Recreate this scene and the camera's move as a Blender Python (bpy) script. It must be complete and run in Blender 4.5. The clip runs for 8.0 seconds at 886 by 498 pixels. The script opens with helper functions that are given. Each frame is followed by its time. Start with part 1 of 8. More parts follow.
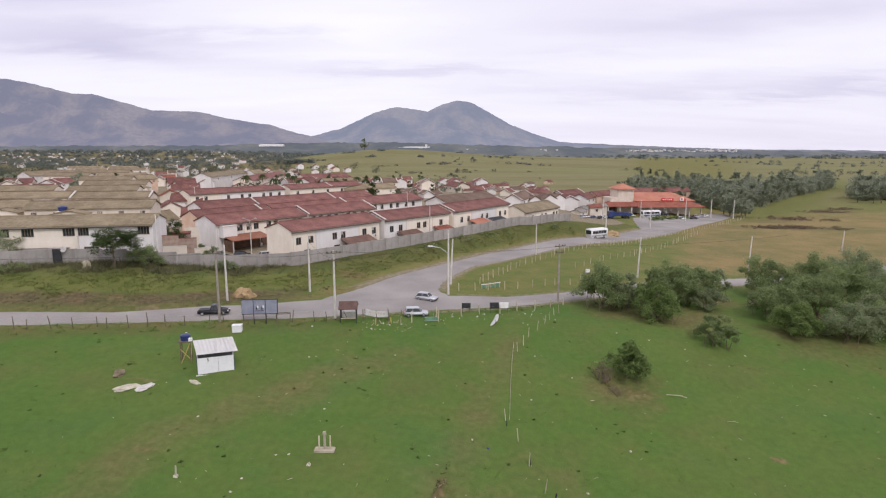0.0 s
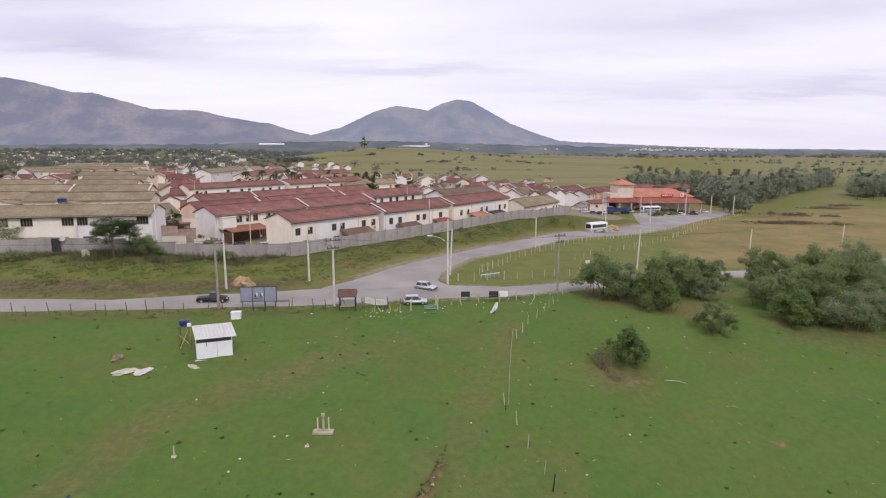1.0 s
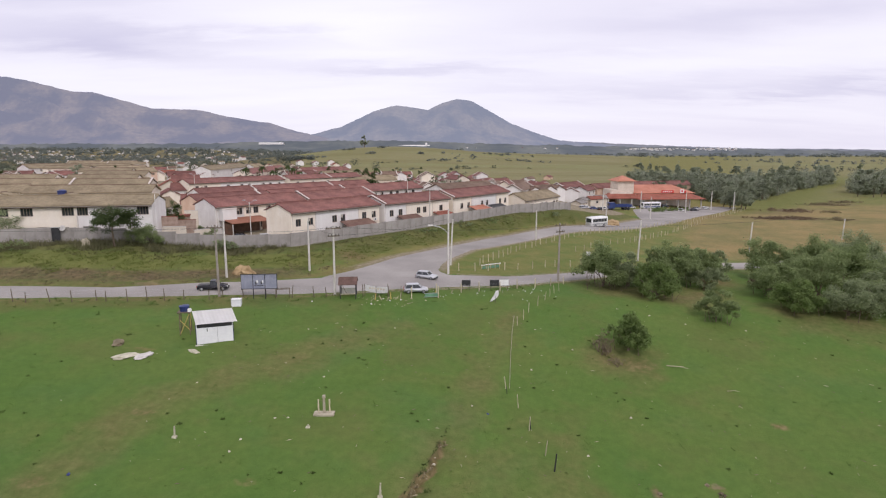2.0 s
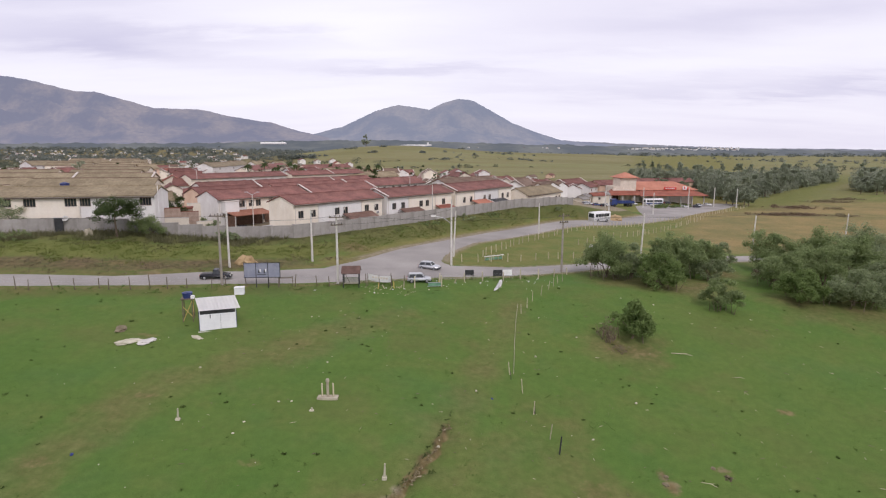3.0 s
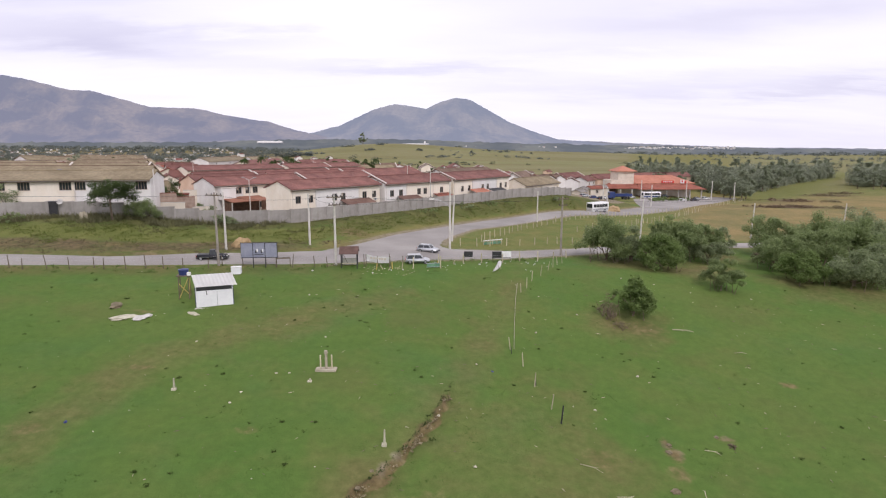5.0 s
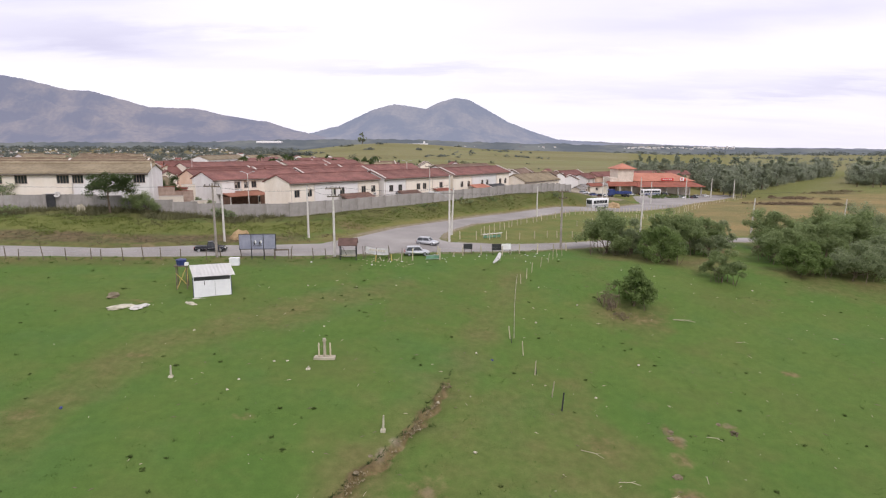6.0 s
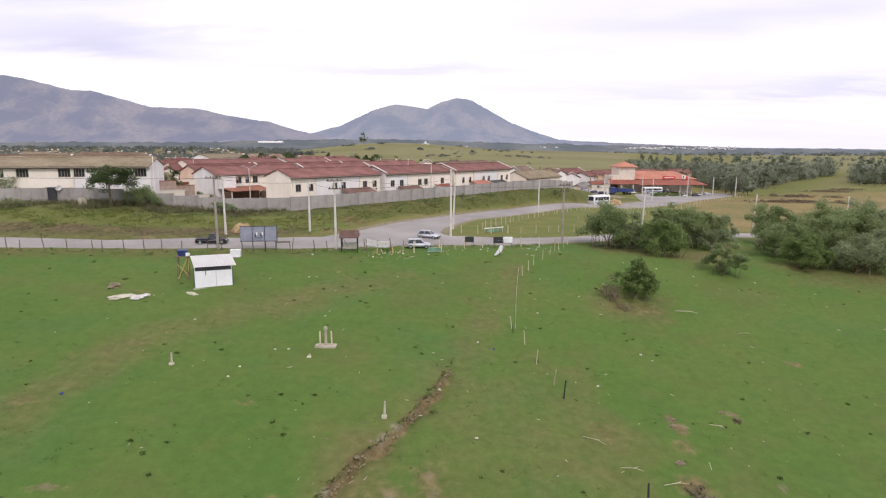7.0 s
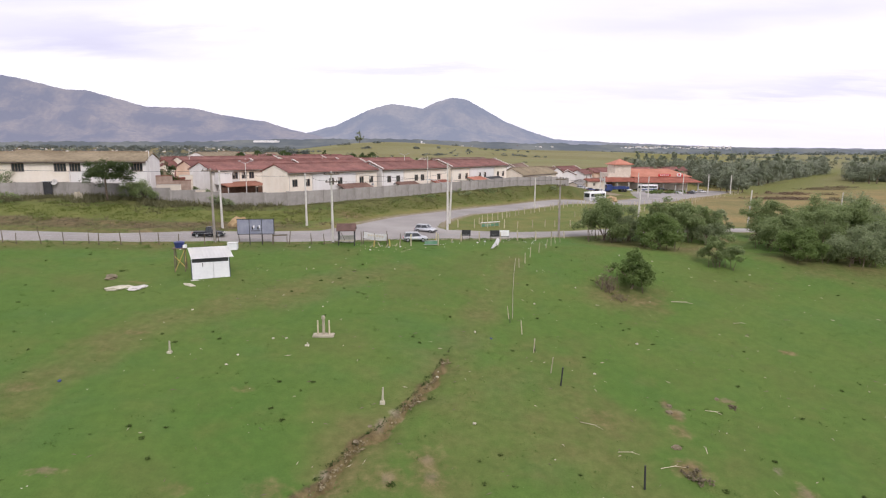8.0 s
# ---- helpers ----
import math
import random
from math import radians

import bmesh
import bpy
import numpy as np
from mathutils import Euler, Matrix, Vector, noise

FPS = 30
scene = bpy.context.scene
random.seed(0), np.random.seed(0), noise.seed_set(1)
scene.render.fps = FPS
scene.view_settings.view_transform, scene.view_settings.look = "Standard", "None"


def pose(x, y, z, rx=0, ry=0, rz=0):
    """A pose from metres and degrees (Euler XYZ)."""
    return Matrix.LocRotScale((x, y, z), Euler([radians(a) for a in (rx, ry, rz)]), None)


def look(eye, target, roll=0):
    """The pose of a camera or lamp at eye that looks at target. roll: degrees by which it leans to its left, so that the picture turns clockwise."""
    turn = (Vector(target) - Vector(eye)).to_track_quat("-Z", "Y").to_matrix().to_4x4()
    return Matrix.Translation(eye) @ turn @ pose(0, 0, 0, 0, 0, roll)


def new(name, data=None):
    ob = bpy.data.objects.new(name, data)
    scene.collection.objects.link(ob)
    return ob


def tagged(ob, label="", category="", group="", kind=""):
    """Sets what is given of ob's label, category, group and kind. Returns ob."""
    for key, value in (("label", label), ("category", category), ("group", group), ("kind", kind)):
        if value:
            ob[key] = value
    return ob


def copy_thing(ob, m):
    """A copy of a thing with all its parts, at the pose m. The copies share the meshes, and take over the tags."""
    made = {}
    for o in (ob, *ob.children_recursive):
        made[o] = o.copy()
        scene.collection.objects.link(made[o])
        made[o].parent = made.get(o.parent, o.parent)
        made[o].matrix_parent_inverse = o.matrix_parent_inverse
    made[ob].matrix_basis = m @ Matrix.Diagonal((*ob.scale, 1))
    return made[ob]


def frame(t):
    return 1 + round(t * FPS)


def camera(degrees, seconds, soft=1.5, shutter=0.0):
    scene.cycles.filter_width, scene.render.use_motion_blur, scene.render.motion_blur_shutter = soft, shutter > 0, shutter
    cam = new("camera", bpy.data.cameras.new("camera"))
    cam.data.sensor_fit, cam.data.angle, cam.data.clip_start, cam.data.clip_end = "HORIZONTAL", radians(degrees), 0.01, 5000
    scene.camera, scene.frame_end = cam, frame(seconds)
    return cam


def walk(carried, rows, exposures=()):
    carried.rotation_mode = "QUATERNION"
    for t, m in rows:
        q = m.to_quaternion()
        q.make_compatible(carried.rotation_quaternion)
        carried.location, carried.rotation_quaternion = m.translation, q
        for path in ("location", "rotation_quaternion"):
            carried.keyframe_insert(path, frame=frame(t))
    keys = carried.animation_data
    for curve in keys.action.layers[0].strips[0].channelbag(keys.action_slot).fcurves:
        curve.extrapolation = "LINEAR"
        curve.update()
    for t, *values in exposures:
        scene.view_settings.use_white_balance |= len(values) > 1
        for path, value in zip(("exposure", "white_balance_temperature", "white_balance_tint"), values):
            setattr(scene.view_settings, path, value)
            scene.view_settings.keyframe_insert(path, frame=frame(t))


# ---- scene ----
cam = camera(74.7, 8.0, soft=1.2)
SCALE = 1.37  # metres to one unit of the plan below
EYE, TILT = 20.0, -9.6
# seconds, metres right, ahead and up from the first eye, degrees of yaw, pitch and lean
ROWS = [
    (0.0, 0.000, 0.000, 0.000, 0.000, 0.000, 0.000),
    (0.5, 0.018, -0.051, -0.612, 0.036, -0.060, -0.019),
    (1.0, 0.084, -0.140, -1.334, 0.005, -0.080, -0.048),
    (1.5, 0.057, -0.240, -2.038, -0.031, -0.095, -0.069),
    (3.0, -0.220, -0.300, -4.021, 0.157, -0.103, -0.099),
    (3.5, -0.324, -0.283, -4.586, 0.214, -0.113, -0.119),
    (4.0, -0.367, -0.259, -5.186, 0.243, -0.105, -0.091),
    (4.5, -0.426, -0.232, -5.755, -0.002, -0.159, -0.107),
    (6.0, -0.433, 0.045, -7.348, -0.203, -0.121, -0.101),
    (6.5, -0.402, 0.021, -7.796, -0.102, -0.113, -0.094),
    (7.0, -0.455, 0.018, -8.257, -0.076, -0.093, -0.130),
    (7.5, -0.531, -0.073, -8.677, -0.118, -0.106, -0.142),
    (8.0, -0.556, -0.278, -8.995, -0.473, -0.122, -0.127),
]
EXPOSURES = [(0.0, -0.10, 6350, 17), (1.5, -0.10, 6350, 17), (3.5, -0.11, 6350, 17), (4.5, -0.03, 6350, 17), (6.0, 0.07, 6400, 16), (8.0, 0.145, 6400, 16)]
walk(cam, [(t, pose(SCALE * x, SCALE * y, SCALE * (EYE + z), 90 + TILT + pitch, lean, yaw)) for t, x, y, z, yaw, pitch, lean in ROWS], EXPOSURES)

# ---- overcast sky and a veiled sun ----
world = bpy.data.worlds.new("overcast_sky")
scene.world = world
world.use_nodes = True
wn, wl = world.node_tree.nodes, world.node_tree.links
wn.clear()


def wnode(kind, **values):
    n = wn.new(kind)
    for key, value in values.items():
        n.inputs[key].default_value = value
    return n


SUN_EL, SUN_ROT = 47.0, 159.0
sky = wn.new("ShaderNodeTexSky")
sky.sky_type, sky.sun_disc = "NISHITA", False
sky.sun_elevation, sky.sun_rotation = radians(SUN_EL), radians(SUN_ROT)
coord = wn.new("ShaderNodeTexCoord")
sep = wn.new("ShaderNodeSeparateXYZ")
wl.new(coord.outputs["Generated"], sep.inputs[0])


def wmath(op, a, b=None, c=None):
    """A math node of the sky; a, b and c are sockets or numbers."""
    m = wn.new("ShaderNodeMath")
    m.operation = op
    for k, v in enumerate((a, b, c)):
        if v is None:
            continue
        if isinstance(v, (int, float)):
            m.inputs[k].default_value = v
        else:
            wl.new(v, m.inputs[k])
    return m.outputs[0]


# bearing and height of the view, bent a little by noise so that cloud edges fray
azimuth = wmath("ARCTAN2", sep.outputs["X"], sep.outputs["Y"])
height_up = wmath("ABSOLUTE", sep.outputs["Z"])
flat = wn.new("ShaderNodeCombineXYZ")
layer = wmath("ADD", height_up, 0.13)
wl.new(wmath("DIVIDE", sep.outputs["X"], layer), flat.inputs[0])
wl.new(wmath("DIVIDE", sep.outputs["Y"], layer), flat.inputs[1])
stretch = wn.new("ShaderNodeMapping")
stretch.inputs["Scale"].default_value = (0.42, 0.95, 1.0)
stretch.inputs["Location"].default_value = (3.1, 1.7, 0.0)
wl.new(flat.outputs[0], stretch.inputs[0])
big = wnode("ShaderNodeTexNoise", Scale=0.9, Detail=6.0, Roughness=0.55, Distortion=0.35)
wl.new(stretch.outputs[0], big.inputs["Vector"])
fray = wnode("ShaderNodeTexNoise", Scale=2.6, Detail=5.0, Roughness=0.6)
wl.new(stretch.outputs[0], fray.inputs["Vector"])
bent_az = wmath("ADD", azimuth, wmath("MULTIPLY_ADD", fray.outputs["Fac"], 0.30, -0.15))
bent_up = wmath("ADD", height_up, wmath("MULTIPLY_ADD", fray.outputs["Fac"], 0.07, -0.035))


def cloud_bank(az, up, wide, tall, weight):
    """A soft bank of cloud at a bearing and a height."""
    u = wmath("MULTIPLY", wmath("SUBTRACT", bent_az, az), 1 / wide)
    v = wmath("MULTIPLY", wmath("SUBTRACT", bent_up, up), 1 / tall)
    r = wmath("ADD", wmath("MULTIPLY", u, u), wmath("MULTIPLY", v, v))
    return wmath("MULTIPLY", wmath("EXPONENT", wmath("MULTIPLY", r, -1.0)), weight)


thick = wmath("MULTIPLY_ADD", big.outputs["Fac"], -0.75, 0.66)
for bank in ((-0.50, 0.148, 0.17, 0.020, 0.55), (-0.36, 0.170, 0.30, 0.010, 0.22), (-0.04, 0.130, 0.20, 0.011, 0.42), (0.34, 0.098, 0.24, 0.018, 0.28), (0.58, 0.082, 0.16, 0.013, 0.42), (0.46, 0.19, 0.34, 0.026, 0.32), (-0.62, 0.20, 0.14, 0.014, 0.26), (0.22, 0.155, 0.20, 0.010, 0.16), (-0.17, 0.20, 0.20, 0.05, -0.30), (-0.05, 0.085, 0.50, 0.018, -0.12), (0.48, 0.028, 0.45, 0.032, 0.15)):
    thick = wmath("ADD", thick, cloud_bank(*bank))
ramp = wn.new("ShaderNodeValToRGB")
ramp.color_ramp.elements[0].position, ramp.color_ramp.elements[0].color = 0.05, (1.06, 1.06, 1.08, 1)
ramp.color_ramp.elements[1].position, ramp.color_ramp.elements[1].color = 0.95, (0.66, 0.645, 0.80, 1)
mid = ramp.color_ramp.elements.new(0.40)
mid.color = (0.92, 0.905, 0.99, 1)
wl.new(thick, ramp.inputs[0])
scaled = wn.new("ShaderNodeMixRGB")
scaled.blend_type = "MULTIPLY"
scaled.inputs[0].default_value = 1.0
scaled.inputs[2].default_value = (0.1, 0.1, 0.1, 1)
wl.new(sky.outputs[0], scaled.inputs[1])
veil = wn.new("ShaderNodeMixRGB")
veil.inputs[0].default_value = 0.93
wl.new(scaled.outputs[0], veil.inputs[1])
wl.new(ramp.outputs[0], veil.inputs[2])
back = wn.new("ShaderNodeBackground")
back.inputs["Strength"].default_value = 1.04
wl.new(veil.outputs[0], back.inputs["Color"])
wout = wn.new("ShaderNodeOutputWorld")
wl.new(back.outputs[0], wout.inputs[0])

sun = new("sun", bpy.data.lights.new("sun", "SUN"))
sun.data.energy, sun.data.angle, sun.data.color = 1.35, radians(14), (1.0, 0.96, 0.9)
sun.matrix_world = look((35, -90, 105), (0, 0, 0))


# ---- lie of the land ----
ROAD_EDGE = [(-400, 20), (-120, 50), (-50, 63.3), (-38, 65), (-25, 70.3), (-17.7, 75), (-13.1, 79.7), (-8.3, 88), (-2.3, 96.5), (7.3, 112), (19.4, 126.7), (37.6, 149.3), (72, 191), (109, 233), (185, 318)]
WALL_LINE = [(-400, 40), (-124, 65), (-62, 78), (-49.8, 80), (-40.4, 82.5), (-33.2, 85), (-27, 86.4), (-22.4, 87.6), (-12.4, 98.9), (2.1, 116.4), (17.8, 136.8), (22, 137.2), (33.5, 152), (62, 193), (95, 240), (185, 340)]


def line_distance(x, y, line):
    """Distance to a polyline, positive on its left."""
    best = np.full(np.shape(x), 1e9)
    sign = np.ones(np.shape(x))
    for (ax, ay), (bx, by) in zip(line, line[1:]):
        dx, dy = bx - ax, by - ay
        s = np.clip(((x - ax) * dx + (y - ay) * dy) / (dx * dx + dy * dy), 0, 1)
        d = np.hypot(x - ax - s * dx, y - ay - s * dy)
        side = np.where(dx * (y - ay) - dy * (x - ax) >= 0, 1.0, -1.0)
        near = d < best
        best, sign = np.where(near, d, best), np.where(near, side, sign)
    return best * sign


def smooth(a, b, v):
    s = np.clip((v - a) / (b - a), 0, 1)
    return s * s * (3 - 2 * s)


def ground_z(x, y):
    """Height of the ground: a pasture that falls to the camera, a bank along the road, the estate on top, the plain beyond."""
    x, y = np.asarray(x, float), np.asarray(y, float)
    sx, u, v = np.tanh(x / 50), np.clip(y - 68, -60, 0) / 35, 1 - np.exp(-np.maximum(y - 68, 0) / 80)
    low = 0.05 - 2.6 * sx + 5.27 * u + 1.0 * v + 1.37 * u * sx - 3.5 * v * sx + 0.5 * u * u
    low = low + 0.75 * np.exp(-((x - 17) / 12) ** 2 - ((y - 60) / 9) ** 2)
    low = low + 1.2 * np.exp(-((x - 29) / 15) ** 2 - ((y - 130) / 30) ** 2) + 0.9 * smooth(-30, -54, x) + 0.5 * np.exp(-((x + 5) / 8) ** 2 - ((y - 37) / 8) ** 2)
    low = low - 0.5 * np.exp(-((x + 17) / 9) ** 2) * smooth(60, 72, y) - 0.6 * np.exp(-((x - 62) / 20) ** 2 - ((y - 115) / 20) ** 2) - 0.8 * np.exp(-((x - 84) / 40) ** 2 - ((y - 225) / 30) ** 2)
    high = 2.65 + 1.85 * smooth(-28, -50, x) * smooth(94, 84, y) - 5.8 * smooth(25, 60, x) - 1.0 * smooth(140, 260, y)
    road, wall = line_distance(x, y, ROAD_EDGE), line_distance(x, y, WALL_LINE)
    a = np.maximum(road, 0) / (np.maximum(road, 0) + np.maximum(-wall, 0) + 1e-6)
    z = low + (high - low) * smooth(0.14, 0.96, a)
    z = z + (-4.0 - z) * smooth(230, 420, y)
    hill = 23 * np.exp(-((x + 95) / 170) ** 2 - ((y - 900) / 230) ** 2) + 13 * np.exp(-((x - 210) / 260) ** 2 - ((y - 1000) / 260) ** 2)
    foothill = 25 * smooth(1250, 2850, y) * smooth(-0.12, -0.42, x / np.maximum(y, 1.0))
    return z + hill * smooth(420, 860, y) + foothill
# ---- end of the lie of the land ----


# ---- materials ----
def mat(name, a, b, scale=1.0, rough=0.85, bump=0.0, metal=0.0, fine=8.0, spread=0.12, vary=0.0, wave=None, contrast=(0.35, 0.65), streak=0.0):
    """Two colours by a coarse noise, a fine grain on top, and relief. wave: (scale, depth, axis) for corrugation; streak: dirt run down the face."""
    m = bpy.data.materials.new(name)
    m.use_nodes = True
    n, l = m.node_tree.nodes, m.node_tree.links
    p = n["Principled BSDF"]
    p.inputs["Roughness"].default_value, p.inputs["Metallic"].default_value = rough, metal
    p.inputs["Specular IOR Level"].default_value = 0.3
    tc = n.new("ShaderNodeTexCoord")
    coarse, grain = n.new("ShaderNodeTexNoise"), n.new("ShaderNodeTexNoise")
    coarse.inputs["Scale"].default_value, coarse.inputs["Detail"].default_value = scale, 5
    grain.inputs["Scale"].default_value, grain.inputs["Detail"].default_value = scale * fine, 6
    for t in (coarse, grain):
        l.new(tc.outputs["Object"], t.inputs["Vector"])
    r = n.new("ShaderNodeValToRGB")
    r.color_ramp.elements[0].position, r.color_ramp.elements[0].color = contrast[0], (*a, 1)
    r.color_ramp.elements[1].position, r.color_ramp.elements[1].color = contrast[1], (*b, 1)
    l.new(coarse.outputs["Fac"], r.inputs[0])
    light = n.new("ShaderNodeMapRange")
    light.inputs["To Min"].default_value, light.inputs["To Max"].default_value = 1 - 2 * spread, 1 + 2 * spread
    l.new(grain.outputs["Fac"], light.inputs["Value"])
    hsv = n.new("ShaderNodeHueSaturation")
    l.new(r.outputs[0], hsv.inputs["Color"])
    if streak:
        run_map = n.new("ShaderNodeMapping")
        run_map.inputs["Scale"].default_value = (1.0, 1.0, 0.12)
        l.new(tc.outputs["Object"], run_map.inputs[0])
        runs = n.new("ShaderNodeTexNoise")
        runs.inputs["Scale"].default_value, runs.inputs["Detail"].default_value = 1.7, 5
        l.new(run_map.outputs[0], runs.inputs["Vector"])
        dirt = n.new("ShaderNodeValToRGB")
        dirt.color_ramp.elements[0].position, dirt.color_ramp.elements[0].color = 0.36, (1 - streak, 1 - streak * 1.05, 1 - streak * 1.15, 1)
        dirt.color_ramp.elements[1].position, dirt.color_ramp.elements[1].color = 0.55, (1, 1, 1, 1)
        l.new(runs.outputs["Fac"], dirt.inputs[0])
        soiled = n.new("ShaderNodeMixRGB")
        soiled.blend_type = "MULTIPLY"
        soiled.inputs[0].default_value = 1.0
        l.new(r.outputs[0], soiled.inputs[1])
        l.new(dirt.outputs[0], soiled.inputs[2])
        l.new(soiled.outputs[0], hsv.inputs["Color"])
    if vary:
        info = n.new("ShaderNodeObjectInfo")
        own = n.new("ShaderNodeMapRange")
        own.inputs["To Min"].default_value, own.inputs["To Max"].default_value = 1 - vary, 1 + vary
        l.new(info.outputs["Random"], own.inputs["Value"])
        both = n.new("ShaderNodeMath")
        both.operation = "MULTIPLY"
        l.new(light.outputs[0], both.inputs[0])
        l.new(own.outputs[0], both.inputs[1])
        l.new(both.outputs[0], hsv.inputs["Value"])
    else:
        l.new(light.outputs[0], hsv.inputs["Value"])
    l.new(hsv.outputs[0], p.inputs["Base Color"])
    height = grain.outputs["Fac"]
    if wave:
        w = n.new("ShaderNodeTexWave")
        w.bands_direction = wave[2]
        w.inputs["Scale"].default_value, w.inputs["Distortion"].default_value = wave[0], 0.3
        l.new(tc.outputs["Object"], w.inputs["Vector"])
        add = n.new("ShaderNodeMath")
        add.operation = "MULTIPLY_ADD"
        add.inputs[1].default_value = wave[1]
        l.new(w.outputs["Fac"], add.inputs[0])
        l.new(grain.outputs["Fac"], add.inputs[2])
        height = add.outputs[0]
    if bump:
        bp = n.new("ShaderNodeBump")
        bp.inputs["Strength"].default_value, bp.inputs["Distance"].default_value = bump, 0.05
        l.new(height, bp.inputs["Height"])
        l.new(bp.outputs[0], p.inputs["Normal"])
    return m


def leaf_mat(name, dark, light, through_light=0.58):
    """Foliage: each leaf cluster differs, and a little light comes through."""
    m = bpy.data.materials.new(name)
    m.use_nodes = True
    n, l = m.node_tree.nodes, m.node_tree.links
    p = n["Principled BSDF"]
    p.inputs["Roughness"].default_value, p.inputs["Specular IOR Level"].default_value = 0.75, 0.08
    geo = n.new("ShaderNodeNewGeometry")
    tc = n.new("ShaderNodeTexCoord")
    noise_node = n.new("ShaderNodeTexNoise")
    noise_node.inputs["Scale"].default_value = 0.7
    l.new(tc.outputs["Object"], noise_node.inputs["Vector"])
    mix_in = n.new("ShaderNodeMath")
    mix_in.operation = "MULTIPLY_ADD"
    mix_in.inputs[1].default_value = 0.55
    l.new(geo.outputs["Random Per Island"], mix_in.inputs[0])
    half = n.new("ShaderNodeMath")
    half.operation = "MULTIPLY"
    half.inputs[1].default_value = 0.55
    l.new(noise_node.outputs["Fac"], half.inputs[0])
    l.new(half.outputs[0], mix_in.inputs[2])
    r = n.new("ShaderNodeValToRGB")
    r.color_ramp.elements[0].position, r.color_ramp.elements[0].color = 0.15, (*dark, 1)
    r.color_ramp.elements[1].position, r.color_ramp.elements[1].color = 0.85, (*light, 1)
    l.new(mix_in.outputs[0], r.inputs[0])
    l.new(r.outputs[0], p.inputs["Base Color"])
    trans = n.new("ShaderNodeBsdfTranslucent")
    l.new(r.outputs[0], trans.inputs[0])
    mx = n.new("ShaderNodeMixShader")
    mx.inputs[0].default_value = through_light
    l.new(p.outputs[0], mx.inputs[1])
    l.new(trans.outputs[0], mx.inputs[2])
    l.new(mx.outputs[0], n["Material Output"].inputs[0])
    return m


def glass_mat(name, tint, rough=0.08):
    m = bpy.data.materials.new(name)
    m.use_nodes = True
    p = m.node_tree.nodes["Principled BSDF"]
    p.inputs["Base Color"].default_value = (*tint, 1)
    p.inputs["Roughness"].default_value, p.inputs["Specular IOR Level"].default_value = rough, 0.6
    return m


M_CREAM = mat("cream_render", (0.81, 0.725, 0.60), (0.87, 0.80, 0.69), 0.5, bump=0.05, vary=0.06, spread=0.03, streak=0.03)
M_WHITE = mat("white_render", (0.74, 0.71, 0.68), (0.82, 0.80, 0.77), 0.5, bump=0.05, vary=0.05, spread=0.03, streak=0.03)
M_PEACH = mat("peach_render", (0.68, 0.47, 0.34), (0.76, 0.57, 0.44), 0.5, bump=0.05, vary=0.06, spread=0.03, streak=0.03)
M_OLDWALL = mat("weathered_render", (0.62, 0.55, 0.45), (0.74, 0.68, 0.58), 0.35, bump=0.06, vary=0.08, spread=0.03, streak=0.03)
M_RED = mat("red_clay_tiles", (0.150, 0.066, 0.055), (0.246, 0.112, 0.092), 0.42, bump=0.6, vary=0.14, wave=(1.6, 1.2, "X"), spread=0.22)
M_BEIGE = mat("weathered_beige_tiles", (0.200, 0.157, 0.096), (0.285, 0.230, 0.146), 0.3, bump=0.6, vary=0.10, wave=(1.6, 1.2, "X"), spread=0.22)
M_BROWNTILE = mat("brown_weathered_tiles", (0.150, 0.098, 0.070), (0.215, 0.148, 0.108), 0.3, bump=0.6, vary=0.12, wave=(1.6, 1.2, "X"), spread=0.22)
M_ORANGE = mat("orange_clay_tiles", (0.40, 0.160, 0.102), (0.49, 0.212, 0.142), 0.3, bump=0.5, vary=0.05, wave=(1.4, 1.0, "X"), spread=0.12)
M_RUST = mat("rusty_sheet_roof", (0.20, 0.068, 0.045), (0.30, 0.105, 0.07), 0.5, bump=0.4, vary=0.15, wave=(2.5, 1.0, "X"))
M_FASCIA = mat("pale_verge_mortar", (0.58, 0.52, 0.47), (0.68, 0.62, 0.56), 1.0)
M_FRAME = mat("brown_window_frame", (0.20, 0.155, 0.12), (0.27, 0.21, 0.165), 2.0, rough=0.5)
M_PANE = glass_mat("window_glass", (0.035, 0.04, 0.045))
M_BLIND = mat("pale_blind", (0.42, 0.38, 0.33), (0.52, 0.48, 0.42), 3.0)
M_DOOR = mat("brown_door_paint", (0.10, 0.055, 0.035), (0.16, 0.09, 0.06), 2.0, rough=0.5)
M_BLOCK = mat("grey_block_wall", (0.280, 0.260, 0.240), (0.440, 0.412, 0.382), 0.22, bump=0.25, fine=10, spread=0.10, vary=0.10, contrast=(0.3, 0.7), streak=0.15)
M_ASPHALT = mat("worn_grey_asphalt", (0.246, 0.227, 0.210), (0.342, 0.317, 0.292), 0.12, bump=0.25, fine=40, spread=0.1)
M_CONC = mat("pale_concrete", (0.50, 0.47, 0.43), (0.62, 0.59, 0.54), 0.8, bump=0.15)
M_POLE = mat("concrete_pole", (0.52, 0.49, 0.45), (0.66, 0.63, 0.58), 0.7, bump=0.1, vary=0.08)
M_OLDPOLE = mat("dark_weathered_pole", (0.26, 0.23, 0.20), (0.36, 0.32, 0.28), 0.7, bump=0.1)
M_METAL = mat("galvanised_steel", (0.42, 0.43, 0.44), (0.52, 0.53, 0.54), 2.0, rough=0.45, metal=0.6)
M_CABLE = mat("black_cable", (0.03, 0.03, 0.03), (0.05, 0.05, 0.05), 1.0, rough=0.6)
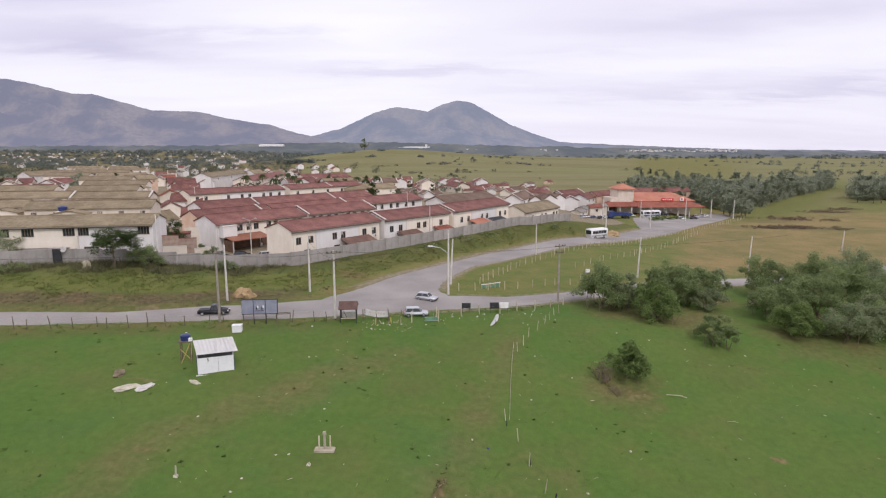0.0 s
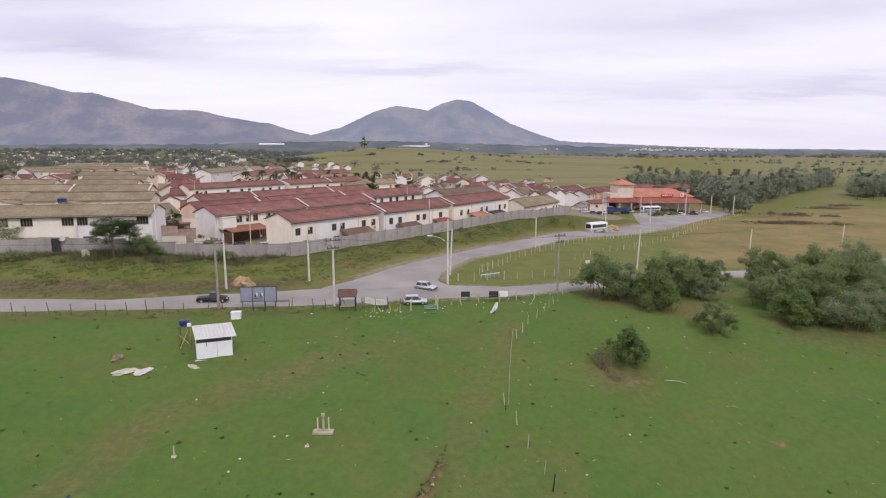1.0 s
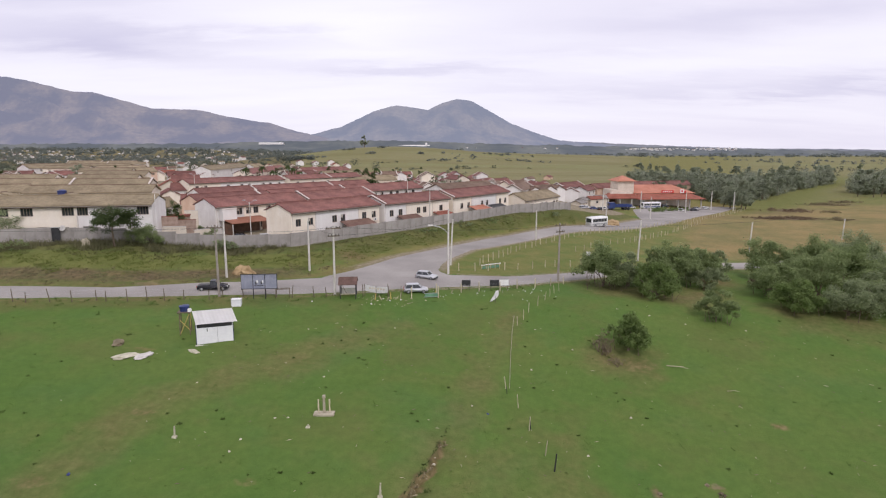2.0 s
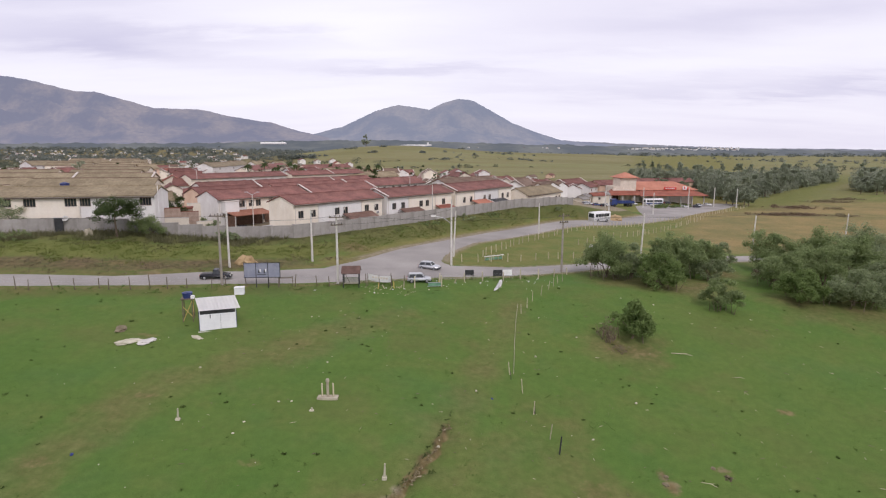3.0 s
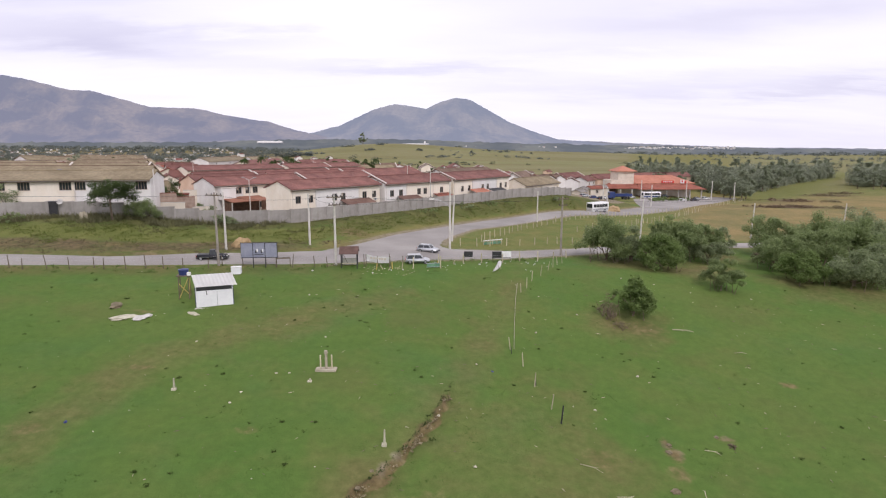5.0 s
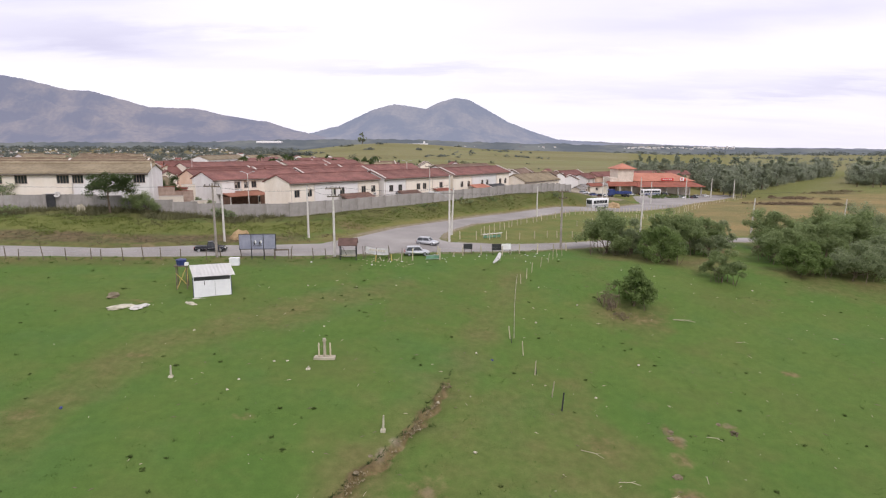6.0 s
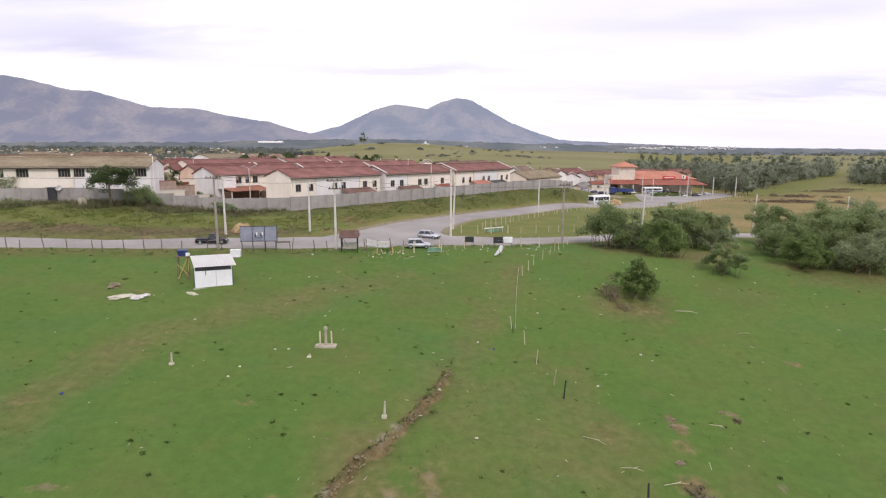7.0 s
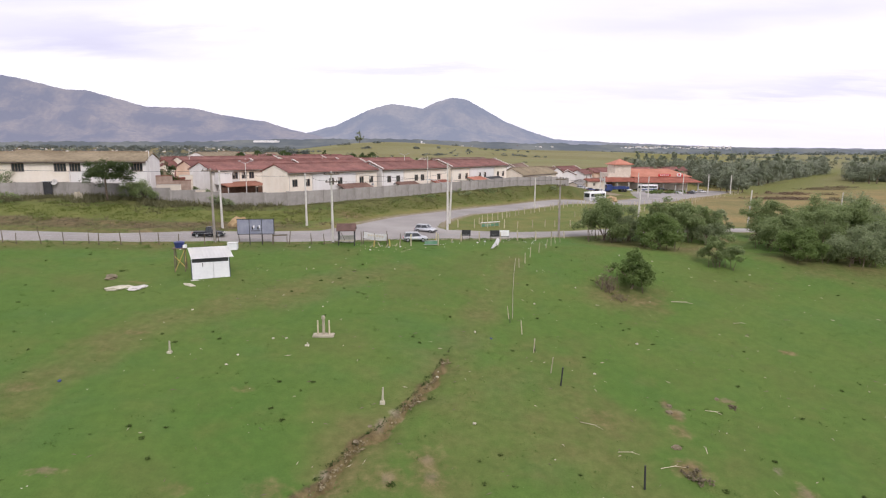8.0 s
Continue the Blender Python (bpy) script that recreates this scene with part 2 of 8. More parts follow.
M_HUT = mat("whitewashed_board", (0.74, 0.74, 0.76), (0.82, 0.82, 0.83), 0.5, bump=0.03, spread=0.04)
M_HUTROOF = mat("white_fibre_cement_sheet", (0.86, 0.845, 0.82), (0.92, 0.905, 0.88), 0.8, bump=0.04, spread=0.03)
M_DARK = mat("black_paint", (0.025, 0.025, 0.028), (0.05, 0.05, 0.052), 1.0, rough=0.5)
M_TANK = mat("blue_plastic", (0.026, 0.038, 0.125), (0.042, 0.060, 0.185), 1.0, rough=0.4)
M_WOOD = mat("weathered_wood", (0.115, 0.090, 0.062), (0.205, 0.165, 0.118), 2.0, bump=0.3)
M_PALEWOOD = mat("pale_fence_wood", (0.42, 0.37, 0.25), (0.56, 0.50, 0.36), 2.0, bump=0.2, vary=0.2)
M_OLDCONC = mat("old_yellowish_concrete", (0.34, 0.30, 0.22), (0.48, 0.43, 0.33), 1.2, bump=0.3)
M_YELLOWWOOD = mat("yellow_sawn_timber", (0.44, 0.33, 0.10), (0.55, 0.43, 0.16), 2.0)
M_BROWNROOF = mat("brown_painted_roof", (0.105, 0.062, 0.050), (0.165, 0.100, 0.082), 1.0, bump=0.3, wave=(3.0, 1.0, "X"))
M_CLOTH = mat("white_cloth", (0.74, 0.73, 0.72), (0.84, 0.83, 0.82), 1.5, rough=0.9)
M_GREENCLOTH = mat("green_netting", (0.10, 0.22, 0.14), (0.18, 0.33, 0.22), 1.5, rough=0.9)
M_BARK = mat("grey_brown_bark", (0.12, 0.09, 0.065), (0.22, 0.17, 0.12), 2.5, bump=0.5)
M_SILVER = mat("silver_car_paint", (0.50, 0.51, 0.53), (0.56, 0.57, 0.59), 0.6, rough=0.3, metal=0.3, spread=0.03)
M_WHITECAR = mat("white_car_paint", (0.78, 0.78, 0.77), (0.84, 0.84, 0.83), 0.6, rough=0.3, spread=0.03)
M_BLACKCAR = mat("black_car_paint", (0.018, 0.018, 0.022), (0.03, 0.03, 0.036), 0.6, rough=0.25, spread=0.03)
M_BLUECAR = mat("dark_blue_car_paint", (0.03, 0.05, 0.16), (0.045, 0.07, 0.2), 0.6, rough=0.3, spread=0.03)
M_TYRE = mat("tyre_rubber", (0.02, 0.02, 0.02), (0.035, 0.035, 0.035), 3.0)
M_RIM = mat("alloy_rim", (0.4, 0.4, 0.42), (0.5, 0.5, 0.52), 3.0, rough=0.4, metal=0.7)
M_LAMP = mat("lamp_lens", (0.7, 0.68, 0.62), (0.8, 0.78, 0.74), 3.0, rough=0.2)
M_TAIL = mat("red_lamp_lens", (0.35, 0.02, 0.02), (0.45, 0.03, 0.03), 3.0, rough=0.3)
M_CLAY = mat("bare_orange_clay", (0.33, 0.230, 0.120), (0.43, 0.310, 0.170), 0.8, bump=0.5)
M_DRYEARTH = mat("bare_brown_earth", (0.130, 0.106, 0.062), (0.24, 0.198, 0.124), 1.2, bump=0.6)
M_STONE = mat("pale_stone", (0.44, 0.41, 0.30), (0.62, 0.58, 0.45), 1.5, bump=0.3, vary=0.15)
M_REDSIGN = mat("red_sign_board", (0.50, 0.03, 0.03), (0.60, 0.05, 0.04), 1.0, rough=0.5)
M_STONEWALL = mat("pale_tower_cladding", (0.62, 0.54, 0.44), (0.74, 0.66, 0.56), 0.8, bump=0.3, fine=6, spread=0.2)
M_LEAF = leaf_mat("green_leaves", (0.172, 0.228, 0.100), (0.350, 0.415, 0.190), 0.64)
M_LEAFBRIGHT = leaf_mat("bright_green_leaves", (0.120, 0.176, 0.058), (0.255, 0.335, 0.120))
M_LEAFDULL = leaf_mat("dull_grey_green_leaves", (0.205, 0.252, 0.140), (0.375, 0.425, 0.238), 0.64)
# next four: paled and greyed, so distance haze sits in the leaf colour
M_LEAFFAR = leaf_mat("hazed_far_foliage", (0.315, 0.350, 0.255), (0.415, 0.450, 0.325), 0.64)
M_LEAFPLAIN = leaf_mat("hazed_hedge_foliage", (0.092, 0.108, 0.080), (0.150, 0.165, 0.122), 0.5)
M_BELT = leaf_mat("hazed_belt_foliage", (0.240, 0.265, 0.195), (0.340, 0.365, 0.265), 0.62)
M_LEAFHAZE = leaf_mat("hazed_distant_foliage", (0.135, 0.158, 0.140), (0.205, 0.225, 0.195), 0.5)
M_LEAFDARK = leaf_mat("dark_green_leaves", (0.045, 0.075, 0.028), (0.115, 0.150, 0.058))
M_BROKEN = leaf_mat("broken_dry_earth", (0.15, 0.122, 0.066), (0.34, 0.288, 0.180), 0.0)
M_TWIG = leaf_mat("bare_twigs", (0.105, 0.090, 0.054), (0.215, 0.182, 0.115), 0.0)
M_WEED = leaf_mat("dark_weed_tufts", (0.070, 0.115, 0.030), (0.118, 0.158, 0.050))
M_BLADE = leaf_mat("grass_blades", (0.090, 0.155, 0.038), (0.135, 0.205, 0.056), 0.4)


def ground_material():
    """Pasture, dry grass, bank weeds and bare soil, by the ground's own cover values, broken up by noise."""
    m = bpy.data.materials.new("pasture_ground")
    m.use_nodes = True
    n, l = m.node_tree.nodes, m.node_tree.links
    p = n["Principled BSDF"]
    p.inputs["Roughness"].default_value, p.inputs["Specular IOR Level"].default_value = 0.95, 0.1
    tc = n.new("ShaderNodeTexCoord")

    def noise_tex(scale, detail=6.0, rough=0.6):
        t = n.new("ShaderNodeTexNoise")
        t.inputs["Scale"].default_value, t.inputs["Detail"].default_value, t.inputs["Roughness"].default_value = scale, detail, rough
        l.new(tc.outputs["Object"], t.inputs["Vector"])
        return t.outputs["Fac"]

    def ramp2(fac, p0, c0, p1, c1):
        r = n.new("ShaderNodeValToRGB")
        r.color_ramp.elements[0].position, r.color_ramp.elements[0].color = p0, (*c0, 1)
        r.color_ramp.elements[1].position, r.color_ramp.elements[1].color = p1, (*c1, 1)
        l.new(fac, r.inputs[0])
        return r.outputs[0]

    def mixed(fac, a, b, mode="MIX"):
        x = n.new("ShaderNodeMixRGB")
        x.blend_type = mode
        if isinstance(fac, float):
            x.inputs[0].default_value = fac
        else:
            l.new(fac, x.inputs[0])
        l.new(a, x.inputs[1])
        l.new(b, x.inputs[2])
        return x.outputs[0]

    def cover(name, noise_out, gain=1.6, amp=0.9):
        """An attribute whose edge is frayed by noise."""
        a = n.new("ShaderNodeAttribute")
        a.attribute_name = name
        c = n.new("ShaderNodeMath")
        c.operation = "MULTIPLY_ADD"
        c.inputs[1].default_value, c.inputs[2].default_value = amp, -0.5 * amp
        l.new(noise_out, c.inputs[0])
        s = n.new("ShaderNodeMath")
        s.operation = "ADD"
        l.new(a.outputs["Fac"], s.inputs[0])
        l.new(c.outputs[0], s.inputs[1])
        g = n.new("ShaderNodeMapRange")
        g.inputs["From Min"].default_value, g.inputs["From Max"].default_value = 0.5 - 0.5 / gain, 0.5 + 0.5 / gain
        l.new(s.outputs[0], g.inputs["Value"])
        gate = n.new("ShaderNodeMath")
        gate.operation, gate.use_clamp = "MULTIPLY", True
        sat = n.new("ShaderNodeMath")
        sat.operation, sat.use_clamp = "MULTIPLY", True
        sat.inputs[1].default_value = 8.0
        l.new(a.outputs["Fac"], sat.inputs[0])
        l.new(g.outputs[0], gate.inputs[0])
        l.new(sat.outputs[0], gate.inputs[1])
        return gate.outputs[0]

    n_big, n_mid, n_small, n_fine = noise_tex(0.05), noise_tex(0.28), noise_tex(1.6), noise_tex(9.0)
    green = ramp2(n_big, 0.35, (0.081, 0.149, 0.031), 0.68, (0.111, 0.159, 0.039))
    green = mixed(ramp2(n_mid, 0.50, (0, 0, 0), 0.80, (0.6, 0.6, 0.6)), green, ramp2(n_small, 0.3, (0.116, 0.142, 0.038), 0.7, (0.150, 0.156, 0.052)))
    n_blotch = noise_tex(0.13, 4.0, 0.5)
    green = mixed(ramp2(n_blotch, 0.50, (0, 0, 0), 0.70, (0.58, 0.58, 0.58)), green, ramp2(n_mid, 0.3, (0.112, 0.124, 0.040), 0.7, (0.146, 0.143, 0.052)))
    green = mixed(ramp2(n_blotch, 0.30, (0.6, 0.6, 0.6), 0.46, (0, 0, 0)), green, ramp2(n_mid, 0.3, (0.072, 0.141, 0.034), 0.7, (0.086, 0.156, 0.043)))
    dry = ramp2(n_mid, 0.3, (0.146, 0.150, 0.046), 0.7, (0.206, 0.184, 0.068))
    straw = ramp2(noise_tex(0.10, 7.0, 0.65), 0.36, (0.172, 0.158, 0.064), 0.60, (0.262, 0.198, 0.086))
    weeds = ramp2(n_mid, 0.3, (0.085, 0.100, 0.032), 0.7, (0.142, 0.140, 0.050))
    soil = ramp2(n_small, 0.3, (0.125, 0.096, 0.042), 0.75, (0.226, 0.178, 0.088))
    dust = ramp2(n_small, 0.3, (0.21, 0.175, 0.115), 0.75, (0.31, 0.265, 0.19))
    wornc = ramp2(n_small, 0.3, (0.13, 0.105, 0.045), 0.75, (0.21, 0.16, 0.08))
    scar_and_shade = ramp2(n_small, 0.3, (0.088, 0.060, 0.040), 0.75, (0.158, 0.108, 0.072))
    lush = ramp2(n_mid, 0.3, (0.108, 0.130, 0.034), 0.7, (0.162, 0.168, 0.052))
    stripe_map = n.new("ShaderNodeMapping")
    stripe_map.inputs["Scale"].default_value = (0.25, 1.6, 1.0)
    l.new(tc.outputs["Object"], stripe_map.inputs[0])
    stripes = n.new("ShaderNodeTexNoise")
    stripes.inputs["Scale"].default_value, stripes.inputs["Detail"].default_value = 0.011, 5
    l.new(stripe_map.outputs[0], stripes.inputs["Vector"])
    # far fields: lightened and blued, the haze painted into their colours
    far = mixed(ramp2(stripes.outputs["Fac"], 0.42, (0, 0, 0), 0.58, (1, 1, 1)), ramp2(noise_tex(0.012), 0.35, (0.222, 0.245, 0.132), 0.65, (0.266, 0.280, 0.166)), ramp2(noise_tex(0.02), 0.35, (0.255, 0.220, 0.152), 0.65, (0.318, 0.278, 0.200)))
    patch_map = n.new("ShaderNodeMapping")
    patch_map.inputs["Scale"].default_value = (0.5, 1.5, 1.0)
    patch_map.inputs["Location"].default_value = (310.0, 90.0, 0.0)
    l.new(tc.outputs["Object"], patch_map.inputs[0])
    patches = n.new("ShaderNodeTexNoise")
    patches.inputs["Scale"].default_value, patches.inputs["Detail"].default_value, patches.inputs["Roughness"].default_value = 0.009, 7, 0.62
    l.new(patch_map.outputs[0], patches.inputs["Vector"])
    far = mixed(ramp2(patches.outputs["Fac"], 0.46, (0, 0, 0), 0.60, (0.9, 0.9, 0.9)), far, ramp2(noise_tex(0.05), 0.35, (0.150, 0.130, 0.080), 0.65, (0.205, 0.176, 0.112)))
    col = mixed(cover("far", n_big, 1.2), green, far)
    col = mixed(cover("dry", n_mid), col, dry)
    col = mixed(cover("straw", n_mid), col, straw)
    col = mixed(cover("weeds", n_mid), col, weeds)
    col = mixed(cover("lush", n_mid, 1.6), col, lush)
    col = mixed(cover("scar_and_shade", n_mid, 1.6), col, scar_and_shade)
    col = mixed(cover("worn", n_mid, 1.2), col, wornc)
    col = mixed(cover("dust", n_small, 1.5), col, dust)
    col = mixed(cover("soil", n_small, 1.8), col, soil)
    speck = mixed(1.0, col, ramp2(n_fine, 0.25, (0.90, 0.90, 0.90), 0.75, (1.09, 1.09, 1.09)), "MULTIPLY")
    speck = mixed(1.0, speck, ramp2(n_small, 0.25, (0.88, 0.88, 0.88), 0.75, (1.10, 1.10, 1.10)), "MULTIPLY")
    l.new(speck, p.inputs["Base Color"])
    b = n.new("ShaderNodeBump")
    b.inputs["Strength"].default_value, b.inputs["Distance"].default_value = 0.6, 0.12
    l.new(n_fine, b.inputs["Height"])
    l.new(b.outputs[0], p.inputs["Normal"])
    return m


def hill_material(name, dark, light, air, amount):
    """Distant hill: woods and pasture, under haze painted in as an even emission."""
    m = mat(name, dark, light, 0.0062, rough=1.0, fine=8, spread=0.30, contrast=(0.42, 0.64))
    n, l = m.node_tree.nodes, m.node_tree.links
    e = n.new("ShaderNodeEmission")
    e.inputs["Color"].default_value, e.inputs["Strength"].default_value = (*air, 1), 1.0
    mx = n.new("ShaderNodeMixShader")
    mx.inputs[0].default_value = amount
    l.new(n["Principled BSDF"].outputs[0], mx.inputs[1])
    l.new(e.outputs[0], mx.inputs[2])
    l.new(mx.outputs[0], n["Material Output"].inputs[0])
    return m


# ---- mesh helpers ----
def mesh_of(name, bm, material, smooth_faces=False):
    me = bpy.data.meshes.new(name)
    bmesh.ops.recalc_face_normals(bm, faces=bm.faces)
    bm.to_mesh(me)
    bm.free()
    for mm in (material if isinstance(material, (list, tuple)) else [material]):
        me.materials.append(mm)
    if smooth_faces:
        me.polygons.foreach_set("use_smooth", [True] * len(me.polygons))
    return me


def part(name, bm, material, parent=None, label="", smooth_faces=False):
    ob = new(name, bm if isinstance(bm, bpy.types.Mesh) else mesh_of(name, bm, material, smooth_faces))
    ob.parent = parent
    return tagged(ob, label)


def thing(name, m, label, category, group="", kind=""):
    """An Empty at the base of a thing with parts."""
    ob = new(name)
    ob.matrix_world = m
    return tagged(ob, label, category, group, kind)


def raw(name, verts, faces, material, smooth_faces=False):
    me = bpy.data.meshes.new(name)
    me.from_pydata([tuple(v) for v in verts], [], [tuple(f) for f in faces])
    me.materials.append(material)
    if smooth_faces:
        me.polygons.foreach_set("use_smooth", [True] * len(me.polygons))
    return me


def box(bm, x0, y0, z0, x1, y1, z1):
    v = [bm.verts.new(c) for c in ((x0, y0, z0), (x1, y0, z0), (x1, y1, z0), (x0, y1, z0), (x0, y0, z1), (x1, y0, z1), (x1, y1, z1), (x0, y1, z1))]
    for f in ((0, 3, 2, 1), (4, 5, 6, 7), (0, 1, 5, 4), (1, 2, 6, 5), (2, 3, 7, 6), (3, 0, 4, 7)):
        bm.faces.new([v[i] for i in f])
    return v


def boxed(*dims):
    bm = bmesh.new()
    box(bm, *dims)
    return bm


def rod(bm, a, b, r0, r1=None, seg=8):
    """A tapered round bar from a to b."""
    a, b = Vector(a), Vector(b)
    r1 = r0 if r1 is None else r1
    q = (b - a).to_track_quat("Z", "Y").to_matrix()
    rings = []
    for c, r in ((a, r0), (b, r1)):
        rings.append([bm.verts.new(c + q @ Vector((r * math.cos(2 * math.pi * k / seg), r * math.sin(2 * math.pi * k / seg), 0))) for k in range(seg)])
    for k in range(seg):
        bm.faces.new((rings[0][k], rings[0][(k + 1) % seg], rings[1][(k + 1) % seg], rings[1][k]))
    bm.faces.new(rings[0][::-1])
    bm.faces.new(rings[1])


def prism(bm, profile, y0, y1):
    """A profile in x and z, drawn out from y0 to y1."""
    a = [bm.verts.new((x, y0, z)) for x, z in profile]
    b = [bm.verts.new((x, y1, z)) for x, z in profile]
    k = len(profile)
    bm.faces.new(a)
    bm.faces.new(b[::-1])
    for i in range(k):
        bm.faces.new((a[i], b[i], b[(i + 1) % k], a[(i + 1) % k]))


def gz(x, y):
    return float(ground_z(x, y))


def stand(x, y, turn=0, sink=0.0):
    return pose(x, y, gz(x, y) - sink, 0, 0, turn)


# ---- ground, one sheet to the horizon ----
MAIN_LOW = [(-400, 14), (-120, 45.5), (-47, 59.6), (-36.8, 62.4), (-23.3, 65.2), (-12.5, 67.6), (-0.3, 71.2), (8.7, 74.4), (19.2, 80.4), (32.6, 88.4), (48, 95.6), (70, 105), (140, 132), (400, 225)]
MAIN_HIGH = [(-402, 18.5), (-121, 49.5), (-49, 63.2), (-38.2, 65.1), (-25, 70.3), (-17.7, 75), (-4, 79), (1.3, 79.2), (9.2, 80), (18, 84.4), (31, 92.4), (46.5, 100.4), (68, 109.8), (139, 137), (399, 230)]
BRANCH_LEFT = [(-16.4, 72.8), (-16.6, 75.6), (-13.1, 79.7), (-8.3, 88.2), (-2.3, 96.7), (7.3, 111.8), (19.4, 126.2), (37.6, 147.6), (60, 176)]
BRANCH_RIGHT = [(2.2, 77.2), (1.0, 79.6), (-0.3, 81.6), (0.1, 86), (1.5, 91), (5.2, 100), (19, 115.6), (46.3, 146), (68, 169)]
DITCH = [(-8.0, 22.8), (-6.9, 25.1), (-6.2, 26.4), (-5.5, 28.1), (-4.7, 29.4), (-3.9, 30.4), (-3.1, 32.0), (-2.3, 33.3), (-1.7, 34.5), (-0.8, 37.0), (-0.1, 39.1), (0.5, 41.2)]
BUSH_SPOTS = [(17.2, 54.2, 3.4), (24, 75, 5.5), (30, 72.5, 5), (34, 75, 4.5), (43, 67, 5), (48, 66.5, 5), (53, 74, 5), (41, 84, 4)]


def graded(lo, a, b, hi, step, grow=1.12):
    """Even steps from a to b, then growing ones out to lo and hi."""
    mid_part = list(np.arange(a, b + 1e-6, step))
    up, down, s = [], [], step
    while (up[-1] if up else b) < hi:
        s *= grow
        up.append(min(hi, (up[-1] if up else b) + s))
    s = step
    while (down[-1] if down else a) > lo:
        s *= grow
        down.append(max(lo, (down[-1] if down else a) - s))
    return np.array(down[::-1] + mid_part + up)


def build_ground():
    xs = graded(-3550, -80, 110, 3550, 0.9)
    ys = np.concatenate([graded(-600, 22, 70, 70, 0.6, 1.2), graded(70.9, 70.9, 190, 3560, 0.9, 1.10)])
    xs = np.unique(np.concatenate([xs, np.arange(-28, 28, 0.9) + 0.45, np.arange(-9, 2, 0.45) + 0.22]))
    ys = np.unique(np.concatenate([ys, np.arange(22, 46, 0.6) + 0.3]))
    gx, gy = np.meshgrid(xs, ys)
    z = ground_z(gx, gy)
    scarp = -line_distance(gx, gy, DITCH) + 0.14 * np.sin(gx * 2.3) + 0.12 * np.sin(gy * 3.1)
    run = smooth(41, 38, gy) * smooth(21, 25, gy)
    z = z - 0.55 * smooth(-0.12, 0.25, scarp) * np.exp(-np.maximum(scarp, 0) / 1.1) * run
    rough_y = smooth(240, 120, gy)
    wav = 0.05 * np.sin(gx * 0.9 + 1.3 * np.sin(gy * 0.5)) * np.sin(gy * 1.1 + np.sin(gx * 0.7)) * rough_y
    road = line_distance(gx, gy, ROAD_EDGE)
    wall = line_distance(gx, gy, WALL_LINE)
    low_edge = line_distance(gx, gy, MAIN_LOW)
    high_edge = line_distance(gx, gy, MAIN_HIGH)
    on_road = ((low_edge > -0.6) & (high_edge < 0.6)) | ((road < 0.6) & (line_distance(gx, gy, BRANCH_RIGHT) > -0.6) & (high_edge > -0.6) & (gy < 175))
    z = z + np.where(on_road, -0.10, wav)
    a = np.maximum(road, 0) / (np.maximum(road, 0) + np.maximum(-wall, 0) + 1e-6)
    bank = (road > 0) & (wall < 0) & (gx < 60)
    left = smooth(-12, -26, gx)
    ratio = gx / np.maximum(gy, 1)
    cov = {}
    cov["far"] = smooth(190, 380, gy)
    beyond = (high_edge > 0) & (road < 0)
    cov["dry"] = np.clip(np.where(bank, smooth(0.32, 0.42, a) * smooth(0.75, 0.60, a) * (0.55 + 0.45 * left), 0) + np.where(beyond | (gy > 185), 0.60 * smooth(0.55, 0.35, ratio) + 0.62 * smooth(150, 190, gy) * smooth(0.30, 0.40, ratio), 0) + np.where(bank, 0.95 * (1 - left) * smooth(0.5, 0.2, a), 0), 0, 1)
    cov["straw"] = np.where(beyond | (gy > 180), smooth(0.36, 0.46, ratio) * smooth(97, 116, gy) * smooth(275, 205, gy) * 0.90, 0)
    green_strip = np.exp(-(line_distance(gx, gy, [(96, 196), (125, 224), (181, 293), (326, 477)]) / (2 + 0.03 * gy)) ** 2)
    cov["straw"] = cov["straw"] * (1 - 0.8 * green_strip * smooth(185, 215, gy))
    cov["dry"] = np.maximum(cov["dry"], 0.9 * green_strip * smooth(190, 215, gy))
    cov["weeds"] = np.where(bank, np.maximum(0.85 * smooth(0.58, 0.78, a), 0.75 * (1 - left) * smooth(0.2, 0.45, a)), 0)
    cov["soil"] = np.where(bank, left * 0.34 * smooth(0.03, 0.10, a) * smooth(0.40, 0.28, a), 0)
    cov["weeds"] = np.maximum(cov["weeds"], np.where(bank, 0.70 * left * smooth(0.0, 0.06, a) * smooth(0.42, 0.32, a), 0))
    cov["weeds"] = np.maximum(cov["weeds"], 0.62 * np.exp(-((low_edge + 2.2) / 1.8) ** 2) * smooth(-8, -16, gx))
    cov["lush"] = np.where(bank, 0.98 * left * smooth(0.31, 0.40, a) * smooth(0.74, 0.64, a), 0)
    cov["lush"] = np.maximum(cov["lush"], 0.7 * green_strip * smooth(200, 230, gy))
    cov["scar_and_shade"] = np.where(bank, 0.60 * left * smooth(0.05, 0.14, a) * smooth(0.38, 0.28, a), 0)
    # dark soil along the scarp, which also paints in the ditch's shadow
    cov["scar_and_shade"] = np.maximum(cov["scar_and_shade"], 0.90 * np.exp(-((scarp - 0.03) / 0.20) ** 2) * run)
    for px, py, rx, ry, amount in ((104, 186, 7, 4, 0.8), (113, 185, 9, 5, 0.9), (128, 214, 8, 7, 0.85), (158, 237, 11, 5, 0.85), (172, 249, 9, 4, 0.8), (126, 182, 6, 3, 0.8)):
        cov["scar_and_shade"] = np.maximum(cov["scar_and_shade"], amount * np.exp(-((gx - px) / rx) ** 2 - ((gy - py) / ry) ** 2))
    clay_spot = np.exp(-((gx + 13.6) / 3.2) ** 2 - ((gy - 87.2) / 2.2) ** 2)
    cov["soil"] = np.maximum(cov["soil"], 0.75 * clay_spot)
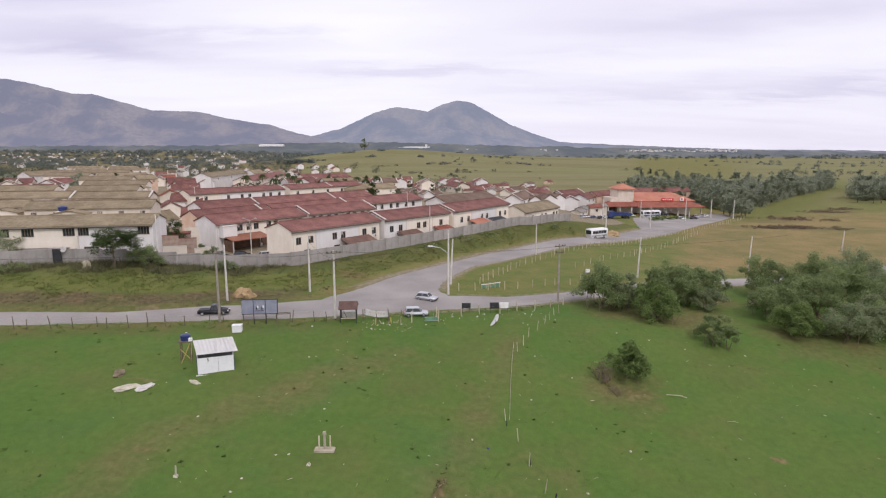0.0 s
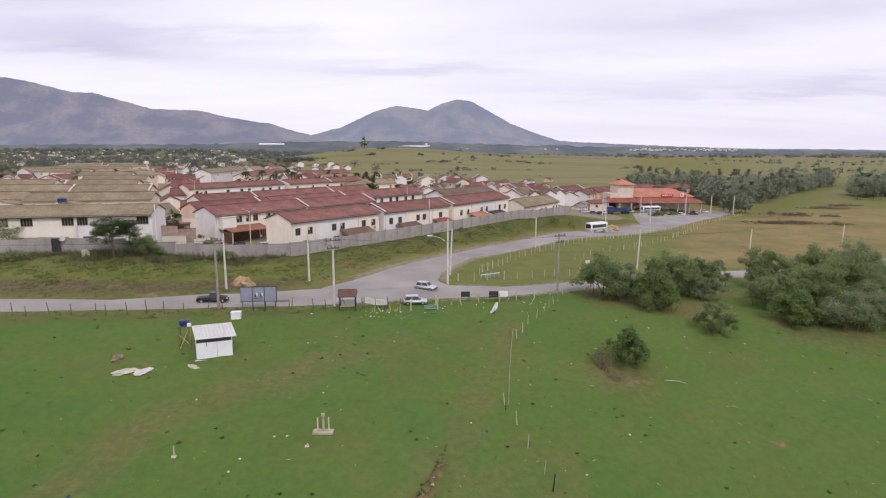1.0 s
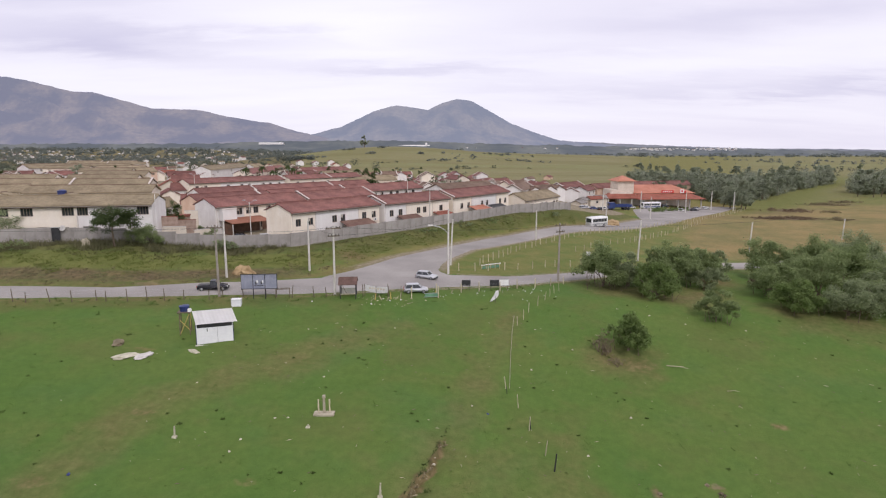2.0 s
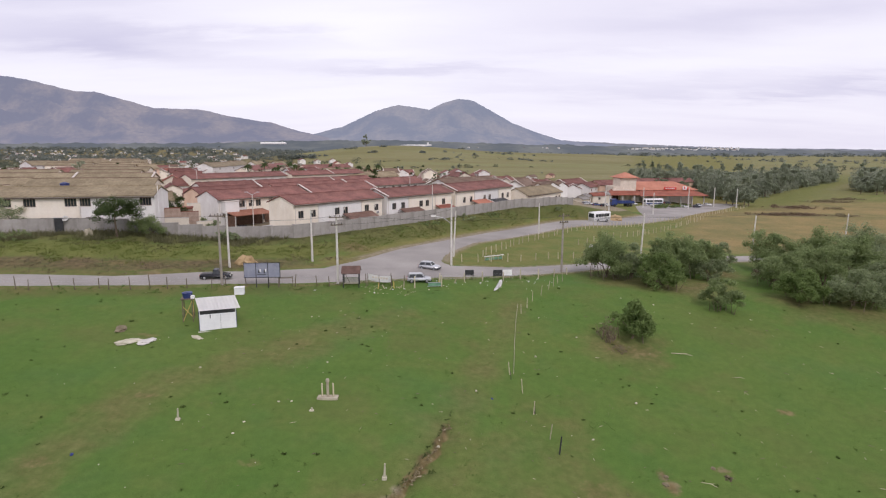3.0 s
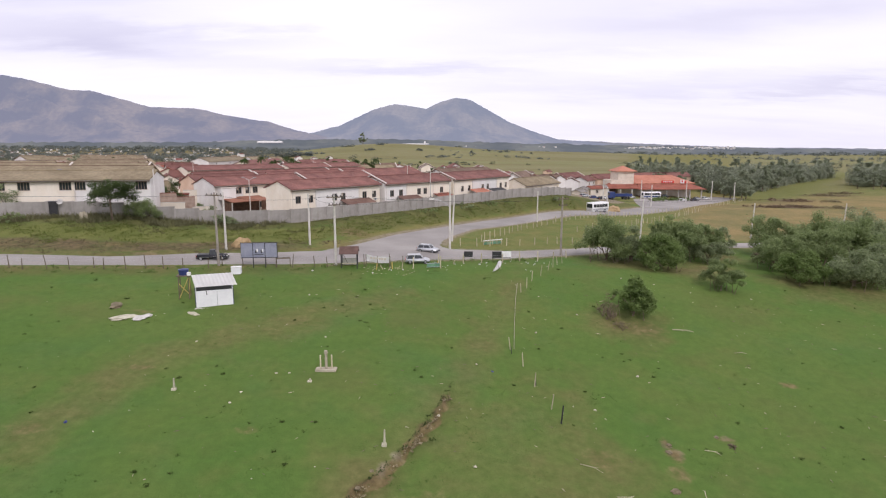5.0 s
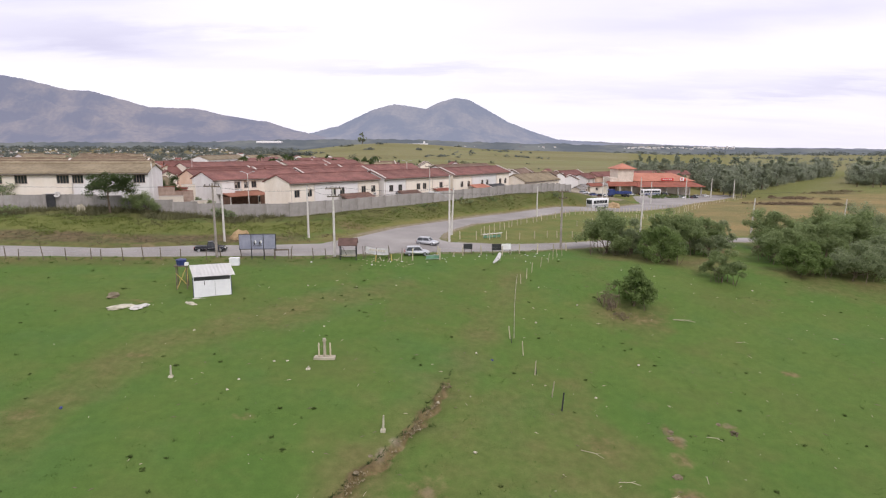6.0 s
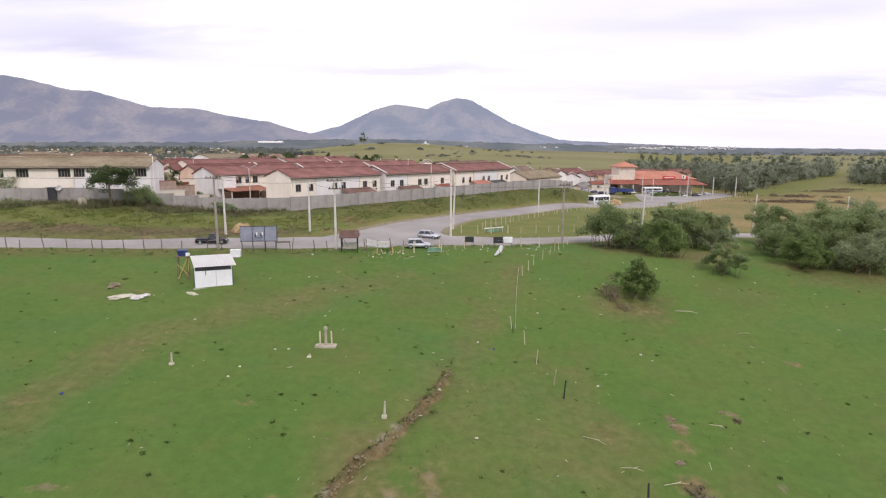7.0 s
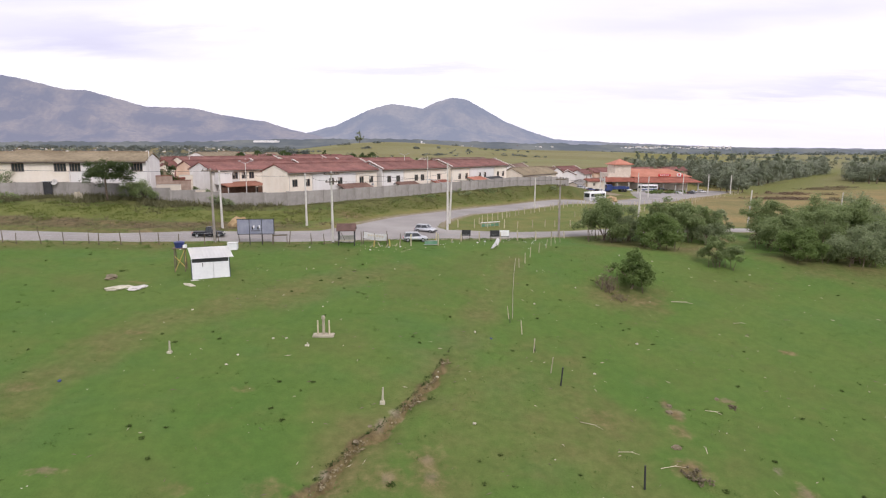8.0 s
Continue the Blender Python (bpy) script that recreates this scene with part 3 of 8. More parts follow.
    cov["soil"] = np.maximum(cov["soil"], 0.95 * np.exp(-((scarp - 0.20) / 0.24) ** 2) * run)
    cov["soil"] = np.maximum(cov["soil"], 0.66 * np.where(scarp > 0, np.exp(-scarp / 2.2), 0) * smooth(31, 26, gy))
    for px, py, rx, ry, amount in ((14.4, 35.5, 0.5, 0.8, 0.8), (14.6, 34.3, 0.6, 0.8, 0.85), (14.2, 32.5, 0.6, 0.9, 0.75), (13.3, 29.0, 1.2, 0.9, 0.85), (27.6, 44.1, 0.9, 0.5, 0.75), (18.9, 36.4, 0.8, 0.5, 0.6), (-1.1, 27.8, 1.3, 1.6, 0.6), (-3.1, 26.4, 1.6, 1.3, 0.55), (-0.9, 26.4, 1.4, 1.2, 0.6), (-8.5, 25.0, 1.4, 1.0, 0.5), (-12.7, 24.7, 0.8, 0.7, 0.5), (-27.6, 50.6, 1.5, 0.6, 0.6), (9.6, 33.6, 1.2, 1.2, 0.5), (18.8, 27.4, 0.9, 1.0, 0.6), (-19.2, 25.2, 0.9, 0.4, 0.6), (-25.3, 32.6, 1.4, 0.9, 0.5), (-22.6, 40.6, 1.3, 0.6, 0.55), (-12.5, 33.6, 1.0, 0.6, 0.45), (19, 52.5, 2.5, 1.5, 0.55), (90, 190, 12, 9, 0.55), (118, 205, 16, 9, 0.6), (28, 150, 5, 3, 0.6), (-34.8, 66.9, 1.8, 0.8, 0.8), (-40.3, 69.3, 1.6, 1.2, 0.75)):
        cov["soil"] = np.maximum(cov["soil"], amount * np.exp(-((gx - px) / rx) ** 2 - ((gy - py) / ry) ** 2))
    worn = 0.40 * np.exp(-(line_distance(gx, gy, [(-40, 18), (-28, 29), (-25.3, 32.6), (-23.6, 36.1), (-22.6, 40.6), (-21.3, 43.1), (-17, 47), (-6, 58)]) / 3.0) ** 2)
    worn = np.maximum(worn, 0.42 * np.exp(-(line_distance(gx, gy, [(-6, 27), (0.5, 39), (4, 50), (7.5, 62)]) / 2.0) ** 2))
    worn = np.maximum(worn, 0.34 * np.exp(-((gx - 5) / 9) ** 2 - ((gy - 33) / 8) ** 2))
    for px, py, r in BUSH_SPOTS:
        worn = np.maximum(worn, 0.68 * np.exp(-(((gx - px) ** 2 + (gy - py + 1) ** 2) / r ** 2)))
    worn = np.maximum(worn, 0.6 * np.exp(-((low_edge + 0.6) / 0.8) ** 2))
    worn = np.maximum(worn, 0.55 * np.exp(-((road - 0.6) / 0.7) ** 2) * (gy < 200))
    worn = np.maximum(worn, np.where((wall > 0) & (gy < 420) & (gx < 60), 0.85, 0))
    worn = np.maximum(worn, 0.62 * smooth(-0.2, -0.3, ratio) * smooth(400, 460, gy) * smooth(2500, 2200, gy))
    cov["worn"] = worn
    dust = np.maximum(0.75 * np.exp(-((low_edge + 0.3) / 0.55) ** 2) * (gx > -14), 0.7 * np.exp(-((high_edge - 0.2) / 0.5) ** 2) * (gx > 2))
    dust = np.maximum(dust, 0.85 * np.exp(-((line_distance(gx, gy, BRANCH_RIGHT) + 0.2) / 0.9) ** 2) * smooth(78, 84, gy))
    dust = np.maximum(dust, np.where((wall > 0) & (gy < 420) & (gx < 60), 0.8, 0))
    for px, py, rx, ry in ((14.4, 35.4, 0.3, 0.5), (14.7, 34.4, 0.35, 0.5), (14.2, 32.5, 0.25, 0.4), (-1.1, 28.0, 0.35, 0.4), (-0.9, 26.7, 0.35, 0.4), (-3.1, 26.4, 0.3, 0.4), (18.8, 27.5, 0.4, 0.6), (18.5, 29.4, 0.3, 0.4), (-19.2, 25.2, 0.5, 0.25), (18.9, 36.5, 0.4, 0.25), (-3.7, 30.6, 0.4, 0.6), (-3.0, 31.9, 0.35, 0.4), (-6.1, 26.3, 0.4, 0.4), (-34.8, 66.7, 1.4, 0.7)):
        dust = np.maximum(dust, 0.95 * np.exp(-((gx - px) / rx) ** 2 - ((gy - py) / ry) ** 2))
    cov["dust"] = np.maximum(dust, 0.8 * np.exp(-((line_distance(gx, gy, BRANCH_LEFT) - 0.5) / 1.0) ** 2) * smooth(78, 84, gy))
    ny, nx = gx.shape
    verts = np.stack([gx.ravel(), gy.ravel(), z.ravel()], 1)
    i = (np.arange(ny - 1)[:, None] * nx + np.arange(nx - 1)[None, :]).ravel()
    faces = np.stack([i, i + 1, i + nx + 1, i + nx], 1)
    me = bpy.data.meshes.new("ground")
    me.vertices.add(len(verts))
    me.vertices.foreach_set("co", verts.ravel())
    me.loops.add(faces.size)
    me.loops.foreach_set("vertex_index", faces.ravel().astype(np.int32))
    me.polygons.add(len(faces))
    me.polygons.foreach_set("loop_start", np.arange(0, faces.size, 4, dtype=np.int32))
    me.update(calc_edges=True)
    for key, values in cov.items():
        me.attributes.new(key, "FLOAT", "POINT").data.foreach_set("value", values.ravel().astype(np.float32))
    me.polygons.foreach_set("use_smooth", [True] * len(me.polygons))
    me.materials.append(ground_material())
    return tagged(new("ground", me), "green pasture and weedy banks reaching the plain", "ground", kind="structure")


build_ground()


def resample(line, count):
    pts = np.array(line, float)
    d = np.concatenate([[0], np.cumsum(np.hypot(*np.diff(pts, axis=0).T))])
    s = np.linspace(0, d[-1], count)
    return np.stack([np.interp(s, d, pts[:, 0]), np.interp(s, d, pts[:, 1])], 1)


def strip(name, left, right, count, lift, material, label, category, across=9, ragged=0.12):
    """A paved strip between two edges, laid on the ground."""
    a, b = resample(left, count), resample(right, count)
    verts, faces = [], []
    for k in range(count):
        for j in range(across + 1):
            s = j / across
            p = a[k] * (1 - s) + b[k] * s
            if j in (0, across):
                p = p + ragged * np.array([math.sin(k * 1.7 + j), math.cos(k * 2.3 + j)])
            z = gz(p[0], p[1]) + lift + 0.05 * math.sin(math.pi * s) - (0.25 if j in (0, across) else 0)
            verts.append((p[0], p[1], z))
    for k in range(count - 1):
        for j in range(across):
            i = k * (across + 1) + j
            faces.append((i, i + 1, i + across + 2, i + across + 1))
    return tagged(new(name, raw(name, verts, faces, material, True)), label, category, kind="structure")


strip("road", MAIN_HIGH, MAIN_LOW, 420, 0.05, M_ASPHALT, "worn grey asphalt road along the pasture fence", "road")
strip("road", BRANCH_LEFT, BRANCH_RIGHT, 200, 0.065, M_ASPHALT, "worn grey asphalt road climbing past the estate", "road", across=12)
strip("pavement", [(60, 176), (63, 192), (67, 208), (83, 216), (104, 233)], [(68, 169), (80, 183), (91, 196), (102, 209), (116, 227)], 60, 0.10, M_ASPHALT, "dusty grey forecourt before the roadside restaurant", "pavement", across=12)

# ---- distant hills ----
def hill_range(name, crest, distance, thick, material, label, seed, foot=-8, bumps=3.0, count=400):
    """A ridge whose crest follows bearings (tangent to the right) and elevations (tangent up), with spurs down to the plain."""
    rng = random.Random(seed)
    bearings = np.linspace(crest[0][0], crest[-1][0], count)
    heights = np.interp(bearings, [c[0] for c in crest], [c[1] for c in crest]) * distance + EYE
    verts, faces, rows_n = [], [], 26
    for k, (b, h) in enumerate(zip(bearings, heights)):
        for j in range(rows_n):
            s = j / (rows_n - 1)
            v = noise.fractal(Vector((b * 9, s * 2.2, seed)), 1.0, 2.0, 5)
            drop = (1 - s) ** 1.25
            ridge = 1 - 0.30 * abs(v) * math.sin(math.pi * min(1, s * 1.15)) * 1.6
            d = distance - thick * s
            z = foot + (h - foot) * drop * ridge
            if j == 0:
                z += bumps * (noise.noise(Vector((b * 60, 0.3, seed))) + 0.7 * noise.noise(Vector((b * 190, 0.3, seed))))
            verts.append((b * d, d, z))
    for k in range(len(bearings) - 1):
        for j in range(rows_n - 1):
            i = k * rows_n + j
            faces.append((i, i + rows_n, i + rows_n + 1, i + 1))
    return tagged(new(name, raw(name, verts, faces, material, True)), label, "hill", kind="structure")


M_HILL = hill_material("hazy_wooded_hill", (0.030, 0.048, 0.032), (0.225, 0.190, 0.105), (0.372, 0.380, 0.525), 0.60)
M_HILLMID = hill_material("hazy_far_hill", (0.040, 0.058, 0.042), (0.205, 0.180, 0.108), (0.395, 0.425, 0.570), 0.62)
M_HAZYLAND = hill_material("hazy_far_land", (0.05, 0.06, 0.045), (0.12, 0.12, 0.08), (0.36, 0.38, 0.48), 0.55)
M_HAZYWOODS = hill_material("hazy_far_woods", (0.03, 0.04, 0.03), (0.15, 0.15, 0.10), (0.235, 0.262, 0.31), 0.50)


def bearing(px):
    return (px - 784) / 1012.0


def rise(py):
    return (266.7 - py) / 1040.0


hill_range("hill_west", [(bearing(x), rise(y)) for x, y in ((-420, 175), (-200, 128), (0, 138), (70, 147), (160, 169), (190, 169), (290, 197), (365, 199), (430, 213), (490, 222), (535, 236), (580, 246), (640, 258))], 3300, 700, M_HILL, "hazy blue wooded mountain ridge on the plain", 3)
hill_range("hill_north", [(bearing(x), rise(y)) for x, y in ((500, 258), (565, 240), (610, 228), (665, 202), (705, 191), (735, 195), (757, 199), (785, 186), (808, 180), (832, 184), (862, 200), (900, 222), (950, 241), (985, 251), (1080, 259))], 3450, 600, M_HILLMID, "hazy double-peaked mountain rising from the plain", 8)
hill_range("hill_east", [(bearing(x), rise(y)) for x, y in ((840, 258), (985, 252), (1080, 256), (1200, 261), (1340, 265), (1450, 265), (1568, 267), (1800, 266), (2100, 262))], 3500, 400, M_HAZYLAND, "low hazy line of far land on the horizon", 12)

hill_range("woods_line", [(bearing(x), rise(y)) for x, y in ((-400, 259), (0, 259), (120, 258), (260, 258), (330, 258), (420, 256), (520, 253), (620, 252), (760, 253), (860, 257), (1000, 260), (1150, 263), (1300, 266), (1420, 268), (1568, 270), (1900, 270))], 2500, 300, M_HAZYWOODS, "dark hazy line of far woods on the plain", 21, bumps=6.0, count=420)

# ---- foliage ----
def leaf_cloud(rng, centres, count, size, squash=0.8, shell=0.72):
    """Small leaf quads on and inside clumps: (x, y, z, radius) each."""
    c = np.array(centres, float)
    weight = c[:, 3] ** 2
    pick = rng.choice(len(c), count, p=weight / weight.sum())
    v = rng.normal(size=(count, 3))
    v /= np.linalg.norm(v, axis=1)[:, None]
    r = c[pick, 3] * (shell + (1 - shell) * rng.random(count) ** 0.5) * (1 + 0.22 * rng.normal(size=count))
    p = c[pick, :3] + v * r[:, None] * np.array([1, 1, squash])
    up = v * 0.8 + rng.normal(size=(count, 3)) * 0.6 + np.array([0, 0, 1.1])
    up /= np.linalg.norm(up, axis=1)[:, None]
    side = np.cross(up, rng.normal(size=(count, 3)))
    side /= np.linalg.norm(side, axis=1)[:, None]
    other = np.cross(up, side)
    s = (size * (0.6 + 0.8 * rng.random(count)))[:, None]
    quad = np.stack([p - side * s, p - other * s * 0.55, p + side * s, p + other * s * 0.55], 1)
    faces = np.arange(count * 4).reshape(-1, 4)
    return quad.reshape(-1, 3), faces


def tube(bm, pts, r, seg=6):
    """One bent round bar through all the points."""
    pts = [Vector(p) for p in pts]
    rings = []
    for k, p in enumerate(pts):
        q = (pts[min(k + 1, len(pts) - 1)] - pts[max(k - 1, 0)]).to_track_quat("Z", "Y").to_matrix()
        rings.append([bm.verts.new(p + q @ Vector((r * math.cos(2 * math.pi * j / seg), r * math.sin(2 * math.pi * j / seg), 0))) for j in range(seg)])
    for a, b in zip(rings, rings[1:]):
        for j in range(seg):
            bm.faces.new((a[j], a[(j + 1) % seg], b[(j + 1) % seg], b[j]))
    bm.faces.new(rings[0][::-1])
    bm.faces.new(rings[-1])


def fast_mesh(name, verts, faces, material):
    me = bpy.data.meshes.new(name)
    faces = np.asarray(faces, np.int32)
    me.vertices.add(len(verts))
    me.vertices.foreach_set("co", np.asarray(verts, np.float32).ravel())
    me.loops.add(faces.size)
    me.loops.foreach_set("vertex_index", faces.ravel())
    me.polygons.add(len(faces))
    me.polygons.foreach_set("loop_start", np.arange(0, faces.size, faces.shape[1], dtype=np.int32))
    me.update(calc_edges=True)
    me.materials.append(material)
    return me


def tree(name, m, label, height, width, leaves, leaf, material, seed, category="tree", clumps=30, trunk_h=0.25, trunk_r=0.16, bare=0, group="", limbs=6):
    """A tapered trunk with limbs up into a crown of leaf clumps."""
    rng = np.random.default_rng(seed)
    ob = thing(name, m, label, category, group)
    base = height * trunk_h
    centres, lobes = [], []
    crown_h = height - base
    count = int(rng.integers(6, 10))
    for k in range(count):
        ang = 2 * math.pi * k / count + rng.uniform(-0.5, 0.5)
        lr = min(width * rng.uniform(0.19, 0.27), crown_h * 0.5)
        reach = (width / 2 - lr * 0.7) * rng.uniform(0.6, 1.05)
        lobes.append((math.cos(ang) * reach, math.sin(ang) * reach, base + crown_h * rng.uniform(0.16, 0.48), lr))
    for k in range(3):
        lr = min(width * rng.uniform(0.18, 0.26), crown_h * 0.42)
        lobes.append((rng.uniform(-0.16, 0.16) * width, rng.uniform(-0.16, 0.16) * width, base + crown_h * rng.uniform(0.66, 0.95) - lr * 0.6, lr))
    for k in range(int(clumps * 1.9)):
        lx, ly, lz, lr = lobes[k % len(lobes)]
        d = rng.normal(size=3) + np.array([0, 0, 0.15])
        d /= np.linalg.norm(d)
        out = lr * rng.uniform(0.35, 1.0)
        r = lr * rng.uniform(0.28, 0.50)
        centres.append((lx + d[0] * out, ly + d[1] * out, lz + d[2] * out * 0.85, r))
    grown = np.array(centres)
    for axis in (0, 1):
        lo, hi = (grown[:, axis] - grown[:, 3]).min(), (grown[:, axis] + grown[:, 3]).max()
        grown[:, axis] = (grown[:, axis] - (lo + hi) / 2) * width / (hi - lo)
    lo, hi = (grown[:, 2] - 0.7 * grown[:, 3]).min(), (grown[:, 2] + 0.7 * grown[:, 3]).max()
    grown[:, 2] = base * 0.7 + (grown[:, 2] - lo) * (height - base * 0.7) / (hi - lo)
    centres = [tuple(c) for c in grown]
    bm = bmesh.new()
    top = Vector((rng.uniform(-0.3, 0.3), rng.uniform(-0.3, 0.3), base * 1.1))
    rod(bm, (0, 0, -0.3), top, trunk_r * 1.3, trunk_r * 0.85)
    part("trunk", bm, M_BARK, ob)
    for cx, cy, cz, r in centres[:limbs]:
        joint = top.lerp(Vector((cx, cy, cz)), 0.5) + Vector((rng.uniform(-0.3, 0.3), rng.uniform(-0.3, 0.3), 0.2))
        bm = bmesh.new()
        tube(bm, [top * 0.95, top.lerp(joint, 0.6) + Vector((0, 0, 0.1)), joint, (cx, cy, cz)], trunk_r * 0.32, 5)
        part("limb", bm, M_BARK, ob)
    bm = bmesh.new()
    for k in range(bare):
        ang = rng.uniform(0, 2 * math.pi)
        foot = Vector((math.cos(ang), math.sin(ang), 0)) * width * rng.uniform(0.1, 0.42)
        tip = foot + Vector((rng.uniform(-0.6, 0.6), rng.uniform(-0.6, 0.6), height * rng.uniform(0.25, 0.6)))
        rod(bm, foot - Vector((0, 0, 0.2)), tip, 0.04, 0.012, 5)
    if bare:
        tagged(part("twig_tangle", bm, M_BARK, ob), kind="stuff")
    else:
        bm.free()
    verts, faces = leaf_cloud(rng, centres, int(leaves * 0.95), leaf, 0.75, 0.45)
    part("crown", fast_mesh("crown", verts, faces, material), None, ob)
    return ob


# ---- houses ----
def wall_panel(length, height, thick, openings):
    """A wall along x from 0 to length, its front at y = 0, with openings (x0, z0, x1, z1) right through it."""
    bm = bmesh.new()
    xs = sorted({0.0, length, *[o[0] for o in openings], *[o[2] for o in openings]})
    zs = sorted({0.0, height, *[o[1] for o in openings], *[o[3] for o in openings]})

    def hole(i, k):
        if not (0 <= i < len(xs) - 1 and 0 <= k < len(zs) - 1):
            return True
        cx, cz = (xs[i] + xs[i + 1]) / 2, (zs[k] + zs[k + 1]) / 2
        return any(o[0] < cx < o[2] and o[1] < cz < o[3] for o in openings)

    def quad(*c):
        bm.faces.new([bm.verts.new(p) for p in c])

    for i in range(len(xs) - 1):
        for k in range(len(zs) - 1):
            if hole(i, k):
                continue
            a, b, c, d = xs[i], xs[i + 1], zs[k], zs[k + 1]
            quad((a, 0, c), (b, 0, c), (b, 0, d), (a, 0, d))
            quad((b, thick, c), (a, thick, c), (a, thick, d), (b, thick, d))
            if hole(i - 1, k):
                quad((a, thick, c), (a, 0, c), (a, 0, d), (a, thick, d))
            if hole(i + 1, k):
                quad((b, 0, c), (b, thick, c), (b, thick, d), (b, 0, d))
            if hole(i, k - 1):
                quad((a, thick, c), (b, thick, c), (b, 0, c), (a, 0, c))
            if hole(i, k + 1):
                quad((a, 0, d), (b, 0, d), (b, thick, d), (a, thick, d))
    bmesh.ops.remove_doubles(bm, verts=bm.verts, dist=0.001)
    return bm


WINDOW_MESHES = {}


def window_in(parent, x, z, w, h, y, leaves=2):
    """A window in a wall: a dark frame with mullions, and panes set back in it."""
    key = (round(w, 2), round(h, 2), leaves)
    if key not in WINDOW_MESHES:
        t = 0.06
        step = (w - t) / leaves
        bm = wall_panel(w, h, 0.11, [(k * step + t, t, (k + 1) * step, h - t) for k in range(leaves)])
        bmesh.ops.translate(bm, verts=bm.verts, vec=(0, -0.03, 0))
        pb = boxed(t * 0.5, 0.03, t * 0.5, w - t * 0.5, 0.045, h - t * 0.5)
        sb = boxed(-0.08, -0.10, -0.07, w + 0.08, 0.0, 0.0)
        cb = boxed(w * 0.06, 0.02, h * 0.55, w * 0.46, 0.028, h * 0.94)
        WINDOW_MESHES[key] = (mesh_of("window", bm, M_FRAME), mesh_of("pane", pb, M_PANE), mesh_of("sill", sb, M_FASCIA), mesh_of("blind", cb, M_BLIND))
    f, p, s, blind = WINDOW_MESHES[key]
    ob = part("window", f, None, parent)
    ob.location = (x, y, z)
    part("pane", p, None, ob)
    part("sill", s, None, ob)
    if int(abs(x) * 7) % 3 == 0:
        part("blind", blind, None, ob, "half-lowered pale blind")
    return ob


def roof_slab(x0, x1, depth, eave, ridge, thick=0.14, back_eave=None):
    """A gable roof: two slopes with thickness; the front eave at y = 0, the ridge along x."""
    bm = bmesh.new()
    be = eave if back_eave is None else back_eave
    prof = [(0, eave), (depth / 2, ridge), (depth, be), (depth, be - thick), (depth / 2, ridge - thick * 1.15), (0, eave - thick)]
    a = [bm.verts.new((x0, y, z)) for y, z in prof]
    b = [bm.verts.new((x1, y, z)) for y, z in prof]
    for i in range(6):
        bm.faces.new((a[i], b[i], b[(i + 1) % 6], a[(i + 1) % 6]))
    for r in (a, b):
        bm.faces.new((r[0], r[1], r[4], r[5]))
        bm.faces.new((r[1], r[2], r[3], r[4]))
    return bm


def ridge_cap(x0, x1, depth, ridge):
    bm = bmesh.new()
    rod(bm, (x0, depth / 2, ridge - 0.02), (x1, depth / 2, ridge - 0.02), 0.13, 0.13, 8)
    return bm


def gable(x, width, depth_in, h_eave, h_ridge, y0, y1):
    """An end wall of thickness width, from y0 to y1, up to the roof's slopes."""
    bm = bmesh.new()
    prof = [(y0, 0), (y1, 0), (y1, h_eave), ((y0 + y1) / 2, h_ridge), (y0, h_eave)]
    a = [bm.verts.new((x, y, z)) for y, z in prof]
    b = [bm.verts.new((x + width, y, z)) for y, z in prof]
    bm.faces.new(a)
    bm.faces.new(b)
    for i in range(5):
        bm.faces.new((a[i], b[i], b[(i + 1) % 5], a[(i + 1) % 5]))
    return bm


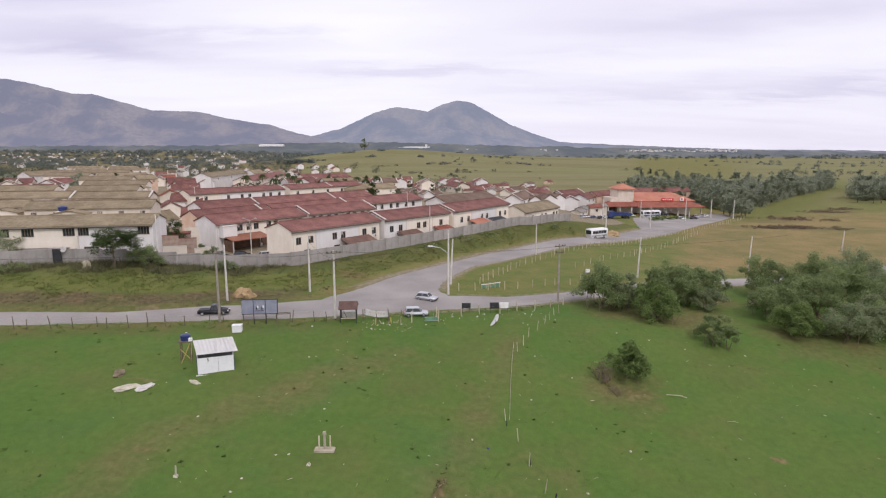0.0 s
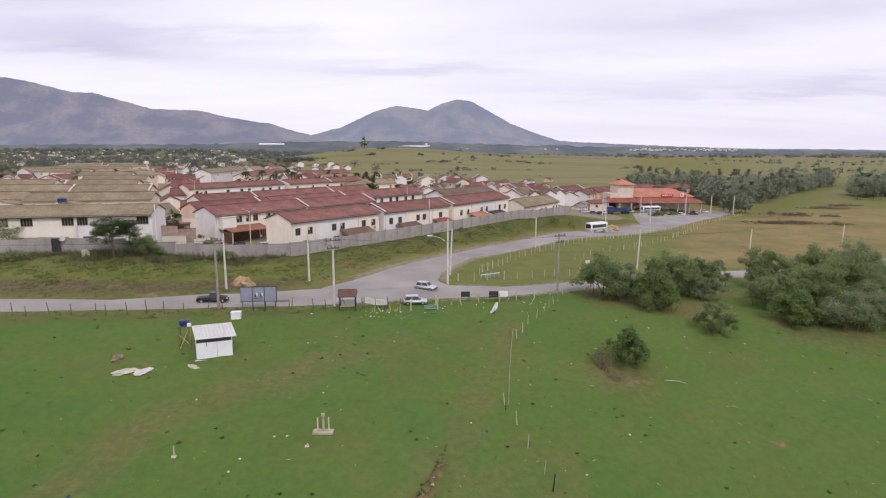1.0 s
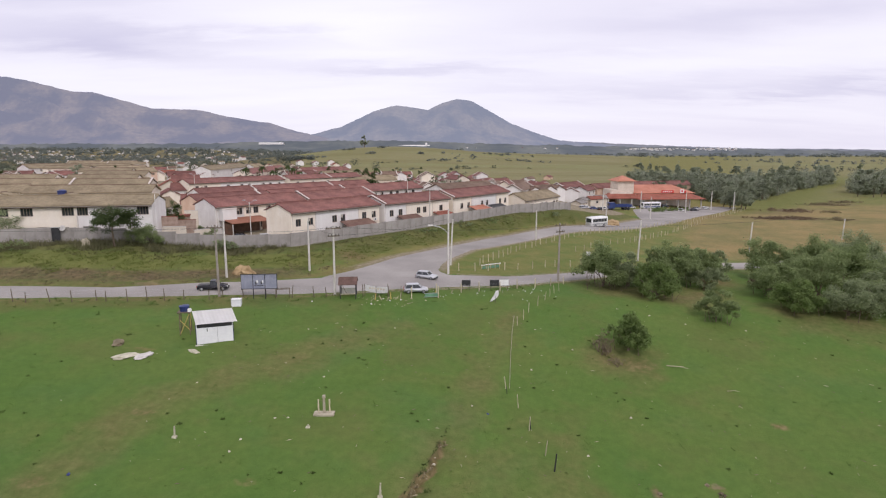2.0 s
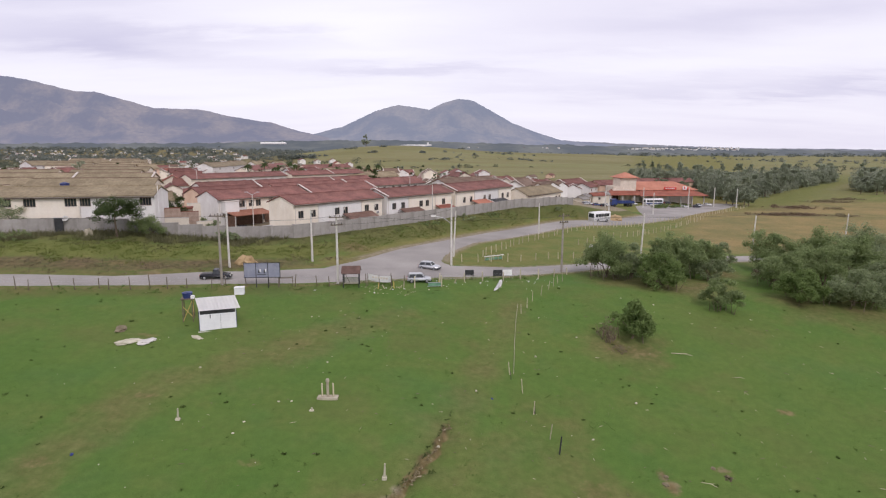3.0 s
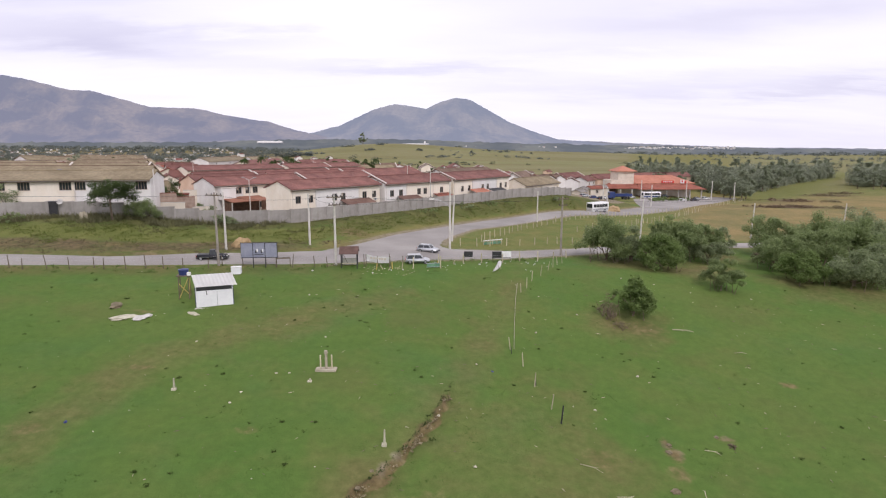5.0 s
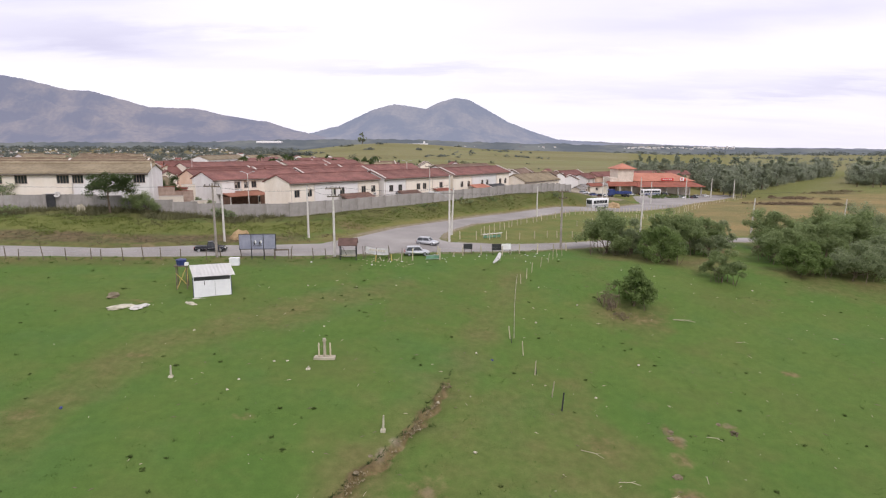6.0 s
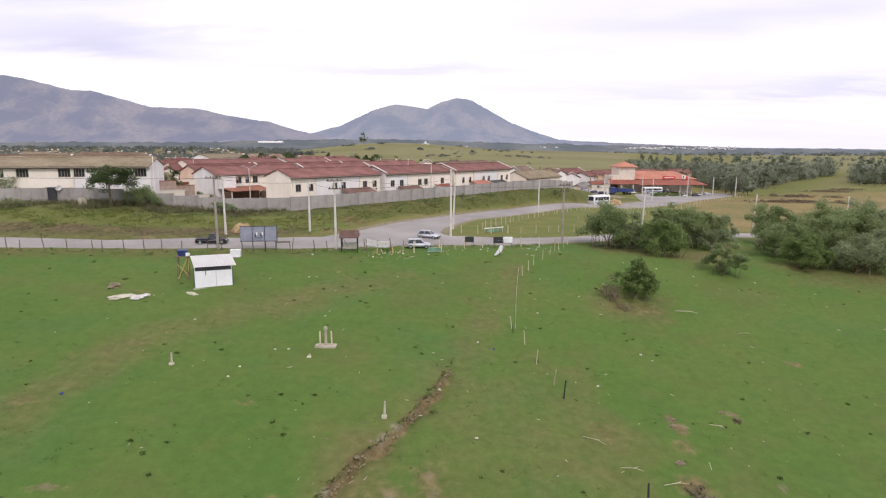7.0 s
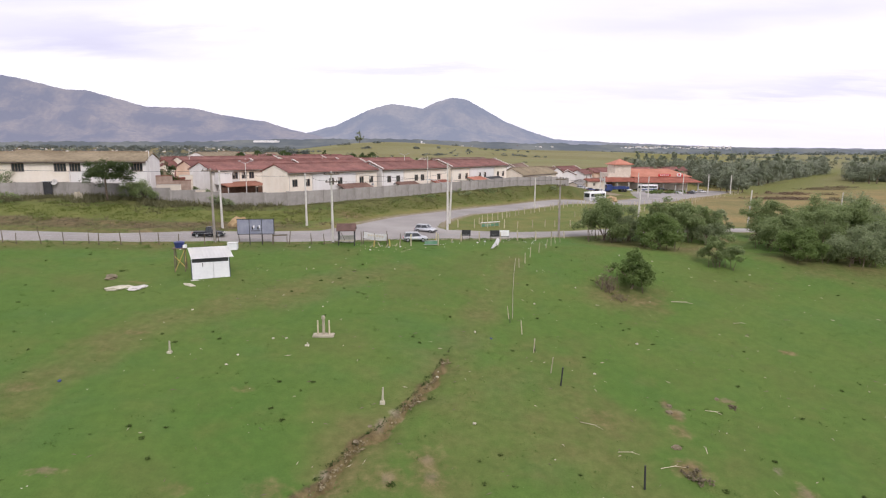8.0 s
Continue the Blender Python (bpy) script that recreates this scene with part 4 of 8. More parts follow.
def row_house(p0, p1, ground, eave, ridge, depth, roof_m, units, label, windows=(), firewalls=(), low_windows=(), group="", gable_m=None, back=0.8, wide=1.02, leaves=2, coolers=(), sill=2.95):
    """A terrace whose front eave runs from p0 to p1. units: (share of the length, wall material); windows and firewalls: places along it, in shares."""
    ground, eave, ridge = (EYE - (EYE - v) * 1.06 for v in (ground, eave, ridge))
    p0, p1 = Vector((*p0, 0)) * 1.06, Vector((*p1, 0)) * 1.06
    along = p1 - p0
    length = along.length
    turn = math.degrees(math.atan2(along.y, along.x))
    ob = thing("terraced_house", pose(p0.x, p0.y, ground - back, 0, 0, turn), label, "house", group)
    e, r = eave - ground + back, ridge - ground + back
    over, inset = 0.35, 0.45
    slope = (r - e) / (depth / 2)
    wall_top = e + slope * inset - 0.16
    x = over
    inner = length - 2 * over
    for share, wm in units:
        w = inner * share
        holes = []
        for c in windows:
            cx = c * length - x
            if 0.65 < cx < w - 0.65:
                holes.append((cx - wide / 2, back + sill, cx + wide / 2, back + sill + 1.17))
        for c in low_windows:
            cx = c * length - x
            if 0.8 < cx < w - 0.8:
                holes.append((cx - 0.65, back + 0.9, cx + 0.65, back + 2.0))
        bm = wall_panel(w, wall_top, 0.2, holes)
        wall = part("wall", bm, wm, ob)
        wall.location = (x, inset, 0)
        for h0, z0, h1, z1 in holes:
            window_in(ob, x + h0, z0, h1 - h0, z1 - z0, inset + 0.06, leaves)
        pipe = bmesh.new()
        rod(pipe, (x + 0.08, inset - 0.05, 0), (x + 0.08, inset - 0.05, wall_top - 0.05), 0.04, 0.04, 6)
        part("downpipe", pipe, M_FASCIA, ob)
        x += w
    for c in coolers:
        unit = boxed(c * length - 0.3, inset - 0.28, back + 2.45, c * length + 0.3, inset - 0.003, back + 2.85)
        bmesh.ops.bevel(unit, geom=unit.edges[:], offset=0.03, segments=1)
        cooler = part("air_conditioner", unit, M_WHITE, ob)
        part("fan_grille", boxed(c * length - 0.2, inset - 0.295, back + 2.5, c * length + 0.1, inset - 0.283, back + 2.8), M_DARK, cooler)
    gm0, gm1 = (gable_m or units[0][1]), units[-1][1]
    gw = r - 0.22
    part("gable_wall", gable(over - 0.2, 0.198, 0, wall_top - 0.02, gw, inset, depth - inset), gm0, ob)
    part("gable_wall", gable(length - over + 0.002, 0.2, 0, wall_top - 0.02, gw, inset, depth - inset), gm1, ob)
    part("back_wall", boxed(over, depth - inset - 0.2, 0, length - over, depth - inset, wall_top), gm0, ob)
    part("roof", roof_slab(0, length, depth, e, r), roof_m, ob)
    part("ridge_cap", ridge_cap(0.02, length - 0.02, depth, r), roof_m, ob)
    # eave board, its dark brown also painting the shadow line under the roof
    part("fascia", boxed(0.05, 0.045, e - 0.36, length - 0.05, 0.10, e - 0.142), M_EAVE, ob, "brown eave board")
    part("gutter", boxed(0.05, -0.06, e - 0.22, length - 0.05, 0.04, e - 0.145), M_OLDPOLE, ob)
    part("plinth_band", boxed(over, inset - 0.02, back - 0.1, length - over, inset - 0.002, back + 0.35), M_OLDWALL, ob, "grimy band at the foot of the wall")
    for c in firewalls:
        bm = bmesh.new()
        cx = c * length
        prof = [(-0.05, e + 0.02), (depth / 2, r + 0.08), (depth + 0.05, e + 0.02), (depth + 0.05, e + 0.17), (depth / 2, r + 0.24), (-0.05, e + 0.17)]
        a = [bm.verts.new((cx - 0.15, y, z)) for y, z in prof]
        b = [bm.verts.new((cx + 0.15, y, z)) for y, z in prof]
        for i in range(6):
            bm.faces.new((a[i], b[i], b[(i + 1) % 6], a[(i + 1) % 6]))
        for q in (a, b):
            bm.faces.new((q[0], q[1], q[4], q[5]))
            bm.faces.new((q[1], q[2], q[3], q[4]))
        part("firewall", bm, M_FASCIA, ob)
    return ob


M_EAVE = mat("dark_eave_board", (0.10, 0.07, 0.055), (0.17, 0.12, 0.095), 1.5)
M_OLDROOF = mat("stained_fibre_cement", (0.17, 0.155, 0.14), (0.28, 0.26, 0.235), 0.8, bump=0.2)
U = Vector((0.645, 0.764))
NL = Vector((-0.764, 0.645))


def on_grid(x, y, along, across):
    p = Vector((x, y)) + U * along + NL * across
    return (p.x, p.y)


# the front terraces along the estate wall
row_house((-22.4, 85.3), (-10.6, 99.6), 3.2, 8.2, 9.36, 7.6, M_RED, ((0.24, M_CREAM), (0.5, M_WHITE), (0.26, M_CREAM)), "cream and white two-storey terrace with red tile roof", (0.078, 0.202, 0.457, 0.552, 0.803, 0.922), (), (0.16, 0.48), "front terraces", coolers=(0.93,))
row_house((-9.9, 99.5), (1.6, 113.0), 3.1, 8.2, 9.4, 7.6, M_RED, ((0.3, M_WHITE), (0.42, M_CREAM), (0.28, M_CREAM)), "white and cream two-storey terrace with red tile roof", (0.106, 0.232, 0.498, 0.593, 0.856, 0.955), (0.005,), (0.14, 0.86), "front terraces", coolers=(0.17, 0.76))
row_house((2.2, 114.0), (15.4, 132.2), 2.9, 8.2, 9.45, 7.6, M_RED, ((0.3, M_CREAM), (0.45, M_WHITE), (0.25, M_CREAM)), "pale two-storey terrace with red tile roof", (0.148, 0.258, 0.489, 0.58, 0.825, 0.925), (0.005, 0.99), (0.5,), "front terraces", coolers=(0.54,))
row_house((19.4, 135.4), (30.4, 150.2), 0.8, 5.7, 7.3, 7.6, M_BEIGE, ((0.3, M_CREAM), (0.7, M_CREAM)), "cream terrace with weathered beige tile roof", (0.115, 0.238, 0.493, 0.609, 0.85, 0.938), (), (0.3, 0.6), "front terraces")
# the second line: white gable with the carport, and the terraces behind
white_terrace = row_house((-37.1, 94.1), on_grid(-37.1, 94.1, 18.2, 0), 3.2, 8.2, 9.47, 8.0, M_RED, ((0.28, M_WHITE), (0.5, M_CREAM), (0.22, M_CREAM)), "white-gabled terrace with red tile roof behind the wall", (0.225, 0.252, 0.344, 0.421, 0.56, 0.64, 0.85, 0.93), (), (0.35, 0.45), "inner terraces", M_WHITE, sill=3.6)
part("upper_room", boxed(0.75, -1.0, 3.6, 3.4, 0.44, 5.6), M_WHITE, white_terrace, "white projecting upper room")
part("room_roof", boxed(0.65, -1.1, 5.602, 3.5, 0.44, 5.7), M_FASCIA, white_terrace)
part("front_door", boxed(9.3, 0.40, 0.8, 10.2, 0.446, 2.9), M_DOOR, white_terrace)
part("front_door", boxed(11.0, 0.40, 0.8, 11.9, 0.446, 2.9), M_DOOR, white_terrace)
row_house(on_grid(-37.1, 94.1, 18.8, 0.3), on_grid(-37.1, 94.1, 36, 0.3), 3.1, 8.2, 9.47, 8.0, M_RED, ((0.5, M_WHITE), (0.5, M_CREAM)), "pale terrace with red tile roof behind the wall", (0.08, 0.18, 0.30, 0.40, 0.58, 0.68, 0.80, 0.9), (0.005, 0.99), (), "inner terraces", sill=3.75)
row_house(on_grid(-37.1, 94.1, 1.6, 8.2), on_grid(-37.1, 94.1, 17, 8.2), 3.2, 8.2, 9.55, 8.0, M_RED, ((1.0, M_PEACH),), "peach-gabled terrace with red tile roof", (), (0.86,), (), "inner terraces", sill=3.75)
row_house(on_grid(-37.1, 94.1, 17.5, 8.4), on_grid(-37.1, 94.1, 60, 8.4), 3.1, 8.2, 9.55, 8.0, M_RED, ((0.55, M_CREAM), (0.45, M_WHITE)), "cream and white terrace with long red tile roof", (0.50, 0.55, 0.62, 0.67, 0.74, 0.79, 0.86, 0.92), (0.44,), (), "inner terraces", sill=3.75)
row_house((-51.7, 124.2), on_grid(-51.7, 124.2, 14, 0), 3.0, 7.75, 9.08, 7.6, M_RED, ((1.0, M_WHITE),), "white-gabled terrace with red tile roof", (0.2, 0.4, 0.6, 0.8), (0.99,), (), "inner terraces", sill=3.75)
row_house(on_grid(-51.7, 124.2, 14.5, 0), on_grid(-51.7, 124.2, 50, 0), 3.0, 7.75, 9.08, 7.6, M_RED, ((1.0, M_WHITE),), "white terrace with long red tile roof", (0.1, 0.2, 0.4, 0.5, 0.7, 0.8, 0.92), (0.62,), (), "inner terraces", sill=3.75)
row_house((-69.1, 158.3), on_grid(-69.1, 158.3, 31, 0), 2.8, 8.3, 9.45, 7.8, M_RED, ((0.3, M_CREAM), (0.7, M_WHITE)), "cream-gabled terrace with long red tile roof", (0.08, 0.16, 0.3, 0.38, 0.52, 0.6, 0.75, 0.83, 0.93), (0.995,), (), "inner terraces", M_CREAM, sill=3.75)
row_house(on_grid(-69.1, 158.3, 32, -1), on_grid(-69.1, 158.3, 62, -1), 2.8, 8.3, 9.45, 7.8, M_RED, ((1.0, M_CREAM),), "cream terrace with red tile roof", (0.1, 0.3, 0.5, 0.7, 0.9), (0.55,), (), "inner terraces", sill=3.75)
# beige-roofed terraces of the neighbouring block
beige_terrace = row_house((-68.2, 74.8), (-40.4, 80.1), 5.1, 9.95, 11.05, 8.2, M_BEIGE, ((0.30, M_CREAM), (0.36, M_CREAM), (0.34, M_WHITE)), "cream terrace with weathered beige tile roof", (0.22, 0.335, 0.44, 0.618, 0.68, 0.953), (), (0.5, 0.7), "beige-roofed terraces", M_WHITE, wide=1.6, leaves=4, back=2.5, sill=3.6)
part("porch_roof", boxed(11.5, -1.6, 4.35, 18.5, 0.44, 4.47), M_OLDROOF, beige_terrace, "low dark porch roof")
for porch_x in (11.7, 15.0, 18.2):
    part("porch_post", boxed(porch_x, -1.5, 1.0, porch_x + 0.15, -1.35, 4.349), M_CONC, beige_terrace)
part("vent_pipe", boxed(30.1, 1.2, 0.5, 30.19, 1.29, 9.0), M_WHITE, beige_terrace, "white standpipe at the corner")


def shed_row(x, y, turn, length, depth, eave, rise_h, roof_m, wall_m, label, n_win=3, group="", ground=None, verges=True, crest=None):
    """A plain gabled house seen from afar: body, roof, windows."""
    x, y = x * 1.04, y * 1.04
    g = gz(x, y) if ground is None else ground - 0.7
    ob = thing("house", pose(x, y, g - 0.6, 0, 0, turn), label, "house", group)
    e, r = eave + 0.6, eave + rise_h + 0.6
    bm = bmesh.new()
    prof = [(0.4, 0), (depth - 0.4, 0), (depth - 0.4, e - 0.02), (depth / 2, r - 0.3), (0.4, e - 0.02)]
    a = [bm.verts.new((0.3, yy, z)) for yy, z in prof]
    b = [bm.verts.new((length - 0.3, yy, z)) for yy, z in prof]
    bm.faces.new(a)
    bm.faces.new(b[::-1])
    for i in range(5):
        bm.faces.new((a[i], b[i], b[(i + 1) % 5], a[(i + 1) % 5]))
    part("wall", bm, wall_m, ob)
    part("roof", roof_slab(0, length, depth, e, r), roof_m, ob)
    # darker cap on beige roofs draws the ridge's shadow line in colour
    part("ridge_cap", ridge_cap(0.02, length - 0.02, depth, r), M_BROWNTILE if roof_m == M_BEIGE else roof_m, ob)
    for k in range(n_win):
        window_in(ob, length * (k + 0.5) / n_win - 0.45, e - 1.5, 0.9, 0.85, 0.37)
    for s in ((0.1, length - 0.45) if verges else ()):
        fb = bmesh.new()
        prof = [(-0.05, e), (depth / 2, r + 0.1), (depth + 0.05, e), (depth + 0.05, e + 0.2), (depth / 2, r + 0.3), (-0.05, e + 0.2)]
        aa = [fb.verts.new((s, yy, z)) for yy, z in prof]
        bb = [fb.verts.new((s + 0.35, yy, z)) for yy, z in prof]
        for i in range(6):
            fb.faces.new((aa[i], bb[i], bb[(i + 1) % 6], aa[(i + 1) % 6]))
        for q in (aa, bb):
            fb.faces.new((q[0], q[1], q[4], q[5]))
            fb.faces.new((q[1], q[2], q[3], q[4]))
        part("verge", fb, M_FASCIA, ob)
    if crest:
        part("parapet", boxed(length * crest[0], depth / 2 - 0.15, r - 0.05, length * crest[1], depth / 2 + 0.15, r + 0.28), M_WHITE, ob)
    return ob


hr = random.Random(5)
# beige rows behind the first, with gables turned to the road between them
for k, yy in enumerate((109, 134, 160, 190, 224, 262, 305, 350, 395)):
    x = -(0.492, 0.494, 0.515, 0.497, 0.53, 0.505, 0.535, 0.50, 0.52)[k] * yy + hr.uniform(-1, 1)
    while x > (-0.9, -0.72, -0.68, -0.62)[min(k, 3)] * yy:
        ln = hr.uniform(17, 25)
        wm, rm = hr.choice((M_CREAM, M_CREAM, M_OLDWALL)), (M_BEIGE if k < 5 or hr.random() < 0.88 else M_RED)
        shed_row(x - ln, yy - 0.19 * ln, 11, ln, 7.2, 5.2, 1.3, rm, wm, "pale terrace with weathered beige tile roof", 6 if k < 3 else 3, "beige-roofed terraces", np.interp(k, (0, 4, 10), (4.6, 4.2, 3.4)), hr.random() < 0.05, (hr.uniform(0.1, 0.5), hr.uniform(0.6, 0.9)) if hr.random() < 0.09 else None)
        for s in (0.25, 0.72):
            if k < 4 and hr.random() < 0.85:
                shed_row(x - ln * s, yy - 1.6 - 0.19 * ln * s, -79, 3.0, 6.4, 4.6, 0.8, rm, wm, "projecting cream gable with beige tile roof", 0, "gabled houses", 4.6 if k < 1 else 4.0, False)
        x -= ln + hr.choice((0.8, 1.2, 4))
# red rows further in
for k in range(3):
    yy = 200 + k * 23
    x = -0.27 * yy
    while x < -0.13 * yy - 4:
        ln = hr.uniform(14, 22)
        if hr.random() < 0.85:
            shed_row(x, yy + hr.uniform(-3, 3), hr.choice((30, 35, 40)), ln, 7.8, 4.6, 1.8, M_RED if hr.random() < 0.75 else M_BEIGE, hr.choice((M_CREAM, M_WHITE, M_WHITE)), "pale terrace with red tile roof", 4, "red-roofed terraces", 2.2, hr.random() < 0.5)
        x += ln * 0.86 + hr.uniform(1, 6)
# small detached houses, built once of each sort and then copied
sorts = []
for ln, dp, ev, rm, wm, nw in ((8, 7, 3.0, M_RED, M_WHITE, 2), (9, 7.5, 4.6, M_RED, M_WHITE, 3), (8, 7, 4.4, M_BROWNTILE, M_CREAM, 2), (10, 7.5, 3.2, M_RUST, M_CREAM, 2), (7.5, 7.5, 4.4, M_RED, M_WHITE, 2), (11, 8, 3.0, M_RED, M_OLDWALL, 3)):
    sorts.append(shed_row(0, 0, 0, ln, dp, ev, 1.9, rm, wm, "small pale house with tiled gable roof", nw, "small houses", -900, ln < 9))
used = set()


def small_house(k, x, y, turn):
    m = pose(x, y, gz(x, y) - 0.6, 0, 0, turn)
    if k in used:
        return copy_thing(sorts[k], m)
    used.add(k)
    sorts[k].matrix_world = m
    return sorts[k]


for k in range(16):
    yy = 272 + k * 17 + 0.55 * k * k
    x = -0.62 * yy + hr.uniform(0, 10)
    while x < (0.10 - 0.012 * k if k < 7 else -0.16) * yy:
        if hr.random() < 0.60 - 0.016 * k:
            small_house(hr.randrange(6), x, yy + hr.uniform(-6, 6), hr.choice((-75, -60, -70, -80, 20, 35)))
        x += hr.uniform(10, 17) * (1 + 0.03 * k)
for k in range(46):
    yy = hr.uniform(175, 430)
    small_house(hr.randrange(6), -yy * hr.uniform(0.63, 0.90), yy, hr.choice((-75, -60, -85, 10, 25)))
# gabled houses and roofs between the terraces and the restaurant
def gabled(px, py, apex, turn, ln, depth, rise_h, rm, wm, label, windows_n=2, verges=True):
    """A gabled house whose end wall's top stands at px, py, apex, its ridge running off along turn."""
    a = math.radians(turn)
    x, y = px + math.sin(a) * depth / 2, py - math.cos(a) * depth / 2
    foot = min(gz(px, py), apex - rise_h - 2.6)
    return shed_row(x / 1.04, y / 1.04, turn, ln, depth, apex - rise_h - foot, rise_h, rm, wm, label, windows_n, "gabled houses", foot + 0.7, verges)


WHITE_GABLE = "white-gabled house with weathered brown tile roof"
gabled(-2.0, 144.8, 8.9, 49.8, 22, 7.6, 1.5, M_BROWNTILE, M_WHITE, "white-gabled terrace with long brown tile roof", 4, False)
gabled(22.0, 185.0, 6.4, 70, 20, 6.6, 1.9, M_BROWNTILE, M_WHITE, WHITE_GABLE)
for px, py, z in ((31.1, 194.6, 5.1), (37.7, 202.5, 5.0), (41.8, 207.0, 4.8)):
    gabled(px, py, z, 105, 8, 5.0, 1.5, M_BROWNTILE, M_WHITE, WHITE_GABLE, 0, False)
shed_row(24.0, 190.0, 46, 26, 8.0, 2.6, 1.6, M_BROWNTILE, M_CREAM, "cream terrace with weathered brown tile roof", 6, "gabled houses", 1.0, False)
for px, py, z, turn, ln in ((47, 214, 3.6, 95, 10), (53, 226, 3.4, 60, 18), (60, 236, 3.8, 35, 26), (84, 262, 3.4, 15, 30), (44, 226, 4.6, 50, 18)):
    gabled(px, py, z, turn, ln, 7.0, 1.7, M_RED, M_WHITE if px < 60 else M_PEACH, "pale low house with red tile roof beside the road", 3, px < 50)
gr = random.Random(31)
for k in range(64):
    py = 222 + 3.3 * k
    px = py * gr.uniform(-0.15, 0.085 if k < 36 else 0.045)
    if k % 4 == 1 and py > 235:
        px = py * gr.uniform(0.08, 0.2)
    gabled(px, py, gz(px, py) + gr.uniform(2.2, 3.1), gr.choice((100, 110, 85, 60, 20, 35, 30)), gr.uniform(6, 14), 4.6, 1.3, gr.choice((M_BROWNTILE, M_RED, M_BROWNTILE, M_RED)), gr.choice((M_WHITE, M_CREAM, M_OLDWALL, M_PEACH)), "small pale house with low tiled roof", 1, gr.random() < 0.25)
for px, py, z, turn, ln in ((48.5, 205, 0.6, 60, 5), (52.0, 209, 0.8, 20, 6), (45.5, 199, 0.2, 50, 5), (55.5, 214, 0.8, 10, 5)):
    gabled(px, py, z, turn, ln, 4.2, 0.9, M_RUST if ln > 5 else M_OLDROOF, M_OLDWALL, "small pale roadside kiosk with a low roof", 1, False)
for px, py, z, turn, ln, dp, rm, wm in ((-62, 137, 6.8, 20, 8, 7, M_RED, M_WHITE), (-72, 152, 7.4, -60, 7, 7, M_RED, M_CREAM), (-80, 171, 7.6, 15, 9, 7, M_RED, M_WHITE), (-90, 192, 7.8, -65, 8, 7, M_RUST, M_OLDWALL), (-100, 214, 8.0, 25, 10, 7, M_RED, M_WHITE), (-107, 232, 8.0, 70, 9, 7, M_RED, M_CREAM), (-66, 130, 6.4, 70, 6, 6, M_BEIGE, M_WHITE), (-115.5, 279, 9.6, 90, 56, 9.8, M_BEIGE, M_WHITE), (-92, 268, 8.4, 92, 70, 9.5, M_RED, M_CREAM), (-124, 262, 7.6, 30, 12, 8, M_RED, M_WHITE), (-63, 262, 7.9, 70, 10, 8.5, M_RED, M_WHITE), (-72, 293, 8.4, 49.8, 30, 9.5, M_RED, M_CREAM), (-197, 274, 10.5, 70, 12, 9, M_BEIGE, M_WHITE), (-180, 275, 10.0, 70, 12, 9, M_BEIGE, M_WHITE), (-214, 262, 7.5, 20, 26, 9, M_RED, M_OLDWALL), (-143, 262, 9.2, 60, 14, 8, M_BEIGE, M_PEACH), (-122, 330, 9.6, 70, 10, 9, M_BEIGE, M_WHITE), (-110, 331, 9.4, 70, 10, 8, M_BEIGE, M_WHITE), (-98, 333, 9.2, 70, 10, 8, M_BEIGE, M_WHITE)):
    gabled(px, py, z, turn, ln, dp, 2.0, rm, wm, "tall pale house with a white gable among the roofs" if wm == M_WHITE else "pale gabled house among the roofs", 3, False)


# ---- estate wall ----
def estate_wall():
    pts = resample([p for p in WALL_LINE if -130 < p[0] < 40], 200)
    seg = np.concatenate([[0], np.cumsum(np.hypot(*np.diff(pts, axis=0).T))])
    total = seg[-1]
    count = int(total / 3.2)
    ob = thing("wall_estate", pose(0, 0, 0), "grey rendered block wall round the estate", "wall", kind="structure")
    wr = random.Random(4)
    for k in range(count):
        a, b = k * total / count, (k + 1) * total / count
        pa = Vector((np.interp(a, seg, pts[:, 0]), np.interp(a, seg, pts[:, 1])))
        pb = Vector((np.interp(b, seg, pts[:, 0]), np.interp(b, seg, pts[:, 1])))
        d = pb - pa
        z = min(gz(*pa), gz(*pb))
        h = 2.0 + wr.uniform(-0.05, 0.05)
        turn = math.degrees(math.atan2(d.y, d.x))
        bm = boxed(0, -0.09, -0.6, d.length, 0.09, h)
        bmesh.ops.bevel(bm, geom=bm.edges[:], offset=0.02, segments=1)
        pn = part("panel", bm, M_BLOCK, ob)
        pn.matrix_world = pose(pa.x, pa.y, z, 0, 0, turn)
        pl = part("pillar", boxed(-0.14, -0.14, -0.6, 0.14, 0.14, h + 0.06), M_BLOCK, ob)
        pl.matrix_world = pose(pa.x, pa.y, z, 0, 0, turn)


estate_wall()



# ---- yard between the two blocks ----
M_BRICKISH = mat("rough_clay_brick", (0.30, 0.215, 0.17), (0.42, 0.32, 0.26), 1.5, bump=0.4, spread=0.2)


def outbuilding():
    ob = thing("outbuilding", pose(-46.0, 97.0, 3.4, 0, 0, 20), "low brick outbuilding with a clay parapet", "outbuilding")
    part("wall", boxed(0, 0, -0.8, 3.0, 2.4, 2.6), M_BRICKISH, ob)
    part("parapet", boxed(-0.1, -0.1, 2.601, 3.1, 2.5, 2.85), M_RUST, ob)
    part("door", boxed(0.6, -0.04, 0.2, 1.3, -0.005, 1.9), M_DOOR, ob)


outbuilding()


